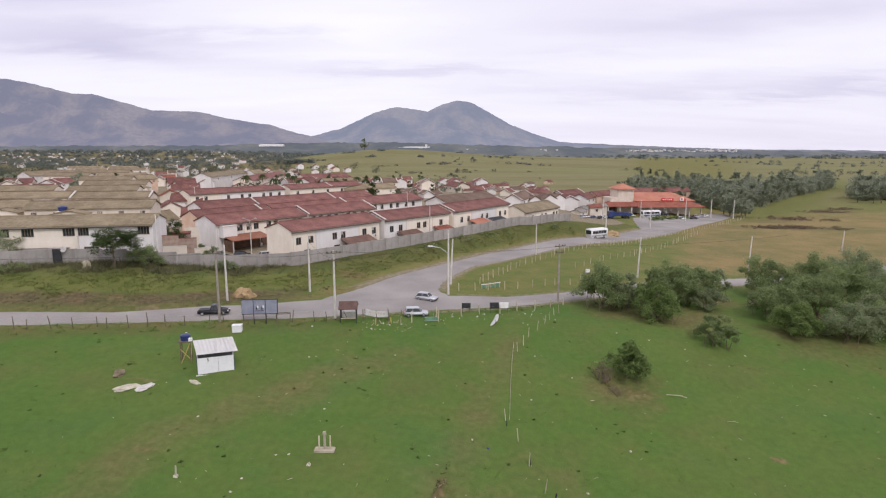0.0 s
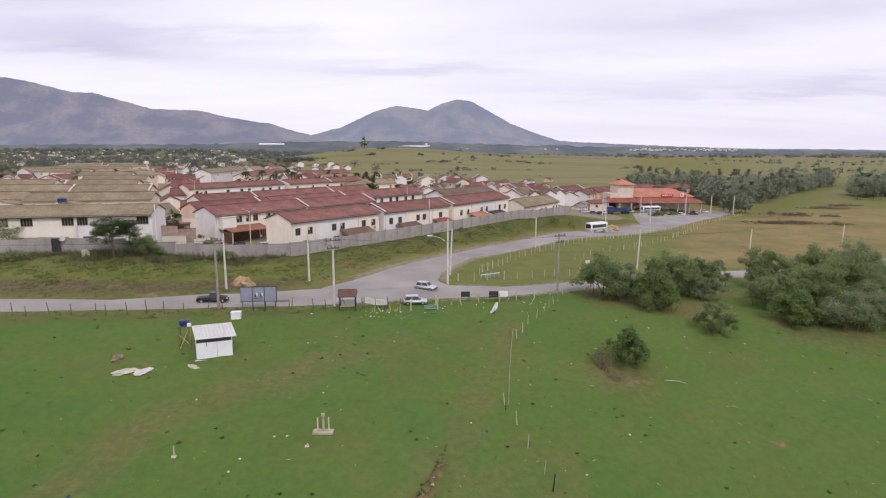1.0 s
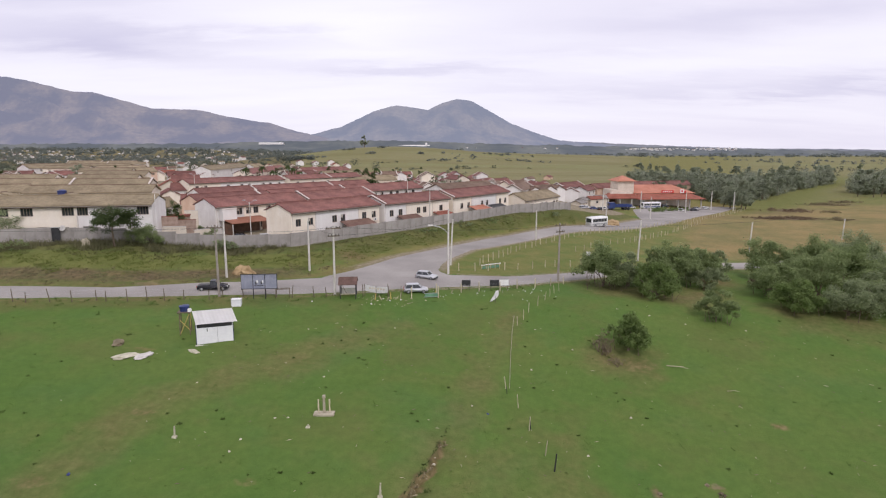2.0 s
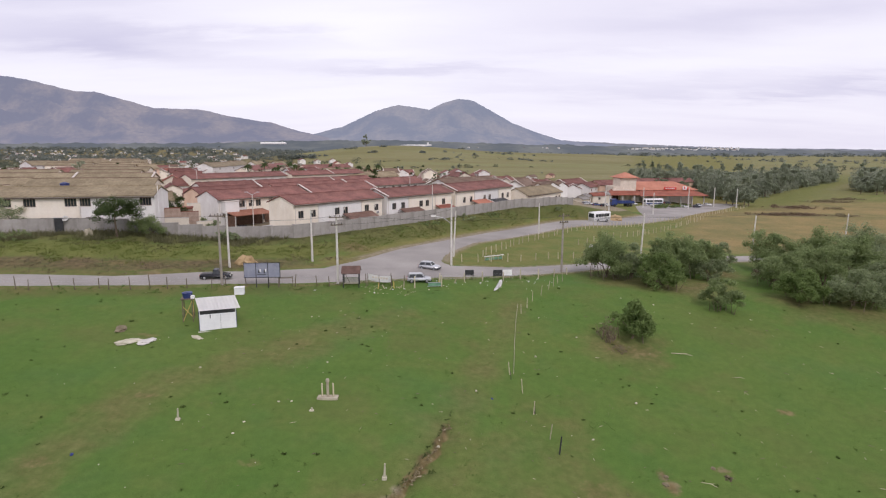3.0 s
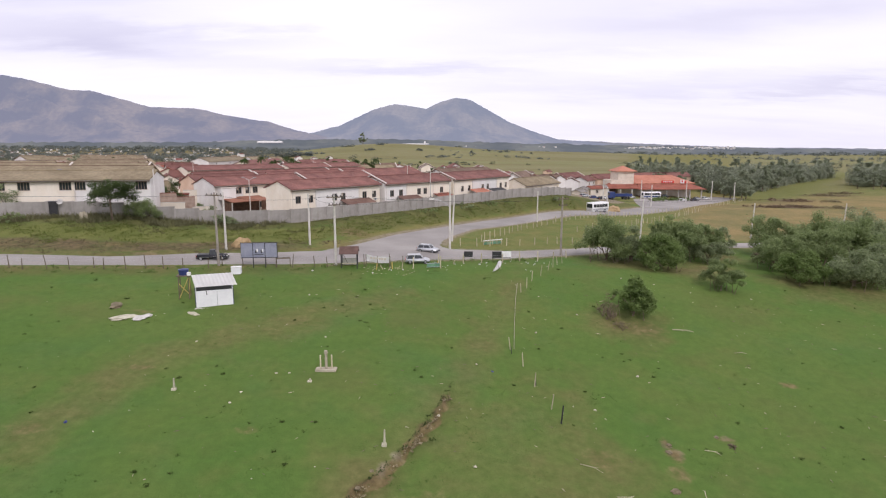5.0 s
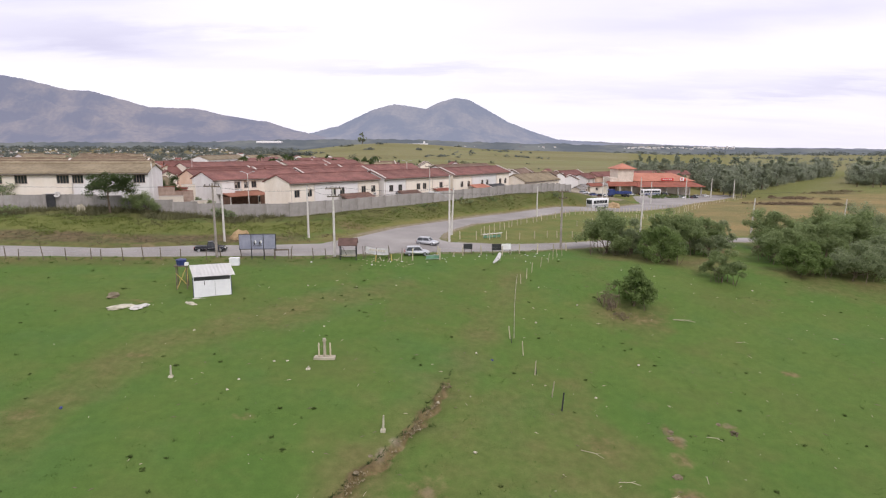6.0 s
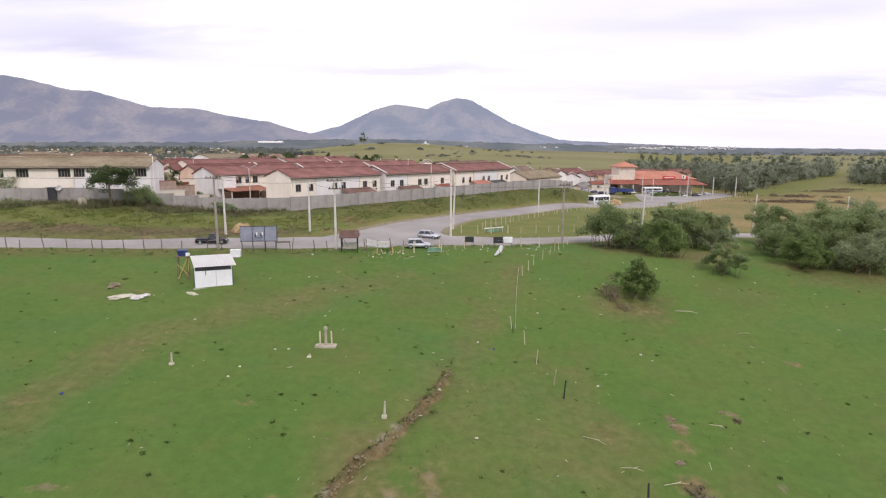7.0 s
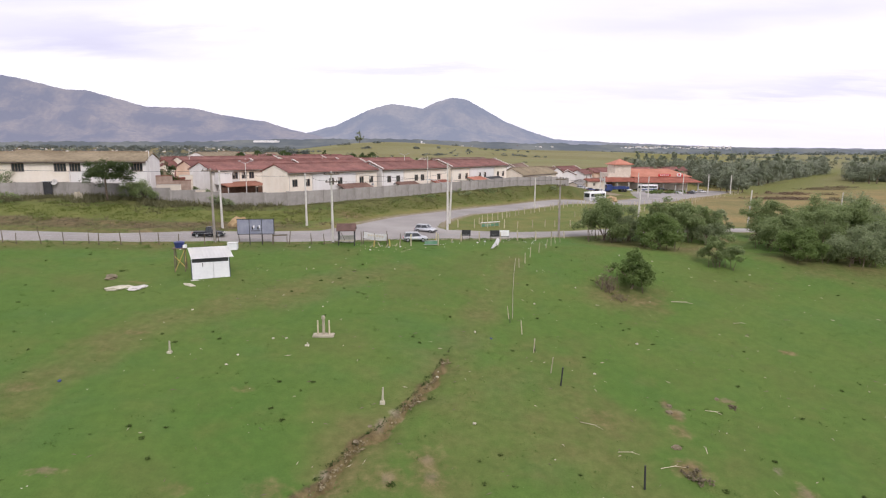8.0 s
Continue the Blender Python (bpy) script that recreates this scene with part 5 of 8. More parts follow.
def yard_wall(x, y, z, turn, ln, h, brick=False):
    ob = thing("yard_wall", pose(x, y, z, 0, 0, turn), "rough clay-brick yard wall between the houses" if brick else "stained pale yard wall between the houses", "wall", "yard walls")
    part("face", boxed(0, 0, -1.2, ln, 0.15, h), M_BRICKISH if brick else M_OLDWALL, ob)
    part("coping", boxed(-0.03, -0.04, h + 0.001, ln + 0.03, 0.19, h + 0.08), M_RUST if brick else M_CONC, ob)


yard_wall(-44.1, 89.6, 4.2, 12, 2.6, 2.7, True)
yard_wall(-42.6, 92.2, 3.6, 12, 2.8, 2.5, True)
yard_wall(-42.4, 86.6, 4.2, 10, 3.4, 1.5)
yard_wall(-39.4, 90.9, 3.4, 60, 3.0, 1.2)
yard_wall(-46.4, 103.5, 3.2, 15, 3.6, 3.2)
roof_tank = thing("water_tank", pose(-70.4, 107.2, 9.0), "blue plastic water tank on a white yard room", "water tank")
bm = bmesh.new()
rod(bm, (0, 0, 0.0), (0, 0, 0.75), 0.7, 0.8, 20)
rod(bm, (0, 0, 0.751), (0, 0, 0.95), 0.84, 0.3, 20)
part("tank", bm, M_TANK, roof_tank)
part("plinth", boxed(-0.9, -0.9, -6, 0.9, 0.9, -0.001), M_OLDWALL, roof_tank, "white rendered room")


def dish(x, y, z):
    ob = thing("satellite_dish", pose(x, y, z, 60, 0, 10), "white satellite dish on the wall", "satellite dish")
    bm = bmesh.new()
    rings = []
    for r, d in ((0.02, 0.0), (0.22, 0.03), (0.42, 0.11)):
        rings.append([bm.verts.new((r * math.cos(2 * math.pi * j / 16), r * math.sin(2 * math.pi * j / 16), d)) for j in range(16)])
    for a, b in zip(rings, rings[1:]):
        for j in range(16):
            bm.faces.new((a[j], a[(j + 1) % 16], b[(j + 1) % 16], b[j]))
    bmesh.ops.solidify(bm, geom=bm.faces[:], thickness=0.02)
    part("reflector", bm, M_WHITE, ob)
    bm = bmesh.new()
    rod(bm, (0, 0.02, 0.02), (0, 0.25, 0.4), 0.015, 0.015, 5)
    part("arm", bm, M_METAL, ob)


dish(-52.6, 79.3, 6.5)
wall_gate = thing("wall_gate", pose(-54.0, 79.15, 4.45, 0, 0, 9), "dark metal gate set in the estate wall", "gate")
part("leaf", boxed(0, -0.2, -0.2, 1.1, -0.12, 2.15), M_DARK, wall_gate)
part("rail", boxed(-0.05, -0.22, 2.16, 1.15, -0.1, 2.22), M_METAL, wall_gate)
# ---- roadside restaurant with tower ----
def hip_roof(x0, y0, x1, y1, z0, z1, rx0, rx1, ry, thick=0.15):
    """A hipped roof over a rectangle, its ridge from rx0 to rx1 at ry."""
    bm = bmesh.new()
    low = [(x0, y0, z0), (x1, y0, z0), (x1, y1, z0), (x0, y1, z0)]
    v = [bm.verts.new(c) for c in low]
    b = [bm.verts.new((c[0], c[1], c[2] - thick)) for c in low]
    r0, r1 = bm.verts.new((rx0, ry, z1)), bm.verts.new((rx1, ry, z1))
    bm.faces.new((v[0], v[1], r1, r0))
    bm.faces.new((v[1], v[2], r1))
    bm.faces.new((v[2], v[3], r0, r1))
    bm.faces.new((v[3], v[0], r0))
    bm.faces.new(b[::-1])
    for k in range(4):
        bm.faces.new((v[k], b[k], b[(k + 1) % 4], v[(k + 1) % 4]))
    return bm


def restaurant():
    ob = thing("restaurant", pose(59.4, 221.5, -5.1, 0, 0, 4) @ Matrix.Scale(1.045, 4), "pale tower and orange tiled roofs of a roadside restaurant", "restaurant")
    part("tower", boxed(7.7, 1.5, 0, 13.6, 9.5, 10.2), M_STONEWALL, ob)
    part("tower_roof", hip_roof(6.9, 0.6, 14.4, 10.4, 10.2, 12.1, 10.64, 10.66, 5.5), M_ORANGE, ob)
    part("parapet", boxed(5.0, 1.6, 4.6, 7.69, 9.4, 7.0), M_STONEWALL, ob)
    part("veranda_roof", hip_roof(2.2, -3.0, 16.0, 5.0, 4.2, 5.9, 5.0, 13.5, 3.0), M_RUST, ob)
    part("hall", boxed(13.7, 3.2, 0, 36.0, 18, 5.7), M_CREAM, ob)
    part("hall_roof", hip_roof(13.6, 1.0, 37.0, 20, 5.75, 8.4, 16.0, 31.5, 9.5), M_ORANGE, ob)
    part("front_canopy", hip_roof(13.2, -4.4, 38.4, 3.2, 3.95, 5.55, 15.0, 35.5, 1.2), M_RUST, ob)
    for k in range(9):
        x = 2.6 + k * 4.35
        part("column", boxed(x, -2.8, 0, x + 0.35, -2.45, 4.2 if x < 15 else 3.95), M_CONC, ob)
    part("back_wall", boxed(2.6, 3.3, 0, 7.69, 3.6, 4.0), M_DOOR, ob)
    sign = part("sign_board", boxed(24.0, 0.9, 5.85, 28.6, 1.2, 6.75), M_REDSIGN, ob, "red sign board with white bars")
    for k in range(5):
        part("sign_bar", boxed(24.5 + k * 0.75, 0.8, 6.1, 24.95 + k * 0.75, 0.895, 6.5), M_CLOTH, sign)
    badge = part("badge", boxed(31.2, 0.9, 5.8, 32.6, 1.2, 7.0), M_CLOTH, ob, "white badge with a red shape")
    part("badge_shape", boxed(31.5, 0.8, 6.1, 32.0, 0.895, 6.8), M_REDSIGN, badge)
    part("badge_bar", boxed(32.7, 0.9, 5.8, 33.3, 1.2, 6.5), M_REDSIGN, ob)
    return ob


restaurant()


# ---- poles and lines ----
def utility_pole(x, y, height, material=None, arms=1, lamp=0, lean_deg=0.0, turn=0, label="tall pale concrete utility pole with cross-arm", radius=0.16):
    ob = thing("utility_pole", pose(x, y, gz(x, y), 0, lean_deg, 0) @ pose(0, 0, 0, 0, 0, turn), label, "utility pole", "poles along the road")
    bm = bmesh.new()
    rod(bm, (0, 0, -0.5), (0, 0, height), radius, radius * 0.62, 10)
    part("shaft", bm, material or M_POLE, ob)
    for k in range(arms):
        z = height - 0.3 - 0.9 * k
        part("cross_arm", boxed(-0.9 + 0.2 * k, -0.22, z - 0.06, 0.9 - 0.2 * k, -0.12, z + 0.06), M_WOOD, ob)
        for s in (-0.75, -0.25, 0.35, 0.75):
            bm = bmesh.new()
            rod(bm, (s * (1 - 0.2 * k), -0.17, z + 0.06), (s * (1 - 0.2 * k), -0.17, z + 0.24), 0.05, 0.035, 6)
            part("insulator", bm, M_DARK, ob)
    if lamp:
        bm = bmesh.new()
        tube(bm, [(0, 0, height * 0.62), (lamp * 0.5, 0, height * 0.62 + 0.5), (lamp * 1.1, 0, height * 0.62 + 0.9), (lamp * 2.2, 0, height * 0.62 + 1.15)], 0.035)
        arm = part("lamp_arm", bm, M_METAL, ob)
        head = boxed(lamp * 2.5 - 0.35, -0.13, height * 0.62 + 1.08, lamp * 2.5 + 0.35, 0.13, height * 0.62 + 1.26)
        bmesh.ops.bevel(head, geom=head.edges[:], offset=0.05, segments=2)
        part("lamp_head", head, M_LAMP, arm)
    return ob


OLD = "dark weathered utility pole with cross-arm"
utility_pole(-25.6, 64.3, 8.2, M_OLDPOLE, 1, label=OLD)
utility_pole(-27.3, 71.4, 7.1, None, 0, label="tall pale concrete pole beside the road")
utility_pole(-18.4, 78.2, 7.0, None, 0, label="tall pale concrete pole beside the road")
utility_pole(-12.85, 67.0, 8.2, None, 2, turn=20)
utility_pole(0.75, 79.6, 9.1, None, 0, lamp=-1, label="tall concrete pole with a street lamp arm")
utility_pole(1.15, 85.5, 6.9, None, 0, lean_deg=2.5, label="pale concrete pole leaning a little")
utility_pole(16.1, 79.0, 8.1, M_OLDPOLE, 2, turn=25, label=OLD)
utility_pole(33.3, 97.3, 7.0, None, 0, lean_deg=2.0, label="pale concrete pole beside the road")
utility_pole(60.6, 113, 6.9, None, 0, lean_deg=2.0, label="pale concrete pole beside the road")
utility_pole(95.5, 137, 5.0, None, 0, lean_deg=1.5, label="pale concrete pole in the dry grass")
utility_pole(18.6, 114.6, 6.0, None, 0, label="pale concrete pole beside the road")
for x, y, h in ((42, 148.5, 6.5), (64, 178, 6.8), (55, 199, 7), (68, 199, 7), (86, 205, 7.5), (101, 218, 7.2), (108, 215, 7.0)):
    utility_pole(x, y, h, None, 0, label="pale concrete pole before the restaurant", radius=0.2)
utility_pole(-2.6, 114, 7.0, None, 1, label="concrete pole inside the estate", radius=0.1)


def estate_lamp(x, y, z, h):
    ob = thing("street_lamp", pose(x, y, z), "pale estate street lamp with twin arms", "street lamp")
    bm = bmesh.new()
    rod(bm, (0, 0, -0.5), (0, 0, h), 0.085, 0.055, 8)
    part("pole", bm, M_POLE, ob)
    for s in (-1, 1):
        bm = bmesh.new()
        rod(bm, (0, 0, h - 0.1), (s * 0.8, 0, h + 0.3), 0.032, 0.026, 6)
        arm = part("arm", bm, M_METAL, ob)
        part("lamp_head", boxed(s * 0.95 - 0.22, -0.08, h + 0.27, s * 0.95 + 0.22, 0.08, h + 0.38), M_METAL, arm)


estate_lamp(-31.6, 94.4, 2.2, 6.6)
estate_lamp(-9.1, 149, 2.4, 7.2)
estate_lamp(-64, 150, 2.8, 8.0)


def cable(a, b, sag):
    bm = bmesh.new()
    a, b = Vector(a), Vector(b)
    tube(bm, [a.lerp(b, k / 12) - Vector((0, 0, sag * 4 * (k / 12) * (1 - k / 12))) for k in range(13)], 0.014, 4)
    return tagged(part("power_line", bm, M_CABLE), "thin dark power line sagging between poles", "power line", "power lines")


for a, b in (((-25.6, 64.1, 8.6), (-12.85, 66.8, 8.4)), ((-12.85, 66.8, 8.4), (16.1, 78.8, 7.0)), ((-25.6, 64.1, 8.6), (-75, 52, 10.5)), ((16.1, 78.8, 7.0), (60, 100, 5.5)), ((-12.85, 66.8, 7.4), (0.75, 79.6, 7.9)), ((-18.4, 78.2, 7.9), (-12.85, 66.8, 7.6))):
    cable(a, b, 0.5)


# ---- fences ----
def post_mesh(name, h, r, material, seed):
    bm = bmesh.new()
    pr = random.Random(seed)
    rod(bm, (0, 0, -0.4), (pr.uniform(-0.05, 0.05), pr.uniform(-0.05, 0.05), h), r, r * 0.8, 6)
    return mesh_of(name, bm, material)


def fence(label, line, spacing, posts, strands, group, seed, jitter=0.1, lean=3):
    """Posts along a line on the ground, and wires between them."""
    pr = random.Random(seed)
    length = sum(math.dist(a, b) for a, b in zip(line, line[1:]))
    pts = resample(line, max(2, int(length / spacing)))
    ob = thing("fence", pose(0, 0, 0), label, "fence", group)
    tops = []
    for x, y in pts:
        x, y = x + pr.uniform(-jitter, jitter), y + pr.uniform(-jitter, jitter)
        p = part("post", pr.choice(posts), None, ob)
        p.matrix_world = pose(x, y, gz(x, y), pr.uniform(-lean, lean), pr.uniform(-lean, lean), pr.uniform(0, 360)) @ Matrix.Diagonal((1, 1, pr.uniform(0.85, 1.12), 1))
        tops.append(Vector((x, y, gz(x, y))))
    for s in strands:
        bm = bmesh.new()
        for a, b in zip(tops, tops[1:]):
            rod(bm, a + Vector((0, 0, s)), b + Vector((0, 0, s)), 0.008, 0.008, 3)
        part("wire", bm, M_METAL, ob)
    return ob


DARK_POSTS = [post_mesh("post", 1.35, 0.052, M_WOOD, k) for k in range(4)]
PALE_POSTS = [post_mesh("post", 1.15, 0.075, M_PALEWOOD, k + 9) for k in range(4)]
SLIM_POSTS = [post_mesh("post", 1.1, 0.042, M_PALEWOOD, k + 19) for k in range(4)]
fence("dark wooden pasture fence posts with wire", [(-95, 46), (-45, 58.9), (-33.5, 61.9), (-23, 64.3), (-13.2, 66.0)], 1.9, DARK_POSTS, (0.5, 0.9, 1.2), "fences", 1, 0.5, 6)
fence("mixed wooden pasture fence posts with wire", [(-9.6, 66.2), (-4.8, 67.0)], 1.2, DARK_POSTS, (0.5, 0.9), "fences", 2, 0.2)
fence("pale wooden pasture fence posts with wire", [(-0.6, 68.2), (6, 70.4), (16.5, 76.6)], 2.3, PALE_POSTS, (0.5, 0.9), "fences", 3, 0.3)
fence("slim pale stakes of an old field fence", [(15.1, 72.6), (13.2, 68.4), (11.5, 65.4), (10.0, 63.1), (8.6, 60.9), (7.6, 59.6)], 1.75, SLIM_POSTS, (), "fences", 4, 0.4, 8)
fence("thin old stakes of a lost field fence", [(5.5, 47.5), (6.1, 44.8), (6.4, 43), (7.3, 38.7)], 2.2, SLIM_POSTS, (), "fences", 9, 0.25, 8)
fence("row of pale stakes along the branch road", [(5.6, 86.8), (6.9, 89.8), (9.3, 93.8), (12.6, 100.6), (14.8, 103.7), (23.4, 115), (37, 131), (49.5, 145)], 1.9, PALE_POSTS, (), "fences", 5, 0.2)
fence("row of pale stakes on the verge", [(2.1, 81.3), (9.6, 84.4), (13.2, 86.2), (16.7, 88.4), (20, 89.6), (31, 95.6)], 2.3, PALE_POSTS, (), "fences", 6, 0.3)
fence("row of pale stakes on the dry bank", [(24, 103), (38, 118), (56, 142), (75, 168)], 2.6, PALE_POSTS, (), "fences", 7, 0.4)
fence("row of pale stakes before the restaurant", [(52, 150), (70, 168), (87, 186), (112, 215)], 2.2, PALE_POSTS, (), "fences", 8, 0.2)


def white_barrier(x, y, turn):
    """A white sawn-timber barrier with rails, and green netting below."""
    ob = thing("barrier", stand(x, y, turn), "white timber barrier with green netting on the verge", "barrier")
    for k in range(5):
        part("upright", boxed(k * 0.8, -0.04, -0.2, k * 0.8 + 0.07, 0.04, 0.75), M_PALEWOOD, ob)
    part("rail", boxed(-0.1, -0.065, 0.56, 3.4, -0.045, 0.68), M_CLOTH, ob)
    part("netting", boxed(0.05, 0.06, 0.0, 3.3, 0.08, 0.38), M_GREENCLOTH, ob)


white_barrier(5.7, 83.7, 30)


# ---- pasture edge: hut, tank, board, shelter ----
M_TRIM = mat("dark_blue_trim_paint", (0.035, 0.045, 0.085), (0.06, 0.07, 0.12), 1.0, rough=0.5)


def hut():
    m = pose(-23.2, 52.15, -0.95, 0, 0, 20)
    ob = thing("hut", m, "small whitewashed hut with a white sheet roof", "hut")
    w, d, hf, hb = 3.3, 2.3, 2.05, 2.62
    part("front_wall", boxed(0.03, 0, 0, w - 0.03, 0.08, hf - 0.42), M_HUT, ob)
    for x in (0, w - 0.08):
        bm = bmesh.new()
        prof = [(0.02, 0), (d, 0), (d, hb - 0.05), (0.02, hf - 0.05)]
        a = [bm.verts.new((x - 0.01, y, z)) for y, z in prof]
        b = [bm.verts.new((x + 0.09, y, z)) for y, z in prof]
        bm.faces.new(a)
        bm.faces.new(b)
        for i in range(4):
            bm.faces.new((a[i], b[i], b[(i + 1) % 4], a[(i + 1) % 4]))
        part("side_wall", bm, M_HUT, ob)
    part("back_wall", boxed(0.1, d - 0.08, 0, w - 0.1, d, hb - 0.08), M_HUT, ob)
    # black strip set in the open gap under the eave, as its shade
    part("gap_shade_strip", boxed(0.09, 0.02, hf - 0.41, w - 0.09, 0.06, hf - 0.06), M_DARK, ob, "black strip standing in for the dark gap under the eave")
    bm = bmesh.new()
    n = 22
    for k in range(n + 1):
        x = -0.12 + k * (w + 0.36) / n
        dz = 0.018 * (k % 2)
        bm.verts.new((x + 0.16, -0.14, hf - 0.02 + dz))
        bm.verts.new((x - 0.28, d + 0.25, hb + 0.06 + dz))
    bm.verts.ensure_lookup_table()
    for k in range(n):
        bm.faces.new((bm.verts[2 * k], bm.verts[2 * k + 2], bm.verts[2 * k + 3], bm.verts[2 * k + 1]))
    bmesh.ops.solidify(bm, geom=bm.faces[:], thickness=0.05)
    part("roof", bm, M_HUTROOF, ob)
    for x in (-0.03, w - 0.03):
        part("corner_trim", boxed(x, -0.025, 0.06, x + 0.06, 0.03, hf - 0.08), M_TRIM, ob, "dark blue corner trim")
    part("panel_seam", boxed(1.86, -0.012, 0.07, 1.9, -0.002, hf - 0.46), M_METAL, ob)
    door = part("door", boxed(0.15, -0.03, 0.05, 1.75, -0.005, hf - 0.46), M_HUT, ob)
    part("latch", boxed(0.95, -0.06, 1.25, 1.02, -0.035, 1.6), M_DARK, door)
    part("plinth", boxed(-0.12, -0.35, -0.3, w + 0.25, d + 0.05, 0.06), M_CONC, ob, "pale concrete plinth")
    return ob


hut()


def tank_stand():
    ob = thing("water_tank", pose(-25.15, 54.4, -0.55, 0, 0, 15), "blue plastic water tank on a timber stand", "water tank")
    for x in (-0.42, 0.42):
        for y in (-0.42, 0.42):
            bm = bmesh.new()
            rod(bm, (x * 1.1, y * 1.1, -0.3), (x, y, 2.25), 0.05, 0.05, 6)
            part("leg", bm, M_WOOD, ob)
    for a, b in (((-0.45, -0.46, 0.1), (0.45, -0.46, 2.1)), ((0.45, -0.44, 0.5), (-0.45, -0.44, 1.6)), ((0.46, -0.45, 0.2), (0.46, 0.45, 2.0))):
        bm = bmesh.new()
        rod(bm, a, b, 0.04, 0.04, 5)
        part("brace", bm, M_YELLOWWOOD, ob, "yellow timber brace")
    part("platform", boxed(-0.6, -0.6, 2.25, 0.6, 0.6, 2.33), M_WOOD, ob)
    bm = bmesh.new()
    rod(bm, (0, 0, 2.33), (0, 0, 2.80), 0.40, 0.47, 20)
    rod(bm, (0, 0, 2.801), (0, 0, 2.86), 0.49, 0.49, 20)
    rod(bm, (0, 0, 2.861), (0, 0, 2.93), 0.47, 0.2, 20)
    part("tank", bm, M_TANK, ob)
    part("can", boxed(0.36, -0.58, 2.34, 0.68, -0.25, 2.62), M_CLOTH, ob, "small white can")


tank_stand()


def chest():
    bm = boxed(-0.5, -0.35, 0, 0.5, 0.35, 0.72)
    ob = thing("chest", stand(-22.7, 61.7, 8), "white box standing in the grass by the fence", "box")
    bmesh.ops.bevel(bm, geom=bm.edges[:], offset=0.03, segments=2)
    part("body", bm, M_HUT, ob)
    part("lid", boxed(-0.53, -0.38, 0.73, 0.53, 0.38, 0.80), M_CLOTH, ob)


chest()
M_PANELBLUE = mat("faded_blue_grey_panel", (0.22, 0.23, 0.30), (0.30, 0.31, 0.38), 1.2, rough=0.6)


def billboard(x, y, turn):
    ob = thing("billboard", stand(x, y, turn), "faded blue-grey board on dark posts by the road", "billboard")
    w = 4.0
    for k in range(3):
        part("panel", boxed(k * w / 3 + 0.04, -0.03, 1.15, (k + 1) * w / 3 - 0.04, 0.0, 2.75), M_PANELBLUE, ob)
    for c in (0.0, 1.28, 2.62, 3.95):
        part("post", boxed(c, 0.012, -0.3 if 0.5 < c < 3 else 1.05, c + 0.08, 0.09, 2.85), M_DARK, ob)
    for z in (1.08, 2.76):
        part("rail", boxed(-0.02, -0.045, z, w + 0.05, 0.01, z + 0.07), M_DARK, ob)
    for c in (1.6, 2.2):
        part("mark", boxed(c, -0.045, 1.62, c + 0.16, -0.033, 1.95), M_DARK, ob)
    for c in (1.75, 2.36):
        part("mark", boxed(c, -0.045, 1.78, c + 0.14, -0.033, 2.1), M_CLOTH, ob)
    part("underline", boxed(1.5, -0.045, 1.45, 2.5, -0.033, 1.52), M_DARK, ob)


billboard(-22.9, 63.9, 5)


def shelter(x, y, turn):
    ob = thing("shelter", stand(x, y, turn), "small open shelter with a brown pitched roof", "shelter")
    w, d = 1.9, 1.5
    for px in (0, w - 0.1):
        for py in (0, d - 0.1):
            part("post", boxed(px, py, -0.3, px + 0.1, py + 0.1, 1.8), M_DARK, ob)
    part("rail", boxed(0.1, 0.02, 0.5, w - 0.1, 0.08, 0.58), M_PALEWOOD, ob)
    part("back_board", boxed(0.1, d - 0.05, 0.0, w - 0.1, d, 0.95), M_CONC, ob)
    bm = roof_slab(-0.15, w + 0.15, d + 0.6, 1.75, 2.45, 0.07)
    rf = part("roof", bm, M_BROWNROOF, ob)
    rf.location = (0, -0.3, 0)
    bm = bmesh.new()
    rod(bm, (0.3, 0.4, 1.5), (0.75, 0.4, 0.55), 0.03, 0.03, 5)
    part("brace", bm, M_WOOD, ob)


shelter(-12.0, 65.4, 5)


def banner(x, y, turn, w, h, z):
    ob = thing("banner", stand(x, y, turn), "white cloth banner sagging between stakes", "banner")
    for c in (0, w):
        part("stake", boxed(c - 0.04, 0.02, -0.3, c + 0.04, 0.1, z + h), M_WOOD, ob)
    bm = bmesh.new()
    n = 14
    grid_v = []
    for k in range(n + 1):
        s = k / n
        for j in range(4):
            q = j / 3
            grid_v.append(bm.verts.new((s * w, 0.05 * math.sin(9 * s + 2 * q), z + h * q - 0.25 * math.sin(math.pi * s) * 0.5 - 0.35 * s)))
    for k in range(n):
        for j in range(3):
            i = k * 4 + j
            bm.faces.new((grid_v[i], grid_v[i + 4], grid_v[i + 5], grid_v[i + 1]))
    bmesh.ops.solidify(bm, geom=bm.faces[:], thickness=0.015)
    cl = part("cloth", bm, M_CLOTH, ob)
    for k in range(6):
        part("mark", boxed(0.5 + k * 0.32, -0.085, z + 0.22 - 0.04 * k, 0.72 + k * 0.32, -0.07, z + 0.42 - 0.04 * k), M_OLDWALL, cl)


banner(-9.2, 66.3, 4, 2.7, 0.75, 0.75)


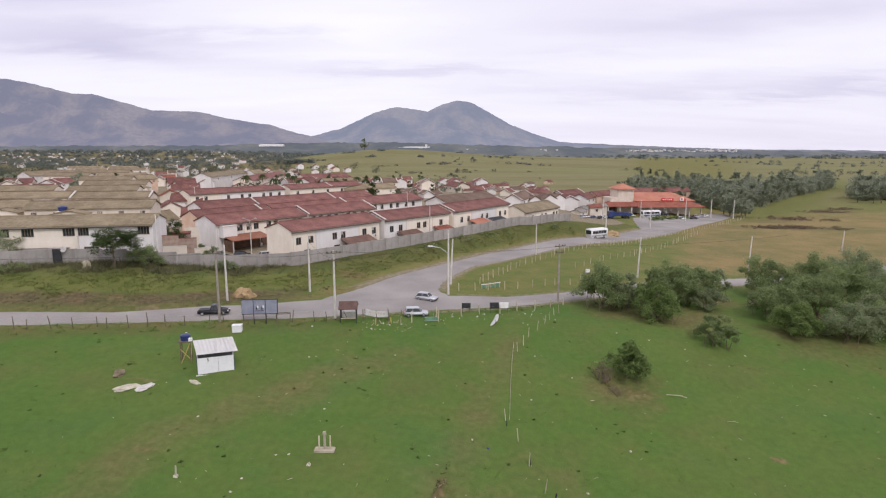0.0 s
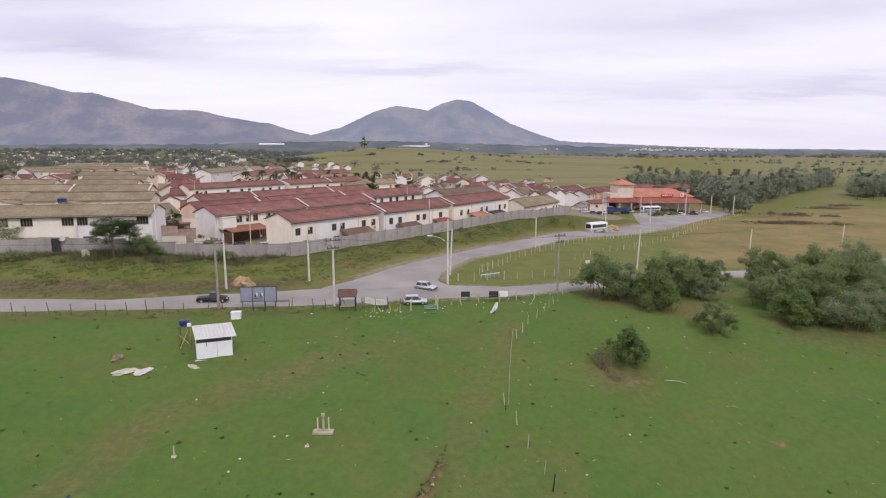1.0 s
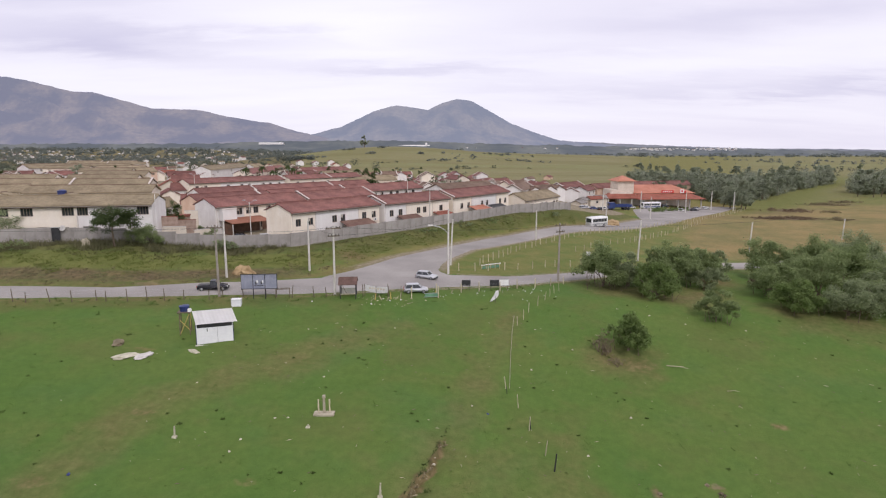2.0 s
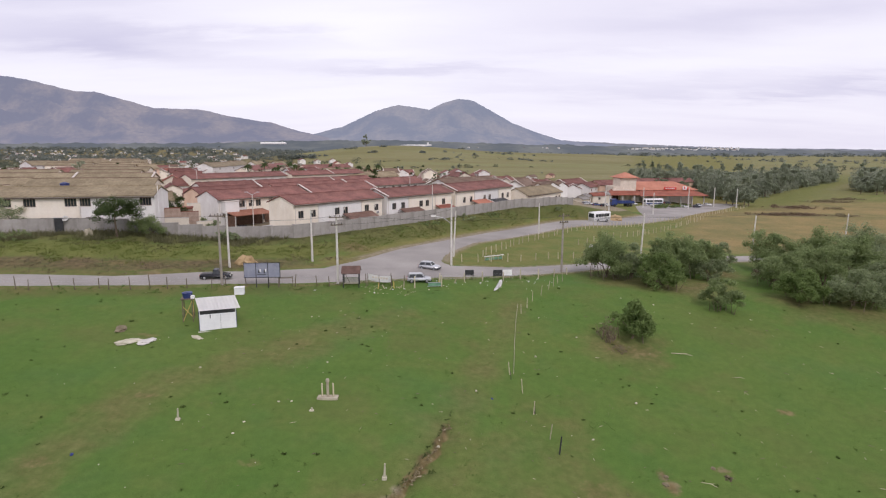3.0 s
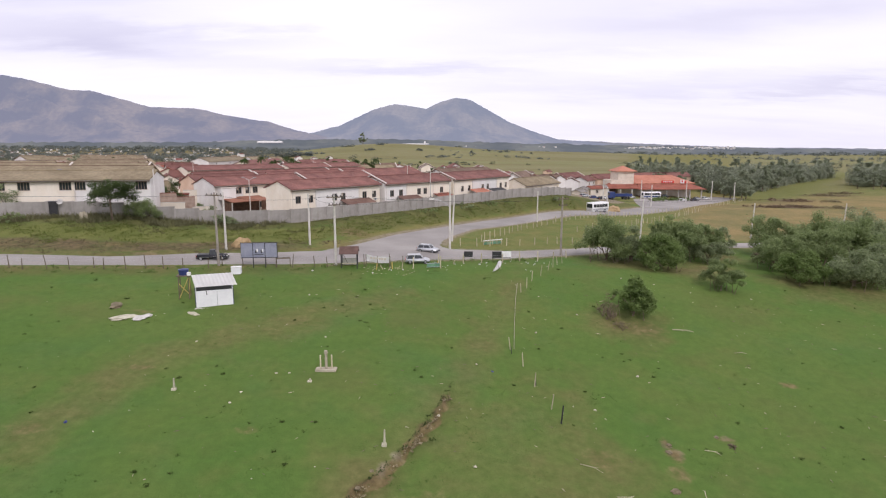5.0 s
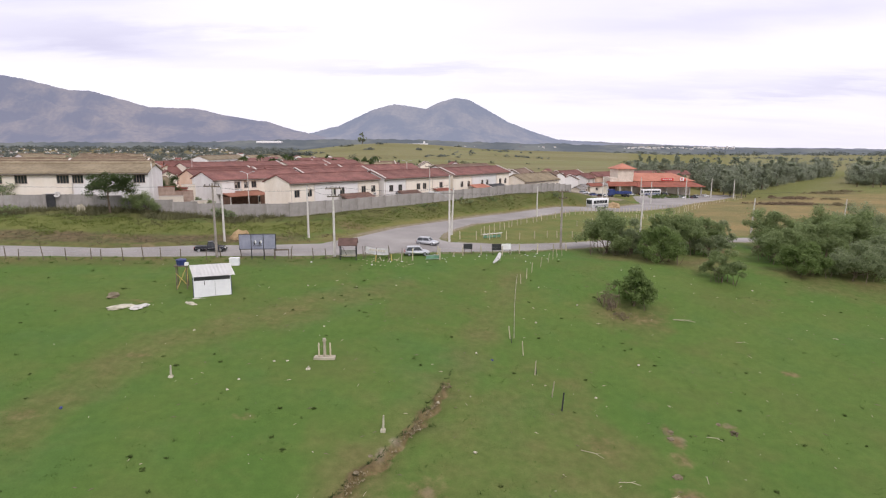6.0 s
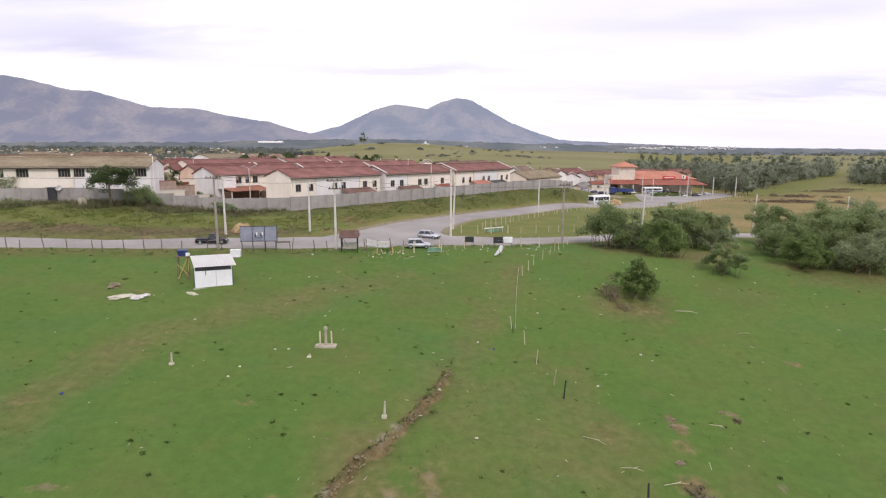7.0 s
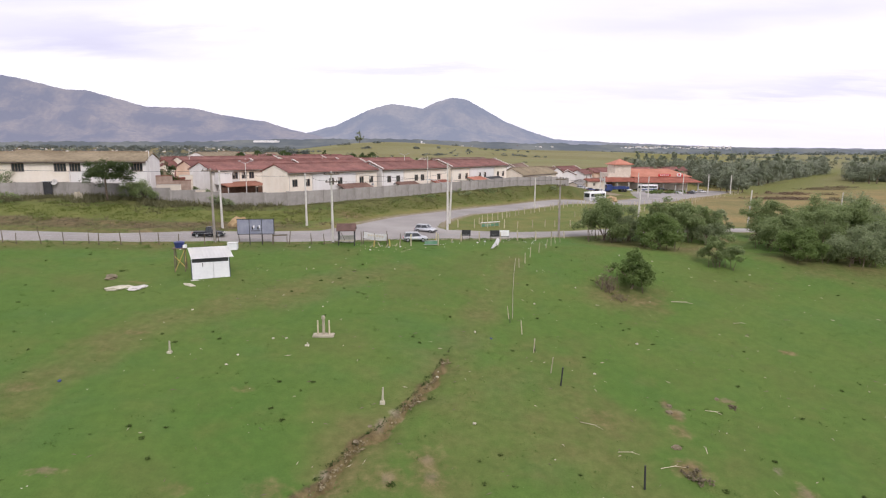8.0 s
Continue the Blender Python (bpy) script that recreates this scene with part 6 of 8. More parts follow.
def trestle(x, y, turn):
    """A bare frame of thin bars, like a table without its top."""
    ob = thing("trestle_frame", stand(x, y, turn), "bare dark frame of a trestle by the fence", "frame")
    for c in (0.0, 1.5):
        for q in (0.0, 0.5):
            part("leg", boxed(c, q, -0.2, c + 0.06, q + 0.06, 0.95), M_WOOD, ob)
    for q in (0.0, 0.5):
        part("rail", boxed(0.061, q, 0.88, 1.499, q + 0.06, 0.95), M_WOOD, ob)


trestle(-19.3, 65.0, 12)


def leaning_board(x, y, turn, tall, tilt, sound):
    """A short sawn board stuck in the ground at a tilt."""
    bm = boxed(-0.06, -0.02, -0.25, 0.06, 0.02, tall)
    bmesh.ops.bevel(bm, geom=bm.edges[:], offset=0.008, segments=1)
    ob = tagged(part("board", bm, M_YELLOWWOOD if sound else M_PALEWOOD), "short pale board stuck upright among the rubbish" if sound else "grey weathered board leaning among the rubbish", "board", "boards by the gate")
    ob.matrix_world = stand(x, y, turn) @ pose(0, 0, 0, tilt, tilt * 0.6, 0)


for k, (x, y, turn, tall, tilt) in enumerate(((-7.9, 65.3, 20, 0.8, 8), (-7.2, 65.6, 80, 0.55, -25), (-6.5, 65.4, 40, 0.5, 30), (-6.1, 65.9, 10, 0.75, -6), (-5.5, 65.8, 100, 0.5, 40), (-5.0, 66.0, 60, 0.8, 5), (-0.9, 67.0, 0, 0.75, 4), (-8.3, 65.0, 120, 0.4, 55), (1.0, 68.3, 30, 0.5, 20))):
    leaning_board(x, y, turn, tall, tilt, k % 3 == 0)


def small_sign(x, y, turn, w, h, z, materials, label):
    ob = thing("sign", stand(x, y, turn), label, "sign")
    for c in (0.08, w - 0.14):
        part("leg", boxed(c, 0.03, -0.3, c + 0.06, 0.09, z + h), M_WOOD, ob)
    for k, mm in enumerate(materials):
        part("panel", boxed(k * w / len(materials), -0.02, z, (k + 1) * w / len(materials) - 0.01, 0.025, z + h), mm, ob)
    part("frame", boxed(-0.03, -0.01, z - 0.05, w + 0.03, 0.02, z - 0.005), M_DARK, ob)


small_sign(2.35, 70.2, 3, 1.1, 0.65, 0.65, (M_DARK,), "small dark board on two legs by the fence")
small_sign(24.1, 96.1, 10, 0.8, 0.6, 0.7, (M_CLOTH,), "small white sign on two legs on the verge")
small_sign(5.9, 71.0, 5, 2.4, 0.75, 0.55, (M_DARK, M_CLOTH), "low board, half dark and half white, by the fence")


def leaning_cloth():
    bm = bmesh.new()
    n = 12
    vs = []
    for k in range(n + 1):
        s = k / n
        c = Vector((0.5 - 1.0 * s + 0.10 * math.sin(5 * s), 0.6 - 2.0 * s, 1.35 - 1.25 * s - 0.15 * math.sin(math.pi * s)))
        hw = 0.16 + 0.22 * math.sin(math.pi * min(1, s * 0.9 + 0.1))
        for j in (-1, 0, 1):
            vs.append(bm.verts.new(c + Vector((j * hw, j * 0.1, 0.08 * (j == 0)))))
    for k in range(n):
        for j in range(2):
            i = k * 3 + j
            bm.faces.new((vs[i], vs[i + 3], vs[i + 4], vs[i + 1]))
    bmesh.ops.solidify(bm, geom=bm.faces[:], thickness=0.03)
    ob = thing("flag_banner", stand(6.1, 66.6) @ Matrix.Scale(0.75, 4), "white cloth flag leaning down from a stake", "flag")
    part("cloth", bm, M_CLOTH, ob, "", True)
    bm = bmesh.new()
    rod(bm, (0.6, 0.65, -0.3), (0.6, 0.65, 1.5), 0.04, 0.035, 6)
    part("stake", bm, M_PALEWOOD, ob)
    bm = bmesh.new()
    rod(bm, (0.0, -1.2, -0.3), (0.1, -1.2, 0.9), 0.035, 0.03, 6)
    part("stake", bm, M_WOOD, ob)


leaning_cloth()


def gate(x, y, turn):
    ob = thing("gate", stand(x, y, turn), "green netted field gate between pale posts", "gate")
    for c in (-0.1, 3.1):
        part("post", boxed(c - 0.06, -0.06, -0.3, c + 0.06, 0.06, 1.35), M_PALEWOOD, ob)
    part("netting", boxed(1.5, -0.01, 0.12, 3.0, 0.01, 0.5), M_GREENCLOTH, ob)
    for z in (0.07, 0.51):
        part("rail", boxed(1.4, -0.03, z, 3.0, 0.03, z + 0.05), M_METAL, ob)


gate(-3.6, 66.3, 9)


# ---- vehicles ----
def car(name, m, paint, label, length=4.0, width=1.65, height=1.45, hood=0.26, boot=0.1, pickup=False, category="car"):
    ob = thing(name, m @ Matrix.Scale(1 / SCALE, 4), label, category)
    hl, hw = length / 2, width / 2
    bm = bmesh.new()
    prof = [(-hl, 0.30), (-hl + 0.05, 0.72), (-hl + 0.12, 0.86), (hl - 1.0, 0.90), (hl - 0.12, 0.72), (hl, 0.58), (hl, 0.30)]
    prism(bm, prof, -hw, hw)
    bmesh.ops.bevel(bm, geom=bm.edges[:], offset=0.07, segments=2, affect="EDGES")
    body = part("body", bm, paint, ob, "", True)
    x0, x1 = (-hl + 0.15, hl - length * hood) if not pickup else (-0.35, hl - length * hood)
    rake0, rake1 = (0.35, 0.62) if not pickup else (0.15, 0.6)
    bm = bmesh.new()
    low = [(x0, -hw + 0.08), (x1, -hw + 0.08), (x1, hw - 0.08), (x0, hw - 0.08)]
    top = [(x0 + rake0, -hw + 0.22), (x1 - rake1, -hw + 0.22), (x1 - rake1, hw - 0.22), (x0 + rake0, hw - 0.22)]
    a = [bm.verts.new((*c, 0.86)) for c in low]
    b = [bm.verts.new((*c, height - 0.06)) for c in top]
    for i in range(4):
        bm.faces.new((a[i], a[(i + 1) % 4], b[(i + 1) % 4], b[i]))
    bm.faces.new(b)
    bm.faces.new(a[::-1])
    part("glasshouse", bm, M_PANE, body, "dark glass")
    rb = boxed(x0 + rake0 - 0.06, -hw + 0.2, height - 0.08, x1 - rake1 + 0.06, hw - 0.2, height)
    bmesh.ops.bevel(rb, geom=rb.edges[:], offset=0.03, segments=2)
    part("roof", rb, paint, ob)
    xm = (x0 + rake0 + x1 - rake1) / 2
    for s in (-1, 1):
        for xb, xt in ((x0 + 0.02, x0 + rake0), (xm, xm), (x1 - 0.02, x1 - rake1)):
            bm = bmesh.new()
            rod(bm, (xb, s * (hw - 0.075), 0.85), (xt, s * (hw - 0.215), height - 0.05), 0.05, 0.04, 5)
            part("pillar", bm, paint, body)
        part("headlight", boxed(hl - 0.16, s * (hw - 0.32) - 0.16, 0.56, hl + 0.012, s * (hw - 0.32) + 0.16, 0.70), M_LAMP, body)
        part("tail_light", boxed(-hl - 0.012, s * (hw - 0.22) - 0.11, 0.58, -hl + 0.1, s * (hw - 0.22) + 0.11, 0.82), M_TAIL, body)
        for x in (-hl + 0.75, hl - 0.75):
            bm = bmesh.new()
            rod(bm, (x, s * (hw - 0.2), 0.31), (x, s * (hw + 0.01), 0.31), 0.31, 0.31, 16)
            wh = part("wheel", bm, M_TYRE, ob)
            bm = bmesh.new()
            rod(bm, (x, s * (hw + 0.012), 0.31), (x, s * (hw + 0.02), 0.31), 0.2, 0.18, 12)
            part("rim", bm, M_RIM, wh)
    part("bumper", boxed(hl - 0.1, -hw + 0.05, 0.28, hl + 0.05, hw - 0.05, 0.5), M_DARK, body)
    if pickup:
        part("bed", boxed(-hl + 0.15, -hw + 0.15, 0.80, -0.45, hw - 0.15, 0.93), M_DARK, ob)
    return ob


car("car", stand(-2.2, 75.6, -22), M_SILVER, "silver hatchback driving at the road junction", 3.9)
car("car", stand(-3.3, 68.3, 6), M_SILVER, "silver estate car parked behind the field gate", 4.0, 1.7, 1.5, 0.24)
car("pickup", stand(-27.0, 66.2, 10), M_BLACKCAR, "black pickup on the road beside the pasture", 4.7, 1.75, 1.6, 0.27, 0.1, True, "pickup")
for x, y, turn, paint, label in ((-33.4, 95.2, 20, M_BLACKCAR, "black car parked under the carport"), (-36.6, 94.0, 70, M_BLACKCAR, "black car parked by the white gable"), (-29.2, 95.2, 35, M_SILVER, "silver car parked behind the estate wall"), (69, 212, 10, M_WHITECAR, "white car parked before the restaurant"), (74, 214, 20, M_BLACKCAR, "dark car parked before the restaurant"), (88, 213, 5, M_WHITECAR, "white car parked by the restaurant hall"), (93, 214, 15, M_BLACKCAR, "dark car parked by the restaurant hall"), (47, 190, 30, M_WHITECAR, "white car parked beside the kiosks"), (51, 196, 30, M_BLUECAR, "blue car parked beside the kiosks"), (44.5, 183, 30, M_SILVER, "silver car parked beside the kiosks"), (54.5, 200, 40, M_BLACKCAR, "black car parked beside the kiosks"), (57.0, 205, 20, M_WHITECAR, "white car parked beside the kiosks"), (78, 218, 10, M_SILVER, "silver car parked under the veranda"), (84, 219, 5, M_BLACKCAR, "dark car parked under the canopy"), (97, 221, 10, M_SILVER, "silver car parked by the restaurant hall"), (101, 223, 8, M_WHITECAR, "white car parked by the restaurant hall")):
    g = 2.5 if y < 100 else None
    car("car", pose(x, y, g if g else gz(x, y), 0, 0, turn), paint, label, 4.0)


def bus(m, length, label, paint, stripe):
    ob = thing("bus", m, label, "bus")
    bm = boxed(-length / 2, -1.2, 0.35, length / 2, 1.2, 2.95)
    bmesh.ops.bevel(bm, geom=bm.edges[:], offset=0.12, segments=3)
    body = part("body", bm, paint, ob, "", True)
    n = int(length / 1.3)
    for s in (-1, 1):
        for k in range(n):
            a = -length / 2 + 0.5 + k * (length - 0.9) / n
            part("side_window", boxed(a, s * 1.205 - 0.012, 1.55, a + (length - 0.9) / n - 0.1, s * 1.205 + 0.012, 2.45), M_PANE, body)
        part("stripe", boxed(-length / 2 + 0.3, s * 1.205 - 0.01, 0.75, length / 2 - 0.3, s * 1.205 + 0.01, 1.2), stripe, body)
        for x in (-length / 2 + 1.6, length / 2 - 1.5):
            bm = bmesh.new()
            rod(bm, (x, s * 0.95, 0.45), (x, s * 1.225, 0.45), 0.45, 0.45, 16)
            wh = part("wheel", bm, M_TYRE, ob)
            bm = bmesh.new()
            rod(bm, (x, s * 1.226, 0.45), (x, s * 1.24, 0.45), 0.26, 0.22, 12)
            part("rim", bm, M_RIM, wh)
    for x, nm in ((length / 2 - 0.01, "windscreen"), (-length / 2 - 0.015, "rear_window")):
        part(nm, boxed(x, -1.0, 1.45, x + 0.025, 1.0, 2.6), M_PANE, body)
    return ob


bus(stand(38.9, 145.6, 32) @ Matrix.Scale(0.86, 4), 6.6, "white minibus stopped at the roadside", M_WHITECAR, M_METAL)
bus(pose(75.5, 210.5, gz(75.5, 210.5), 0, 0, 12) @ Matrix.Scale(0.82, 4), 8.5, "white bus standing before the restaurant", M_WHITECAR, M_BLUECAR)


def lorry(m):
    ob = thing("lorry", m, "dark blue flatbed lorry parked before the restaurant", "lorry")
    cab = boxed(2.2, -1.15, 0.6, 4.2, 1.15, 2.7)
    bmesh.ops.bevel(cab, geom=cab.edges[:], offset=0.12, segments=2)
    cb = part("cab", cab, M_BLUECAR, ob)
    part("windscreen", boxed(4.19, -0.95, 1.6, 4.215, 0.95, 2.4), M_PANE, cb)
    part("bed", boxed(-4.2, -1.2, 0.95, 2.1, 1.2, 1.15), M_DARK, ob)
    for s in (-1, 1):
        part("side_board", boxed(-4.2, s * 1.2 - 0.03, 1.16, 2.1, s * 1.2 + 0.03, 2.0), M_BLUECAR, ob)
        for x in (-3.0, -1.8, 3.2):
            bm = bmesh.new()
            rod(bm, (x, s * 0.9, 0.48), (x, s * 1.2, 0.48), 0.48, 0.48, 14)
            part("wheel", bm, M_TYRE, ob)


lorry(pose(62.6, 205.5, gz(62.6, 205.5), 0, 0, 190))


# ---- carports along the estate wall ----
def carport(p, turn, w, d, h0, h1, material, label, z):
    ob = thing("carport", pose(p[0], p[1], z, 0, 0, turn), label, "carport", "carports")
    bm = bmesh.new()
    prof = [(0, h0), (d, h1), (d, h1 + 0.1), (0, h0 + 0.1)]
    a = [bm.verts.new((0, y, zz)) for y, zz in prof]
    b = [bm.verts.new((w, y, zz)) for y, zz in prof]
    bm.faces.new(a)
    bm.faces.new(b)
    for i in range(4):
        bm.faces.new((a[i], b[i], b[(i + 1) % 4], a[(i + 1) % 4]))
    part("roof", bm, material, ob)
    for x in (0.1, w - 0.25):
        part("post", boxed(x, 0.1, -0.4, x + 0.15, 0.25, h0), M_CONC, ob)
        part("post", boxed(x, d - 0.3, -0.4, x + 0.15, d - 0.15, h1 - 0.1), M_CONC, ob)
    return ob


def by_front(s, out):
    """A point s metres along the front terraces' line, out metres towards the road."""
    p = Vector((-22.4, 85.3)) * 1.06 + U * s - NL * out
    return (p.x, p.y)


def by_inner(s, out):
    p = Vector((-37.1, 94.1)) * 1.06 + U * s - NL * out
    return (p.x, p.y)


M_FADEDORANGE = mat("faded_orange_sheet_roof", (0.27, 0.115, 0.072), (0.35, 0.160, 0.105), 0.6, bump=0.4, vary=0.1, wave=(2.5, 1.0, "X"))
M_OLDRUST = mat("faded_brown_sheet_roof", (0.15, 0.085, 0.065), (0.24, 0.15, 0.115), 0.6, bump=0.4, vary=0.1, wave=(2.5, 1.0, "X"))
carport(by_front(9.9, 1.9), 49.8, 6.6, 2.2, 2.15, 2.95, M_OLDRUST, "rust-orange awning roof over a yard", 2.2)
carport(by_front(23.4, 1.9), 49.8, 5.4, 2.2, 2.1, 2.85, M_OLDRUST, "rusty awning roof over a yard", 2.2)
carport(by_front(33.6, 1.9), 49.8, 4.6, 2.2, 2.1, 2.8, M_RUST, "rusty awning roof over a yard", 2.2)
carport(by_front(46, 1.9), 52, 5.5, 2.2, 2.2, 2.9, M_ORANGE, "rust-orange awning roof over a yard", 2.2)
carport(by_front(53, 1.9), 52, 5.5, 2.2, 2.0, 2.7, M_DARK, "dark awning roof over a yard", 2.2)
white_port = carport(by_inner(1.0, 3.5), 49.8, 7.6, 3.5, 2.35, 2.95, M_FADEDORANGE, "orange sheet carport beside the white gable", 2.3)
# brown sheets added at back and side to darken the carport's inside
part("rear_shade_sheet", boxed(0.2, 3.3, -0.4, 7.4, 3.36, 2.8), M_DOOR, white_port, "dark brown sheet added for the shade inside the carport")
part("side_shade_sheet", boxed(0.12, 0.3, -0.4, 0.2, 3.2, 2.3), M_DOOR, white_port)
carport((22.4, 144.2), 53, 6, 1.6, 2.1, 2.4, M_CONC, "grey sheet awning over a yard", -0.1)
carport((28.2, 152.0), 53, 5, 2.0, 2.3, 2.6, M_DARK, "dark awning over a yard", -0.1)
# ---- trees and bushes ----
def planted(x, y, *args, **more):
    return tree("tree", stand(x, y, 0, 0.05), *args, **more)


ROUND = "leafy green tree at the edge of the pasture"
planted(21.7, 76.6, ROUND, 6.2, 8.6, 16500, 0.128, M_LEAF, 11, trunk_h=0.06, clumps=49, bare=24, group="roadside trees")
planted(27.0, 71.2, "low bright green spreading tree in the pasture", 4.6, 6.4, 11500, 0.115, M_LEAFBRIGHT, 12, trunk_h=0.06, clumps=45, bare=10, group="roadside trees")
planted(33.4, 80.5, ROUND, 6.2, 8.4, 14400, 0.128, M_LEAF, 13, trunk_h=0.06, clumps=45, bare=8, group="roadside trees")
planted(29.4, 78.5, ROUND, 5.4, 5.4, 8000, 0.128, M_LEAF, 23, trunk_h=0.06, clumps=34, group="roadside trees")
planted(41.8, 87.5, "dull green low tree by the road", 4.3, 5.0, 6500, 0.115, M_LEAFDULL, 14, trunk_h=0.06, clumps=30, bare=10, group="roadside trees")
planted(44.2, 74.2, ROUND, 5.3, 8.0, 13500, 0.128, M_LEAF, 15, trunk_h=0.06, clumps=45, bare=16, group="roadside trees")
planted(42.7, 67.2, "leafy bright green tree in the pasture", 4.1, 6.4, 11500, 0.115, M_LEAFBRIGHT, 16, trunk_h=0.06, clumps=41, bare=8, group="roadside trees")
planted(48.4, 66.8, "dull grey-green scrubby tree in the pasture", 4.6, 7.2, 11500, 0.122, M_LEAFDULL, 17, trunk_h=0.06, clumps=45, bare=14, group="roadside trees")
planted(50.5, 76.0, ROUND, 6.0, 8.4, 14400, 0.128, M_LEAF, 18, trunk_h=0.06, clumps=45, bare=10, group="roadside trees")
planted(56.5, 80.5, ROUND, 7.0, 9.4, 16286, 0.135, M_LEAF, 19, trunk_h=0.06, clumps=49, group="roadside trees")
planted(54.8, 68.5, "dull green tree in the pasture", 5.2, 8.6, 13153, 0.128, M_LEAFDULL, 20, trunk_h=0.06, clumps=45, bare=14, group="roadside trees")
planted(65.0, 77.0, ROUND, 6.6, 10.4, 14000, 0.140, M_LEAF, 21, trunk_h=0.06, clumps=45, group="roadside trees")
planted(25.2, 77.6, "dull green tree beside the road", 5.0, 6.0, 9000, 0.122, M_LEAFDULL, 25, trunk_h=0.06, clumps=34, bare=8, group="roadside trees")
planted(37.6, 83.5, ROUND, 5.0, 6.4, 9500, 0.122, M_LEAF, 26, trunk_h=0.06, clumps=34, bare=6, group="roadside trees")
planted(51.0, 87.0, ROUND, 6.2, 9.6, 15000, 0.134, M_LEAF, 27, trunk_h=0.06, clumps=49, bare=8, group="roadside trees")
planted(60.0, 90.5, ROUND, 7.2, 10.4, 15500, 0.138, M_LEAF, 28, trunk_h=0.06, clumps=49, group="roadside trees")
planted(68.5, 93.0, "dull green tree beside the road", 7.4, 10.8, 14500, 0.140, M_LEAFDULL, 29, trunk_h=0.06, clumps=49, group="roadside trees")
planted(61.0, 72.0, "dull green tree in the pasture", 5.2, 9.4, 13000, 0.132, M_LEAFDULL, 30, trunk_h=0.06, clumps=45, bare=10, group="roadside trees")
planted(46.0, 79.0, "dry twiggy shrub between the trees", 2.4, 5.8, 2175, 0.12, M_TWIG, 22, "shrub", trunk_h=0.05, clumps=22, bare=30, group="roadside trees")
planted(36.5, 78.0, "dull green shrub between the trees", 3.0, 5.4, 5636, 0.108, M_LEAFDULL, 24, "shrub", trunk_h=0.05, clumps=22, bare=14, group="roadside trees")
planted(18.3, 55.0, "round bright green bush alone in the pasture", 4.2, 4.4, 5600, 0.125, M_LEAFBRIGHT, 31, "bush", trunk_h=0.1, clumps=38, trunk_r=0.1, bare=4)
planted(15.8, 54.6, "bare brown twiggy shrub beside the bush", 2.4, 2.2, 800, 0.06, M_TWIG, 32, "shrub", trunk_h=0.05, clumps=17, trunk_r=0.05, bare=34)
planted(16.6, 52.6, "dry brush lying in front of the bush", 0.8, 2.0, 220, 0.05, M_TWIG, 36, "shrub", trunk_h=0.05, clumps=11, trunk_r=0.03, bare=20)
planted(31.1, 63.6, "small grey-green tree in the pasture", 3.8, 4.3, 9500, 0.090, M_LEAF, 33, "tree", trunk_h=0.12, clumps=26, trunk_r=0.08, bare=8)
planted(-44.9, 78.0, "dark green tree with thin pale trunk on the bank", 5.7, 7.4, 11520, 0.098, M_LEAFDARK, 41, trunk_h=0.46, clumps=46, trunk_r=0.12)
planted(-41.9, 81.2, "leafy bush against the estate wall", 3.1, 5.4, 6720, 0.094, M_LEAF, 42, "bush", trunk_h=0.03, clumps=36)
planted(-31.6, 83.4, "low green bush on the bank", 1.8, 3.6, 900, 0.16, M_LEAFDULL, 43, "bush", trunk_h=0.05, clumps=17)
planted(-60.6, 80.6, "sparse pale tree behind the estate wall", 5.0, 5.6, 3040, 0.094, M_LEAFDULL, 44, trunk_h=0.2, clumps=22, bare=4)
planted(-44.8, 95.2, "dense dark green tree between the blocks", 6.4, 5.2, 6240, 0.108, M_LEAFDARK, 45, trunk_h=0.1, clumps=26)
planted(-38.8, 93.2, "low leafy hedge by the houses", 2.6, 4.0, 2592, 0.108, M_LEAFDULL, 46, "bush", trunk_h=0.05, clumps=17)
for k, (x, y, w, h) in enumerate(((-3, 107, 4, 1.0), (4, 116.4, 4.5, 1.3), (10, 123.5, 4, 1.1), (27, 141, 4, 1.1), (-57, 75.5, 5, 1.4))):
    tree("shrub", stand(x, y, 0, 0.3), "low weedy shrub on the bank", h, w, 900, 0.11, M_LEAFDULL if k % 2 else M_LEAF, 60 + k, "shrub", trunk_h=0.02, clumps=22, trunk_r=0.04, group="bank shrubs")


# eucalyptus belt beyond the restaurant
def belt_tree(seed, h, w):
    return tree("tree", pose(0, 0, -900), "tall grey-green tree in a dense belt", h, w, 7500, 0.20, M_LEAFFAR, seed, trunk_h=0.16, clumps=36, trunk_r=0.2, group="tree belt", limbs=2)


protos = [belt_tree(80, 12.5, 6.2), belt_tree(81, 10.5, 6.8), belt_tree(82, 14.5, 5.4), belt_tree(83, 8.5, 7.5)]
br = random.Random(77)
first_use = set()


def plant_copy(k, x, y, scale):
    m = pose(x, y, gz(x, y) - 0.1, 0, 0, br.uniform(0, 360))
    if k not in first_use:
        first_use.add(k)
        protos[k].matrix_world = m
        return protos[k]
    ob = copy_thing(protos[k], m)
    ob.scale = (scale, scale, scale * br.uniform(0.9, 1.1))
    return ob


for k in range(112):
    r = br.uniform(0.31, 0.665)
    near = np.interp(r, [0.31, 0.40, 0.48, 0.505, 0.56, 0.60, 0.665], [300, 268, 246, 232, 268, 312, 372])
    y = near + 95 * br.random() ** 1.4
    plant_copy(br.randrange(4), r * y, y, br.uniform(0.7, 1.05))
for k in range(14):
    r, y = br.uniform(0.70, 0.84), 288 + 90 * br.random() ** 1.4
    plant_copy(br.randrange(4), r * y, y, br.uniform(0.75, 1.1))
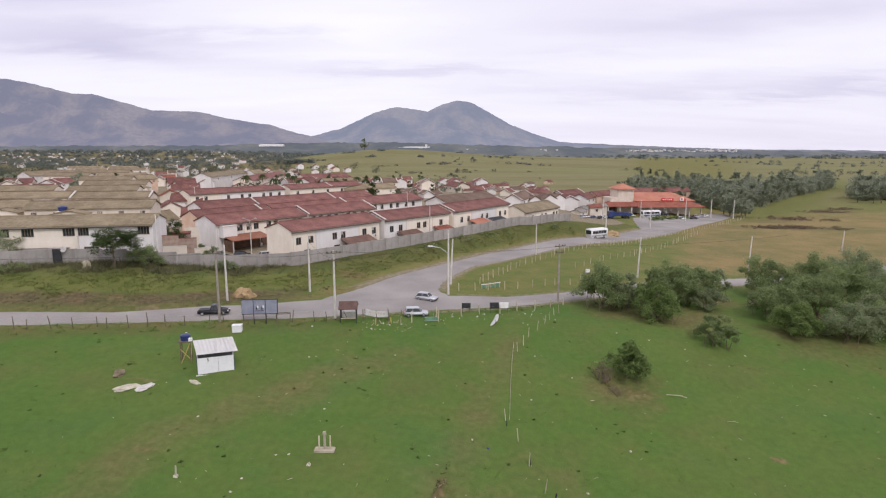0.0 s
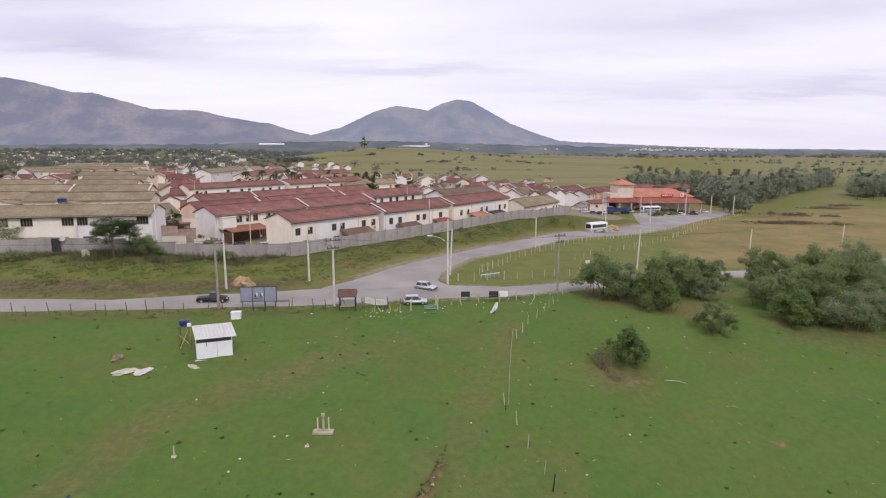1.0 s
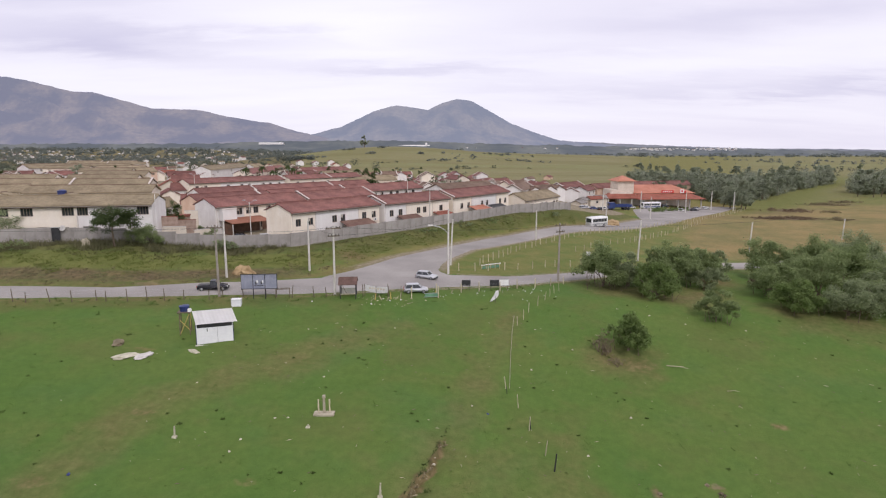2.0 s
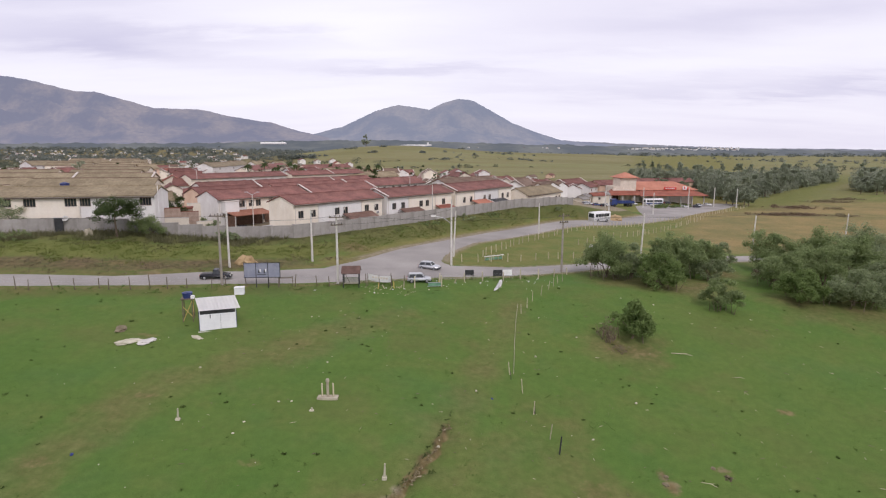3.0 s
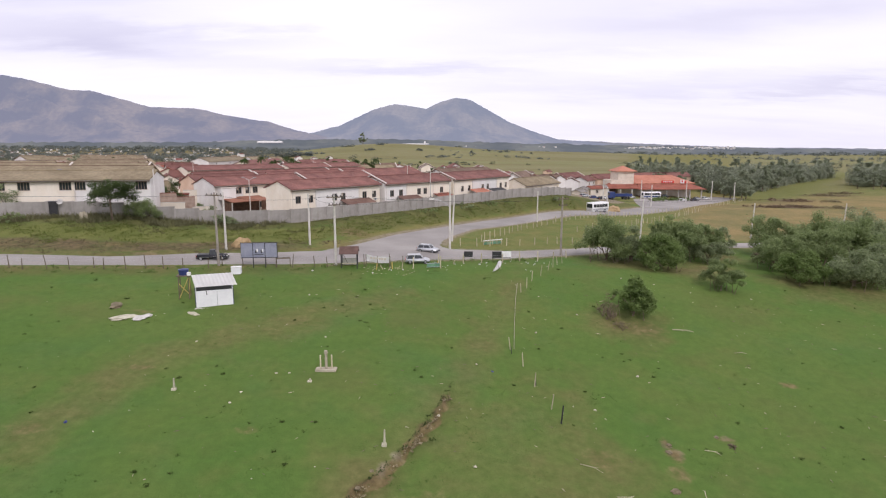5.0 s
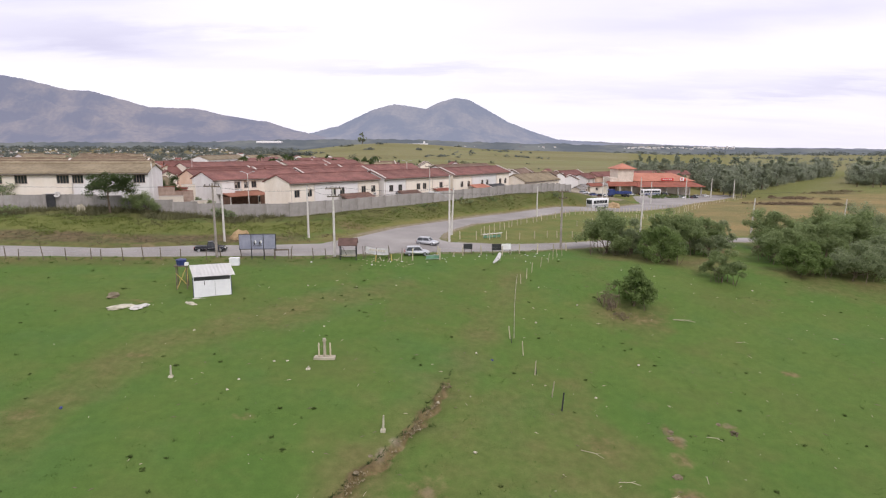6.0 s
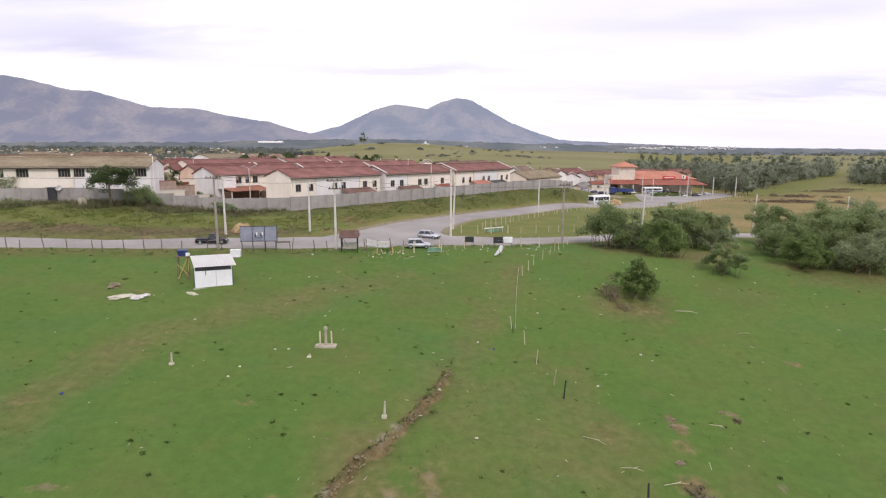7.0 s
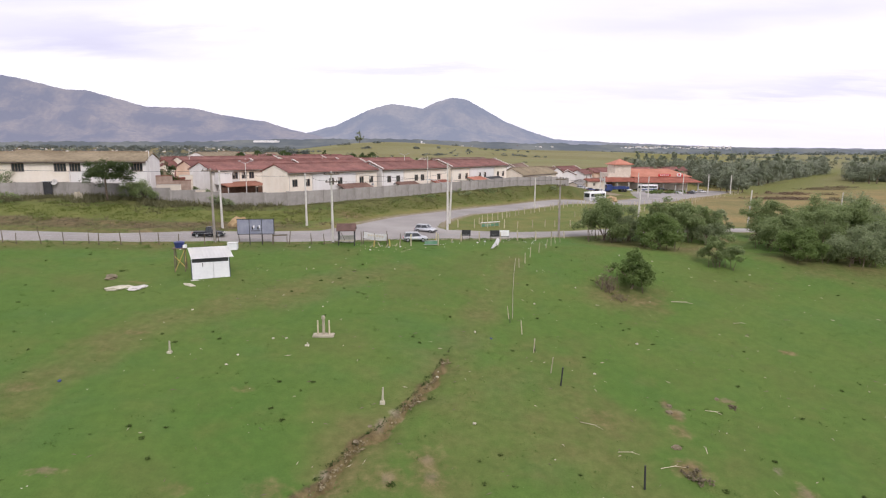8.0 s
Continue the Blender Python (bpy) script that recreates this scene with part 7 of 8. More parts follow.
for x, y, k in ((84, 262, 0), (97, 262, 0), (101, 264, 1), (96, 262, 3), (106, 258, 2), (112, 252, 0), (120, 247, 1), (214, 300, 0), (222, 305, 1), (228, 298, 3), (236, 310, 0), (245, 300, 2), (112, 231, 2), (113, 219, 1), (116, 222, 0), (111, 224, 3), (204, 275, 2), (210, 278, 0), (200, 280, 1), (250, 320, 0), (262, 330, 1)):
    plant_copy(k, x, y, br.uniform(0.85, 1.1))
protos += [tree("tree", pose(0, 0, -900), "dark green garden tree among the roofs", 7.5, 6.0, 1500, 0.24, M_LEAFDARK, 84, trunk_h=0.2, clumps=24, group="garden trees", limbs=2), tree("tree", pose(0, 0, -900), "tall narrow dark tree among the roofs", 9.5, 4.2, 1300, 0.24, M_LEAFDARK, 85, trunk_h=0.25, clumps=22, group="garden trees", limbs=2)]
for k in range(76):
    y = br.uniform(150, 430)
    x = y * br.uniform(-0.9, 0.04)
    if y < 197 or (x / y < -0.49 and y < 260):
        continue
    plant_copy(br.choice((1, 3, 4, 4, 5)), x, y, br.uniform(0.5, 0.9))

# dark crowns and palms between the estate's last rows
for k in range(24):
    y = br.uniform(232, 330)
    plant_copy(br.choice((4, 5, 5)), y * br.uniform(-0.36, -0.08), y, br.uniform(0.55, 0.95))
for k in range(18):
    y = br.uniform(240, 420)
    plant_copy(br.choice((4, 4, 3)), -y * br.uniform(0.60, 0.78), y, br.uniform(0.8, 1.25))


def palm(x, y, h, seed):
    rng = random.Random(seed)
    ob = thing("palm", stand(x, y, rng.uniform(0, 360)), "tall palm with drooping fronds among the roofs", "palm", "palms")
    bm = bmesh.new()
    rod(bm, (0, 0, -0.2), (0.15, 0.1, h), 0.16, 0.1, 7)
    part("trunk", bm, M_OLDPOLE, ob)
    for q in range(13):
        a, lift = q * 2.4 + rng.uniform(-0.2, 0.2), rng.uniform(-0.1, 0.9)
        reach = rng.uniform(1.7, 2.4)
        fb = bmesh.new()
        last = None
        for i in range(6):
            t = i / 5
            r0, z = reach * t, h + lift * reach * t - 1.5 * t * t * reach * 0.75
            w = 0.34 * math.sin(math.pi * (0.12 + 0.86 * t))
            cx, cy = 0.15 + r0 * math.cos(a), 0.1 + r0 * math.sin(a)
            nx, ny = -math.sin(a) * w, math.cos(a) * w
            cur = [fb.verts.new((cx + nx, cy + ny, z - 0.12)), fb.verts.new((cx, cy, z)), fb.verts.new((cx - nx, cy - ny, z - 0.12))]
            if last:
                fb.faces.new((last[0], last[1], cur[1], cur[0]))
                fb.faces.new((last[1], last[2], cur[2], cur[1]))
            last = cur
        part("frond", fb, M_LEAFDARK, ob)
    return ob


for k, (x, y, h) in enumerate(((-80, 236, 7.5), (-74, 240, 8.5), (-69, 238, 7), (-62, 242, 8), (-66, 250, 9), (-58, 236, 6.5), (-31, 236, 7), (-27, 240, 8), (-84, 250, 8), (-36, 244, 7.5))):
    palm(x, y, h, 500 + k)


for k, (x, y) in enumerate(((73.7, 201.9), (76.5, 205), (79.5, 209.5), (82.7, 209.8), (86.0, 213.5), (90.4, 216.0))):
    tree("shrub", stand(x, y, 0, 0.1), "low green shrub in the forecourt bed", 1.5, 3.6, 700, 0.16, M_LEAFBRIGHT, 240 + k, "shrub", trunk_h=0.02, clumps=16, trunk_r=0.05, group="forecourt shrubs")


for k in range(18):
    y = br.uniform(235, 420)
    plant_copy(br.choice((1, 3)), y * br.uniform(-0.3, 0.06), y, br.uniform(0.32, 0.55))


# far woods and hedges, a belt of leaf clumps without number
def far_woods():
    rng = np.random.default_rng(9)
    centres = []
    for k in range(430):
        y = rng.uniform(430, 1500)
        x = y * rng.uniform(-0.95, -0.24)
        r = rng.uniform(3, 8)
        centres.append((x, y, gz(x, y) + r * 0.5, r))
    # a long dark hedge and single trees at the edge of the far field
    for k in range(26):
        r = rng.uniform(2.5, 5.0)
        centres.append((rng.uniform(-196, -157), rng.uniform(722, 745), gz(-176, 730) + r * 0.5, r))
    for x, y in ((-202, 722), (-206, 728), (-118, 560), (-96, 640), (-70, 610)):
        r = rng.uniform(4, 6)
        centres.append((x, y, gz(x, y) + r, r))
    for band, lo, hi, n, size in ((1100, -0.95, -0.25, 130, 6), (1500, -0.95, -0.02, 170, 7), (1900, -0.95, 0.95, 300, 8), (2120, -0.95, -0.2, 170, 14), (1800, -0.95, -0.22, 130, 11), (2400, -0.95, 0.95, 520, 12), (2700, -0.9, 0.95, 520, 14), (1300, 0.05, 0.3, 60, 6), (620, 0.55, 0.95, 40, 4), (860, 0.5, 0.95, 30, 4), (1150, 0.1, 0.95, 60, 5), (480, 0.66, 0.95, 30, 4)):
        for k in range(n):
            y = band * rng.uniform(0.94, 1.06)
            x = y * rng.uniform(lo, hi)
            r = size * rng.uniform(0.5, 1.0)
            centres.append((x, y, gz(x, y) + r * 0.35, r))
    for k in range(66):
        y = rng.uniform(400, 1300)
        x = y * (rng.uniform(-0.27, 0.16) if k < 52 else rng.uniform(0.2, 0.85))
        spread, tilt = rng.uniform(2, 42) * y / 700, rng.uniform(-0.3, 0.3)
        for q in range(int(rng.integers(1, 12))):
            r = rng.uniform(0.5, 1.0) ** 1.6 * 2.9 * (0.55 + y / 1400)
            along = rng.uniform(-1, 1) * spread
            cx, cy = x + along, y + along * tilt + rng.uniform(-3, 3)
            centres.append((cx, cy, gz(cx, cy) + r * 0.25, r))
    shrubs = []
    for k in range(330):
        bear = rng.uniform(0.33, 0.665)
        y = np.interp(bear, [0.33, 0.40, 0.48, 0.505, 0.56, 0.60, 0.665], [295, 268, 246, 232, 268, 312, 372]) + rng.uniform(0, 80)
        x = y * bear
        r = rng.uniform(1.8, 4.0)
        shrubs.append((x, y, gz(x, y) + r * 0.6, r))
    for k in range(200):
        bear = rng.uniform(0.325, 0.665) if k < 125 else rng.uniform(0.70, 0.85)
        y = np.interp(bear, [0.33, 0.40, 0.48, 0.505, 0.56, 0.60, 0.665, 0.70, 0.85], [300, 273, 252, 240, 275, 318, 378, 292, 286]) + 85 * rng.random() ** 1.3
        x = y * bear
        for q in range(4):
            r = rng.uniform(1.6, 3.0)
            shrubs.append((x + rng.uniform(-2, 2), y + rng.uniform(-2, 2), gz(x, y) + 1.5 + 2.1 * q + rng.uniform(-0.5, 0.9), r))
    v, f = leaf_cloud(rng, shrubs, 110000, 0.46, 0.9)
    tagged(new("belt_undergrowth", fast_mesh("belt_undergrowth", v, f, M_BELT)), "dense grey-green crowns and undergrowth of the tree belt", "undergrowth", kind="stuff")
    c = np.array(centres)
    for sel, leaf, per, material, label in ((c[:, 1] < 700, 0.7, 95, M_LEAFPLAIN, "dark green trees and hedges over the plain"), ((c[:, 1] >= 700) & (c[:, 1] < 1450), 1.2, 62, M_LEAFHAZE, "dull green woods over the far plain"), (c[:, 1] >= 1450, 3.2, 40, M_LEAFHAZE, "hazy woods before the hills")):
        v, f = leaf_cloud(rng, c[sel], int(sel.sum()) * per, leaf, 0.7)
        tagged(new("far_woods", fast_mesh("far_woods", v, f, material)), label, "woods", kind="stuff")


far_woods()


def far_town():
    rng = random.Random(15)
    verts, faces = [], []
    for k in range(650):
        if k % 3 and k < 400:
            continue
        if 520 <= k:
            y = rng.uniform(1500, 2350)
            x = y * rng.uniform(-0.92, -0.25)
        elif k < 400:
            y = 480 + 1020 * rng.random() ** 1.6
            x = y * rng.uniform(-0.95, -0.24)
        else:
            y = rng.uniform(2415, 2455)
            x = y * (rng.uniform(0.31, 0.50) if k < 480 else rng.uniform(0.02, 0.2))
        w, d, h = rng.uniform(5, 10), rng.uniform(5, 7), rng.uniform(2, 4)
        if y > 2400:
            w, h = w * 1.25, h * 1.25
        z, a = (rng.uniform(14, 22) if y > 2400 else gz(x, y)), rng.uniform(0, 3.1)
        ca, sa = math.cos(a), math.sin(a)
        i = len(verts)
        for px, py, pz in ((-w, -d, 0), (w, -d, 0), (w, d, 0), (-w, d, 0), (-w, -d, 2 * h), (w, -d, 2 * h), (w, d, 2 * h), (-w, d, 2 * h), (-w, 0, 2.8 * h), (w, 0, 2.8 * h)):
            px, py, pz = px / 2, py / 2, pz / 2
            verts.append((x + ca * px - sa * py, y + sa * px + ca * py, z + pz))
        faces += [tuple(i + q for q in f) for f in ((0, 1, 5, 4), (2, 3, 7, 6), (1, 2, 6, 9, 5), (3, 0, 4, 8, 7), (4, 5, 9, 8), (6, 7, 8, 9))]
    me = bpy.data.meshes.new("far_town")
    me.from_pydata(verts, [], faces)
    for mm in (M_WHITE, M_BEIGE, M_RED):
        me.materials.append(mm)
    for n, p in enumerate(me.polygons):
        p.material_index = 0 if n % 6 < 4 else (1 if (n // 6) % 3 else 2)
    return tagged(new("far_town", me), "scattered white houses of a far town", "houses", kind="stuff")


far_town()


def warehouse(x, y, ln, h, label, z=None):
    ob = thing("warehouse", pose(x, y, gz(x, y) - 1 if z is None else z), label, "warehouse")
    part("wall", boxed(0, 0, 0, ln, 30, h), M_WHITE, ob)
    part("roof", roof_slab(-1, ln + 1, 32, h + 0.2, h + 3, 0.5), M_WHITE, ob)
    part("tower", boxed(ln * 0.88, -2, 0, ln * 0.93, 4, h * 1.9), M_WHITE, ob)


warehouse(-760, 2432, 100, 5, "long white warehouse before the far woods", 38)
warehouse(-205, 2432, 150, 13, "long low white factory on the far plain", 21)


def tall_far_tree():
    tree("tree", pose(-128, 960, gz(-128, 960)), "lone tall dark tree on the far hill", 22, 15, 1600, 0.9, M_LEAFFAR, 99, trunk_h=0.3, clumps=19, trunk_r=0.6)


tall_far_tree()


# ---- small things in the pasture ----
def pipe_marker():
    ob = thing("pipe_marker", pose(-9.1, 41.5, gz(-9.1, 41.5)), "three pale pipes standing on a concrete slab", "pipe marker")
    bm = boxed(-0.78, -0.34, -0.1, 0.78, 0.34, 0.10)
    bmesh.ops.bevel(bm, geom=bm.edges[:], offset=0.06, segments=2)
    part("slab", bm, M_OLDCONC, ob)
    for x, y, h, r in ((-0.42, 0, 1.15, 0.06), (0.42, 0.05, 1.15, 0.06)):
        bm = bmesh.new()
        rod(bm, (x, y, 0.14), (x, y, h), r, r, 8)
        part("pipe", bm, M_PALEWOOD, ob)
    bm = bmesh.new()
    rod(bm, (0, 0.05, 0.14), (0, 0.05, 1.3), 0.11, 0.1, 10)
    rod(bm, (0, 0.05, 1.3), (0, 0.05, 1.5), 0.16, 0.12, 10)
    part("stand_pipe", bm, M_OLDCONC, ob)


pipe_marker()


def stone_post(x, y, h, label):
    ob = thing("marker_post", stand(x, y), label, "post", "marker posts")
    bm = bmesh.new()
    rod(bm, (0, 0, -0.2), (0.04, 0, h), 0.09, 0.05, 7)
    part("shaft", bm, M_STONE, ob)
    bm = boxed(-0.15, -0.13, -0.1, 0.15, 0.13, 0.12)
    bmesh.ops.bevel(bm, geom=bm.edges[:], offset=0.05, segments=1)
    part("foot", bm, M_STONE, ob)


stone_post(-18.9, 37.8, 0.85, "short pale stone post in the pasture")
stone_post(-3.9, 32.7, 1.0, "short pale stone post beside the ditch")
stone_post(-9.9, 39.5, 0.28, "small white stone stump in the pasture")


def lump(name, x, y, rx, ry, rz, material, label, category, seed, group=""):
    """A rough, uneven heap or stone."""
    bm = bmesh.new()
    bmesh.ops.create_icosphere(bm, subdivisions=3, radius=1.0)
    for v in bm.verts:
        k = 1 + 0.45 * noise.noise(v.co * 1.6 + Vector((seed, 0, 0))) + 0.25 * noise.noise(v.co * 4.5 + Vector((0, seed, 0)))
        v.co = Vector((v.co.x * rx * k, v.co.y * ry * k, v.co.z * rz * k))
    ob = tagged(new(name, mesh_of(name, bm, material)), label, category, group)
    ob.matrix_world = stand(x, y, seed * 37 % 360)
    return ob


lump("sand_mound", -28.4, 49.2, 1.1, 0.6, 0.13, M_STONE, "low mound of pale sand in the grass", "mound", 1)
lump("rubble", -26.8, 49.5, 0.9, 0.55, 0.12, M_CONC, "flat grey patch of dumped rubble", "mound", 2)
lump("earth_mound", -30.3, 51.7, 1.1, 0.5, 0.2, M_DRYEARTH, "low mound of brown earth in the grass", "mound", 3)
lump("sand_mound", -22.9, 50.7, 0.7, 0.3, 0.12, M_STONE, "small mound of pale sand before the hut", "mound", 4)
lump("clay_mound", -25.9, 73.6, 1.3, 1.0, 1.15, M_CLAY, "mound of orange clay at the roadside", "mound", 5)
lump("boulder", -48.4, 77.4, 0.55, 0.45, 0.95, M_OLDCONC, "pale boulder on the grassy bank", "boulder", 6)
lump("clay_mound", 45.5, 155, 2.4, 2.0, 1.3, M_CLAY, "mound of orange clay beside the road", "mound", 7)
M_BRUSH = leaf_mat("dry_brown_brush", (0.135, 0.100, 0.066), (0.260, 0.195, 0.128), 0.45)
M_FIELDSCRUB = leaf_mat("brown_field_scrub", (0.175, 0.152, 0.088), (0.290, 0.245, 0.145), 0.5)


def field_growth(name, label, spots, material, seed, high):
    """Low tangled growth in uneven patches of the straw field."""
    rng = np.random.default_rng(seed)
    centres = []
    for x, y, rx, ry, count in spots:
        for k in range(count):
            px, py, r = x + rng.normal() * rx * 0.55, y + rng.normal() * ry * 0.55, rng.uniform(0.35, 1.0) ** 1.4 * 1.3
            centres.append((px, py, gz(px, py) + r * high, r))
    v, f = leaf_cloud(rng, centres, 46 * len(centres), 0.20, 0.45)
    return tagged(new(name, fast_mesh(name, v, f, material)), label, "scrub", kind="stuff")


field_growth("dry_brush", "low patches of dry brown brush in the straw field", ((104, 186, 6, 4, 26), (114, 185, 8, 4, 44), (128, 214, 7, 7, 46)), M_BRUSH, 6, 0.18)
field_growth("field_scrub", "low dull brown scrub in the straw field", ((158, 237, 10, 5, 46), (172, 249, 9, 4, 30), (126, 182, 6, 3, 22), (139, 206, 4, 3, 12)), M_FIELDSCRUB, 7, 0.2)
for k, (x, y) in enumerate(((-12.65, 40.7), (-11.7, 40.8), (2.4, 44.3), (-0.6, 36.3), (1.6, 31.6), (9.7, 58.5), (12.8, 54.6), (8.2, 50.8), (-14.6, 36.5), (-14.3, 37.9), (23.5, 63.6), (27.0, 62.0), (20.2, 65.0), (33.5, 61.5), (10.6, 38.9), (-20.4, 45.3), (-10.3, 47.4), (-13.7, 56.7), (-5.0, 58.0), (15.4, 44.2))):
    lump("stone", x, y, 0.11, 0.08, 0.07, M_STONE, "small white stone lying in the grass", "stone", 20 + k, "stones in the pasture")
for k, (x, y) in enumerate(((-7.6, 65.2), (-7.0, 65.8), (-6.2, 65.4), (-5.6, 66.2), (-4.9, 65.7), (-8.2, 64.2), (-7.2, 64.0), (1.2, 68.4), (4.2, 69.0), (9.5, 70.6), (10.4, 71.2), (11.2, 70.8), (3.6, 67.2), (-28, 60.9), (-15, 64.2), (-2.0, 65.8), (5.2, 70.2))):
    lump("rubbish", x, y, 0.12, 0.08, 0.04, M_CLOTH if k % 3 else M_PALEWOOD, "pale scrap of rubbish by the fence", "rubbish", 50 + k, "rubbish by the fence")
for x, y in ((-23.6, 33.4), (3.6, 43.3)):
    lump("rubbish", x, y, 0.16, 0.1, 0.08, M_TANK, "blue scrap of plastic in the grass", "rubbish", 71)


def stick(x, y, ln, turn, r=0.022, rise_to=0.08, material=None, label="pale dry branch lying in the grass"):
    ob = thing("branch", stand(x, y, turn), label, "branch", "fallen branches")
    bm = bmesh.new()
    rod(bm, (0, 0, 0.05), (ln * 0.6, 0.06, 0.04 + rise_to), r, r * 0.8, 6)
    rod(bm, (ln * 0.6, 0.06, 0.04 + rise_to), (ln, -0.05, 0.06), r * 0.8, r * 0.4, 6)
    part("stem", bm, material or M_PALEWOOD, ob)
    bm = bmesh.new()
    rod(bm, (ln * 0.6, 0.06, 0.05 + rise_to), (ln * 0.8, 0.25, 0.12), r * 0.5, r * 0.2, 5)
    part("twig", bm, material or M_PALEWOOD, ob)


stick(8.1, 32.7, 1.5, -40)
stick(9.6, 30.0, 1.2, -15)
stick(21.4, 52.6, 1.9, -22, 0.045)
stick(25.6, 49.0, 1.0, -10)
stick(16.8, 35.0, 1.0, -35)
stick(14.9, 30.4, 1.0, 70)
stick(11.6, 28.8, 1.4, 5)
bm = bmesh.new()
rod(bm, (0, 0, -0.3), (0.14, 0.05, 1.3), 0.06, 0.05, 7)
dark_post = tagged(part("fence_post", bm, M_DARK), "dark leaning wooden post alone in the pasture", "post")
dark_post.matrix_world = stand(7.75, 36.9)
for x, y, turn, tall in ((10.1, 27.0, 70, 1.0), (6.8, 41.7, 200, 0.75), (5.5, 46.6, 120, 0.5)):
    copy_thing(dark_post, stand(x, y, turn) @ Matrix.Scale(tall, 4))



bm = bmesh.new()
tube(bm, [(7.7, 60.4, gz(7.7, 60.4) + 0.7), (7.1, 57, gz(7.1, 57) + 0.3), (6.5, 52.9, gz(6.5, 52.9) + 0.06), (5.8, 47.4, gz(5.8, 47.4) + 0.06)], 0.018)
tagged(part("hose", bm, M_OLDCONC), "thin pale hose lying along the old fence line", "hose")
for k, (x, y, r) in enumerate(((14.3, 34.6, 0.4), (14.6, 35.4, 0.3), (13.3, 30.9, 0.5), (18.3, 36.6, 0.35), (-5.0, 29.0, 0.3), (-4.4, 30.4, 0.25))):
    lump("earth_clod", x, y, r * 0.6, r * 0.5, r * 0.2, M_DRYEARTH, "bare clod of brown earth in the grass", "earth", 130 + k, "earth clods")
for k, (x, y) in enumerate(((13.1, 28.4), (18.9, 35.6), (13.5, 28.0))):
    tree("shrub", stand(x, y, 0, 0.1), "small dark dry shrub in the pasture", 0.5 if k != 1 else 0.3, 1.1 if k != 1 else 0.6, 300, 0.06, M_TWIG, 150 + k, "shrub", trunk_h=0.02, clumps=9, trunk_r=0.02, bare=8, group="dry shrubs")


# tufts, weeds and blades without number
def tufts(name, label, count, area, leaf, spread, blades, material, seed, height=0.25, verge=400):
    rng = np.random.default_rng(seed)
    x0, x1, y0, y1 = area
    px, py = rng.uniform(x0, x1, count), rng.uniform(y0, y1, count)
    d = line_distance(px, py, MAIN_LOW)
    keep = (d < -0.5) & (d > -verge)
    px, py = px[keep], py[keep]
    n = len(px)
    pz = ground_z(px, py)
    own = rng.uniform(0.4, 1.0, n) ** 1.5
    base = np.repeat(np.stack([px, py, pz], 1), blades, 0)
    size = np.repeat(own, blades)
    k = n * blades
    ang = rng.uniform(0, 2 * math.pi, k)
    rad = spread * size * np.sqrt(rng.random(k))
    foot = base + np.stack([np.cos(ang) * rad, np.sin(ang) * rad, np.full(k, -0.03)], 1)
    lean = rng.normal(size=(k, 2)) * 0.5 * height
    h = height * size * rng.uniform(0.5, 1.1, k)
    tip = foot + np.stack([lean[:, 0], lean[:, 1], h], 1)
    a2 = rng.uniform(0, math.pi, k)
    wide = np.stack([np.cos(a2), np.sin(a2), np.zeros(k)], 1) * (leaf * size)[:, None]
    tri = np.stack([foot - wide, foot + wide, tip], 1).reshape(-1, 3)
    me = fast_mesh(name, tri, np.arange(k * 3).reshape(-1, 3), material)
    return tagged(new(name, me), label, "grass", kind="stuff")


tufts("weeds", "dark weed tufts dotted over the pasture", 300, (-48, 56, 22, 68), 0.05, 0.15, 24, M_WEED, 1, 0.15)
tufts("broad_weeds", "low dull weeds spread through the pasture", 90, (-48, 56, 22, 68), 0.06, 0.24, 30, M_WEED, 8, 0.12)
tufts("grass", "short bright grass of the pasture", 12000, (-42, 50, 22, 66), 0.05, 0.25, 5, M_BLADE, 2, 0.07)
tufts("verge_grass", "tall rough grass along the fence", 5200, (-60, 20, 56, 76), 0.035, 0.3, 9, M_BLADE, 3, 0.32, 2.6)


def scattered(name, label, count, area, size, slim, material, seed):
    """Small loose chips or stalks lying about in the grass."""
    rng = np.random.default_rng(seed)
    x0, x1, y0, y1 = area
    verts, faces = [], []
    for k in range(count):
        x, y = rng.uniform(x0, x1), rng.uniform(y0, y1)
        if line_distance(x, y, MAIN_LOW) > -0.8:
            continue
        s, a = size * rng.uniform(0.5, 1.5), rng.uniform(0, 6.3)
        d, n = np.array([math.cos(a), math.sin(a), 0.0]), np.array([-math.sin(a), math.cos(a), 0.0])
        base = np.array([x, y, gz(x, y) + 0.02])
        up = np.array([0, 0, size * 0.6 if slim > 0.5 else 0.05])
        i = len(verts)
        verts += [base - d * s, base + n * s * slim, base + d * s + up * rng.uniform(0, 1), base - n * s * slim, base + up]
        faces += [(i, i + 1, i + 4), (i + 1, i + 2, i + 4), (i + 2, i + 3, i + 4), (i + 3, i, i + 4)]
    return tagged(new(name, fast_mesh(name, np.array(verts), np.array(faces), material)), label, "litter", kind="stuff")


scattered("stone_chips", "small pale stones scattered in the grass", 180, (-40, 45, 22, 68), 0.045, 0.8, M_STONE, 41)
scattered("broken_timber", "scraps of pale broken timber by the fence", 34, (-9.5, -3.5, 63.6, 66.4), 0.12, 0.35, M_PALEWOOD, 44)
scattered("loose_litter", "pale scraps of litter along the fence", 34, (-4, 16, 66, 74), 0.08, 0.5, M_CLOTH, 45)
scattered("dry_stalks", "short dry stalks lying in the grass", 100, (-20, 45, 22, 60), 0.2, 0.04, M_PALEWOOD, 42)
scattered("fallen_twigs", "dark fallen twigs lying in the grass", 260, (-20, 45, 22, 60), 0.16, 0.05, M_WOOD, 43)


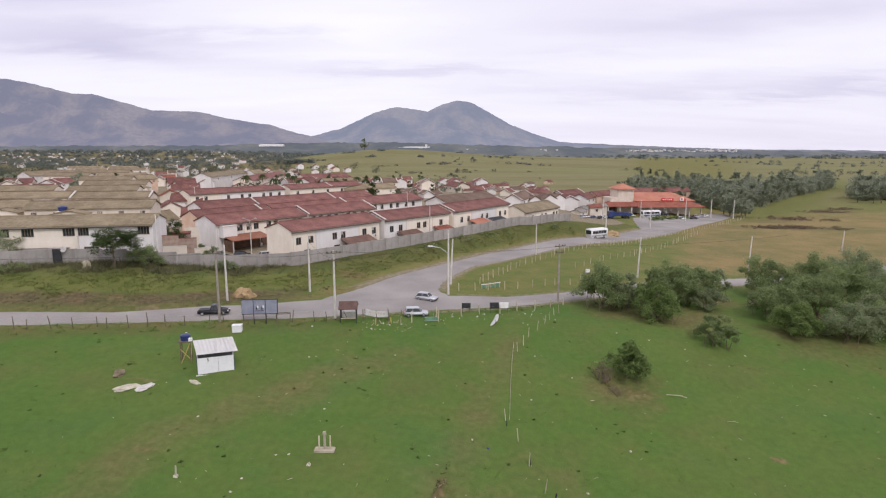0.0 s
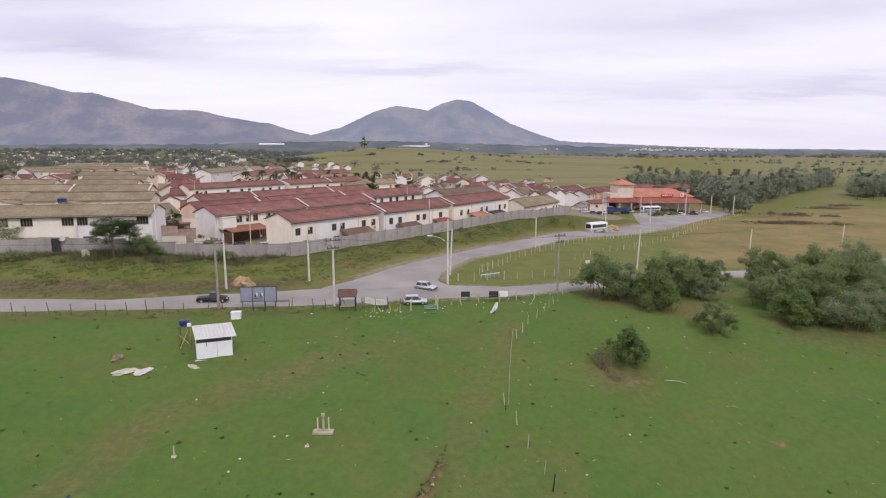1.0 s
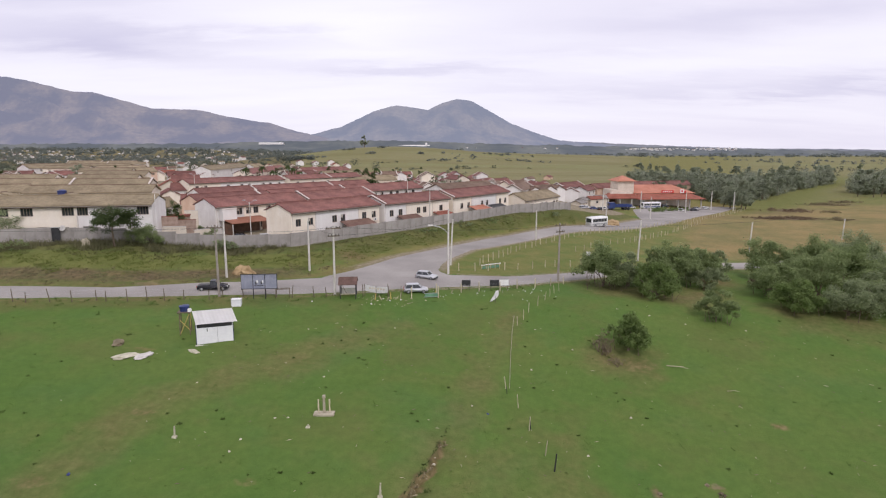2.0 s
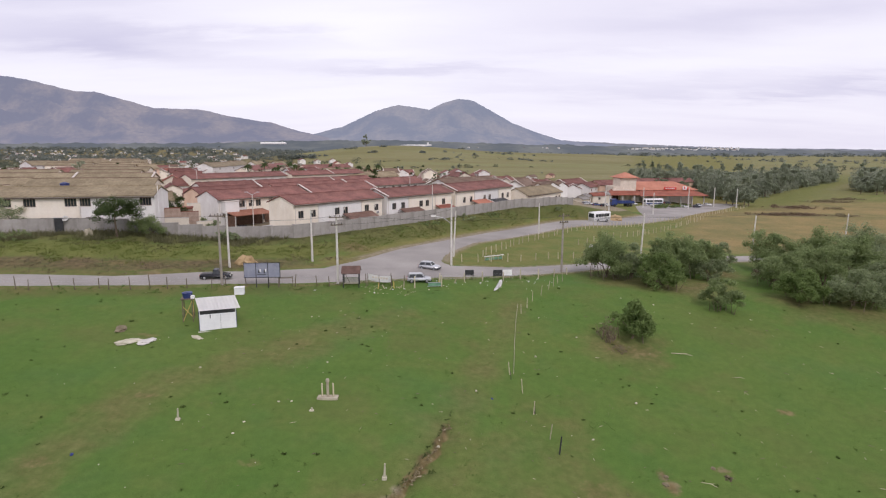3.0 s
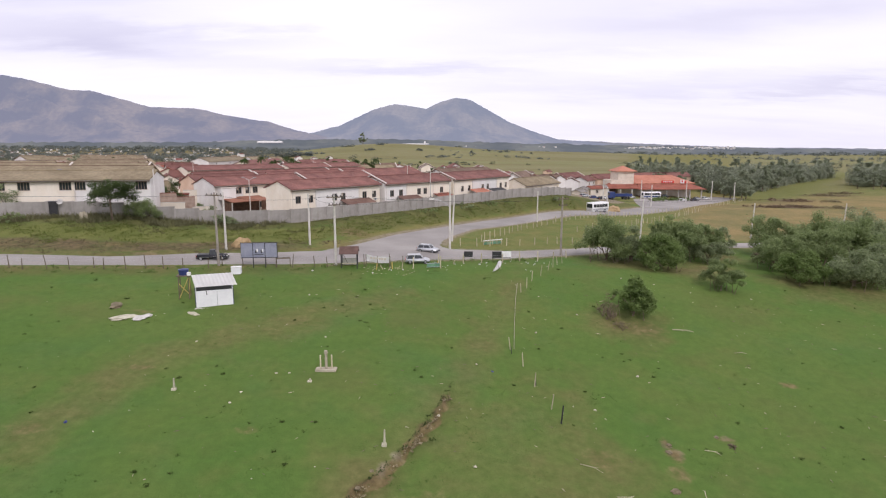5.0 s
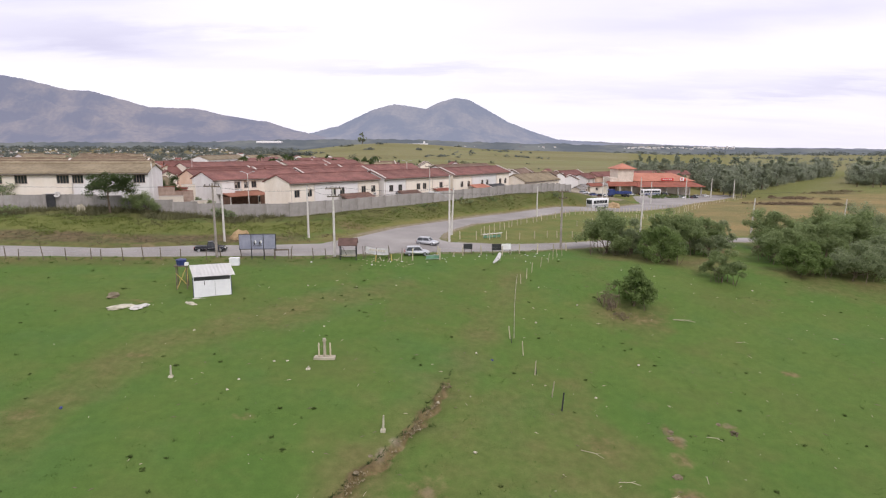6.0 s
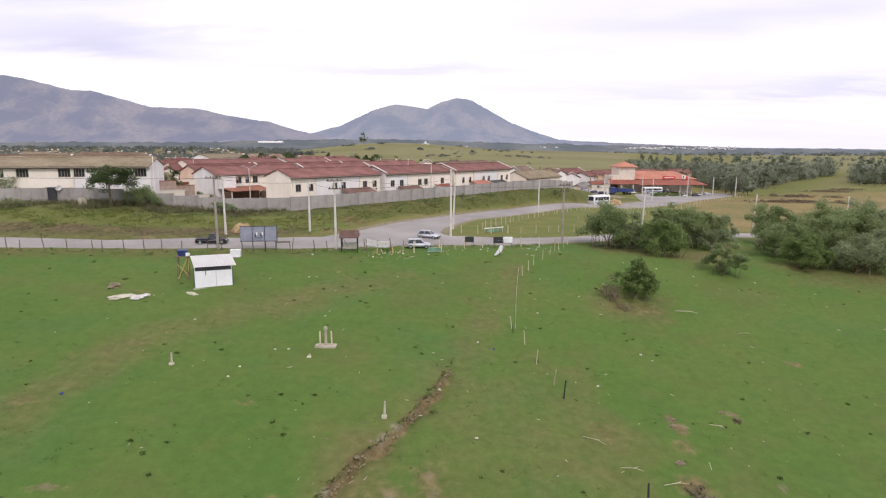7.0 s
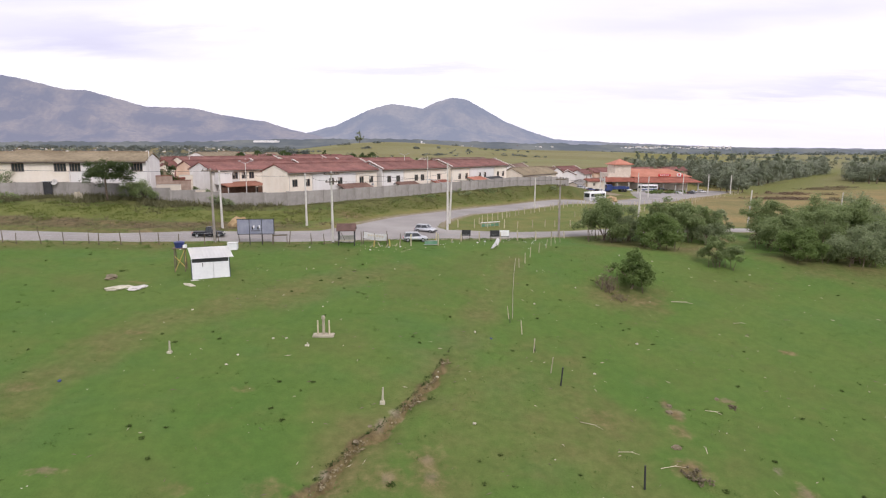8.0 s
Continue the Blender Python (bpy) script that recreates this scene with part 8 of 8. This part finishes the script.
# rough growth of the roadside bank
def bank_growth(name, label, count, lo, hi, x0, x1, leaf, spread, blades, material, seed, height):
    """Tufts between the road and the estate wall, from lo to hi of the way up."""
    rng = np.random.default_rng(seed)
    px, py = rng.uniform(x0, x1, count * 6), rng.uniform(58, 150, count * 6)
    road, wall = line_distance(px, py, ROAD_EDGE), line_distance(px, py, WALL_LINE)
    a = road / np.maximum(road - wall, 0.01)
    keep = (road > 0.3) & (wall < -0.2) & (a > lo + 0.1 * np.sin(px * 0.7)) & (a < hi + 0.1 * np.sin(px * 0.9 + 2))
    px, py = px[keep][:count], py[keep][:count]
    n = len(px)
    base = np.repeat(np.stack([px, py, ground_z(px, py)], 1), blades, 0)
    size = np.repeat(rng.uniform(0.4, 1.0, n), blades)
    k = n * blades
    ang, rad = rng.uniform(0, 2 * math.pi, k), spread * size * np.sqrt(rng.random(k))
    foot = base + np.stack([np.cos(ang) * rad, np.sin(ang) * rad, np.full(k, -0.05)], 1)
    tip = foot + np.stack([rng.normal(size=k) * 0.35 * height, rng.normal(size=k) * 0.35 * height, height * size * rng.uniform(0.4, 1.1, k)], 1)
    a2 = rng.uniform(0, math.pi, k)
    wide = np.stack([np.cos(a2), np.sin(a2), np.zeros(k)], 1) * (leaf * size)[:, None]
    tri = np.stack([foot - wide, foot + wide, tip], 1).reshape(-1, 3)
    return tagged(new(name, fast_mesh(name, tri, np.arange(k * 3).reshape(-1, 3), material)), label, "weeds", kind="stuff")


M_TALLGRASS = leaf_mat("yellow_green_tall_grass", (0.110, 0.145, 0.036), (0.180, 0.210, 0.058), 0.45)
M_SCRUB = leaf_mat("brown_green_scrub", (0.118, 0.120, 0.064), (0.235, 0.225, 0.122), 0.45)
M_RANKWEED = leaf_mat("rank_dark_weeds", (0.125, 0.135, 0.060), (0.215, 0.212, 0.098), 0.5)
bank_growth("bank_weeds", "rank dark weeds below the estate wall", 3400, 0.60, 1.1, -70, 34, 0.06, 0.55, 14, M_RANKWEED, 5, 0.38)
bank_growth("bank_grass", "tall yellow-green grass on the bank", 8500, 0.33, 0.68, -70, 34, 0.05, 0.5, 12, M_TALLGRASS, 6, 0.26)
bank_growth("bank_scrub", "brown dry scrub at the foot of the bank", 2600, 0.03, 0.34, -70, -14, 0.04, 0.4, 10, M_TWIG, 7, 0.3)


bank_growth("wall_scrub", "dense brown-green scrub against the estate wall", 2600, 0.78, 1.1, -75, -24, 0.07, 0.6, 14, M_SCRUB, 15, 1.0)


def clods():
    """Broken earth in the ditch, and grass hanging over its upper edge."""
    rng = np.random.default_rng(12)
    pts = resample(DITCH, 260)
    centres, foot = [], []
    for k, (x, y) in enumerate(pts[30:]):
        wide = 0.08 + 0.0008 * (230 - k)
        for q in range(int(3.4 * abs(math.sin(k * 0.09) * math.sin(k * 0.031 + 0.6)) + 0.3)):
            ox, oy = rng.normal(size=2) * wide
            centres.append((x + ox + 0.16, y + oy, gz(x, y) - 0.3 + rng.uniform(0, 0.2), rng.uniform(0.02, 0.07)))
        for q in range(int(rng.integers(0, 4) * (rng.random() < 0.6))):
            foot.append((x - 0.06 + rng.normal() * 0.08, y + 0.05 + rng.normal() * 0.08))
    v, f = leaf_cloud(rng, centres, 2600, 0.05, 0.6, 0.4)
    tagged(new("ditch_clods", fast_mesh("ditch_clods", v, f, M_BROKEN)), "broken brown earth and roots along the ditch", "earth", kind="stuff")
    foot = np.array(foot)
    n = len(foot)
    base = np.stack([foot[:, 0], foot[:, 1], ground_z(foot[:, 0], foot[:, 1]) - 0.05], 1)
    tip = base + np.stack([rng.normal(size=n) * 0.1 + 0.1, rng.normal(size=n) * 0.1 - 0.08, rng.uniform(0.08, 0.22, n)], 1)
    a = rng.uniform(0, math.pi, n)
    side = np.stack([np.cos(a), np.sin(a), np.zeros(n)], 1) * 0.05
    tri = np.stack([base - side, base + side, tip], 1).reshape(-1, 3)
    tagged(new("ditch_grass", fast_mesh("ditch_grass", tri, np.arange(n * 3).reshape(-1, 3), M_LEAFDARK)), "dark rough grass along the ditch edge", "grass", kind="stuff")


clods()

# plan units to metres
for ob in list(scene.objects):
    if ob.parent is None and ob.type in {"MESH", "EMPTY"}:
        ob.matrix_basis = Matrix.Scale(SCALE, 4) @ ob.matrix_basis
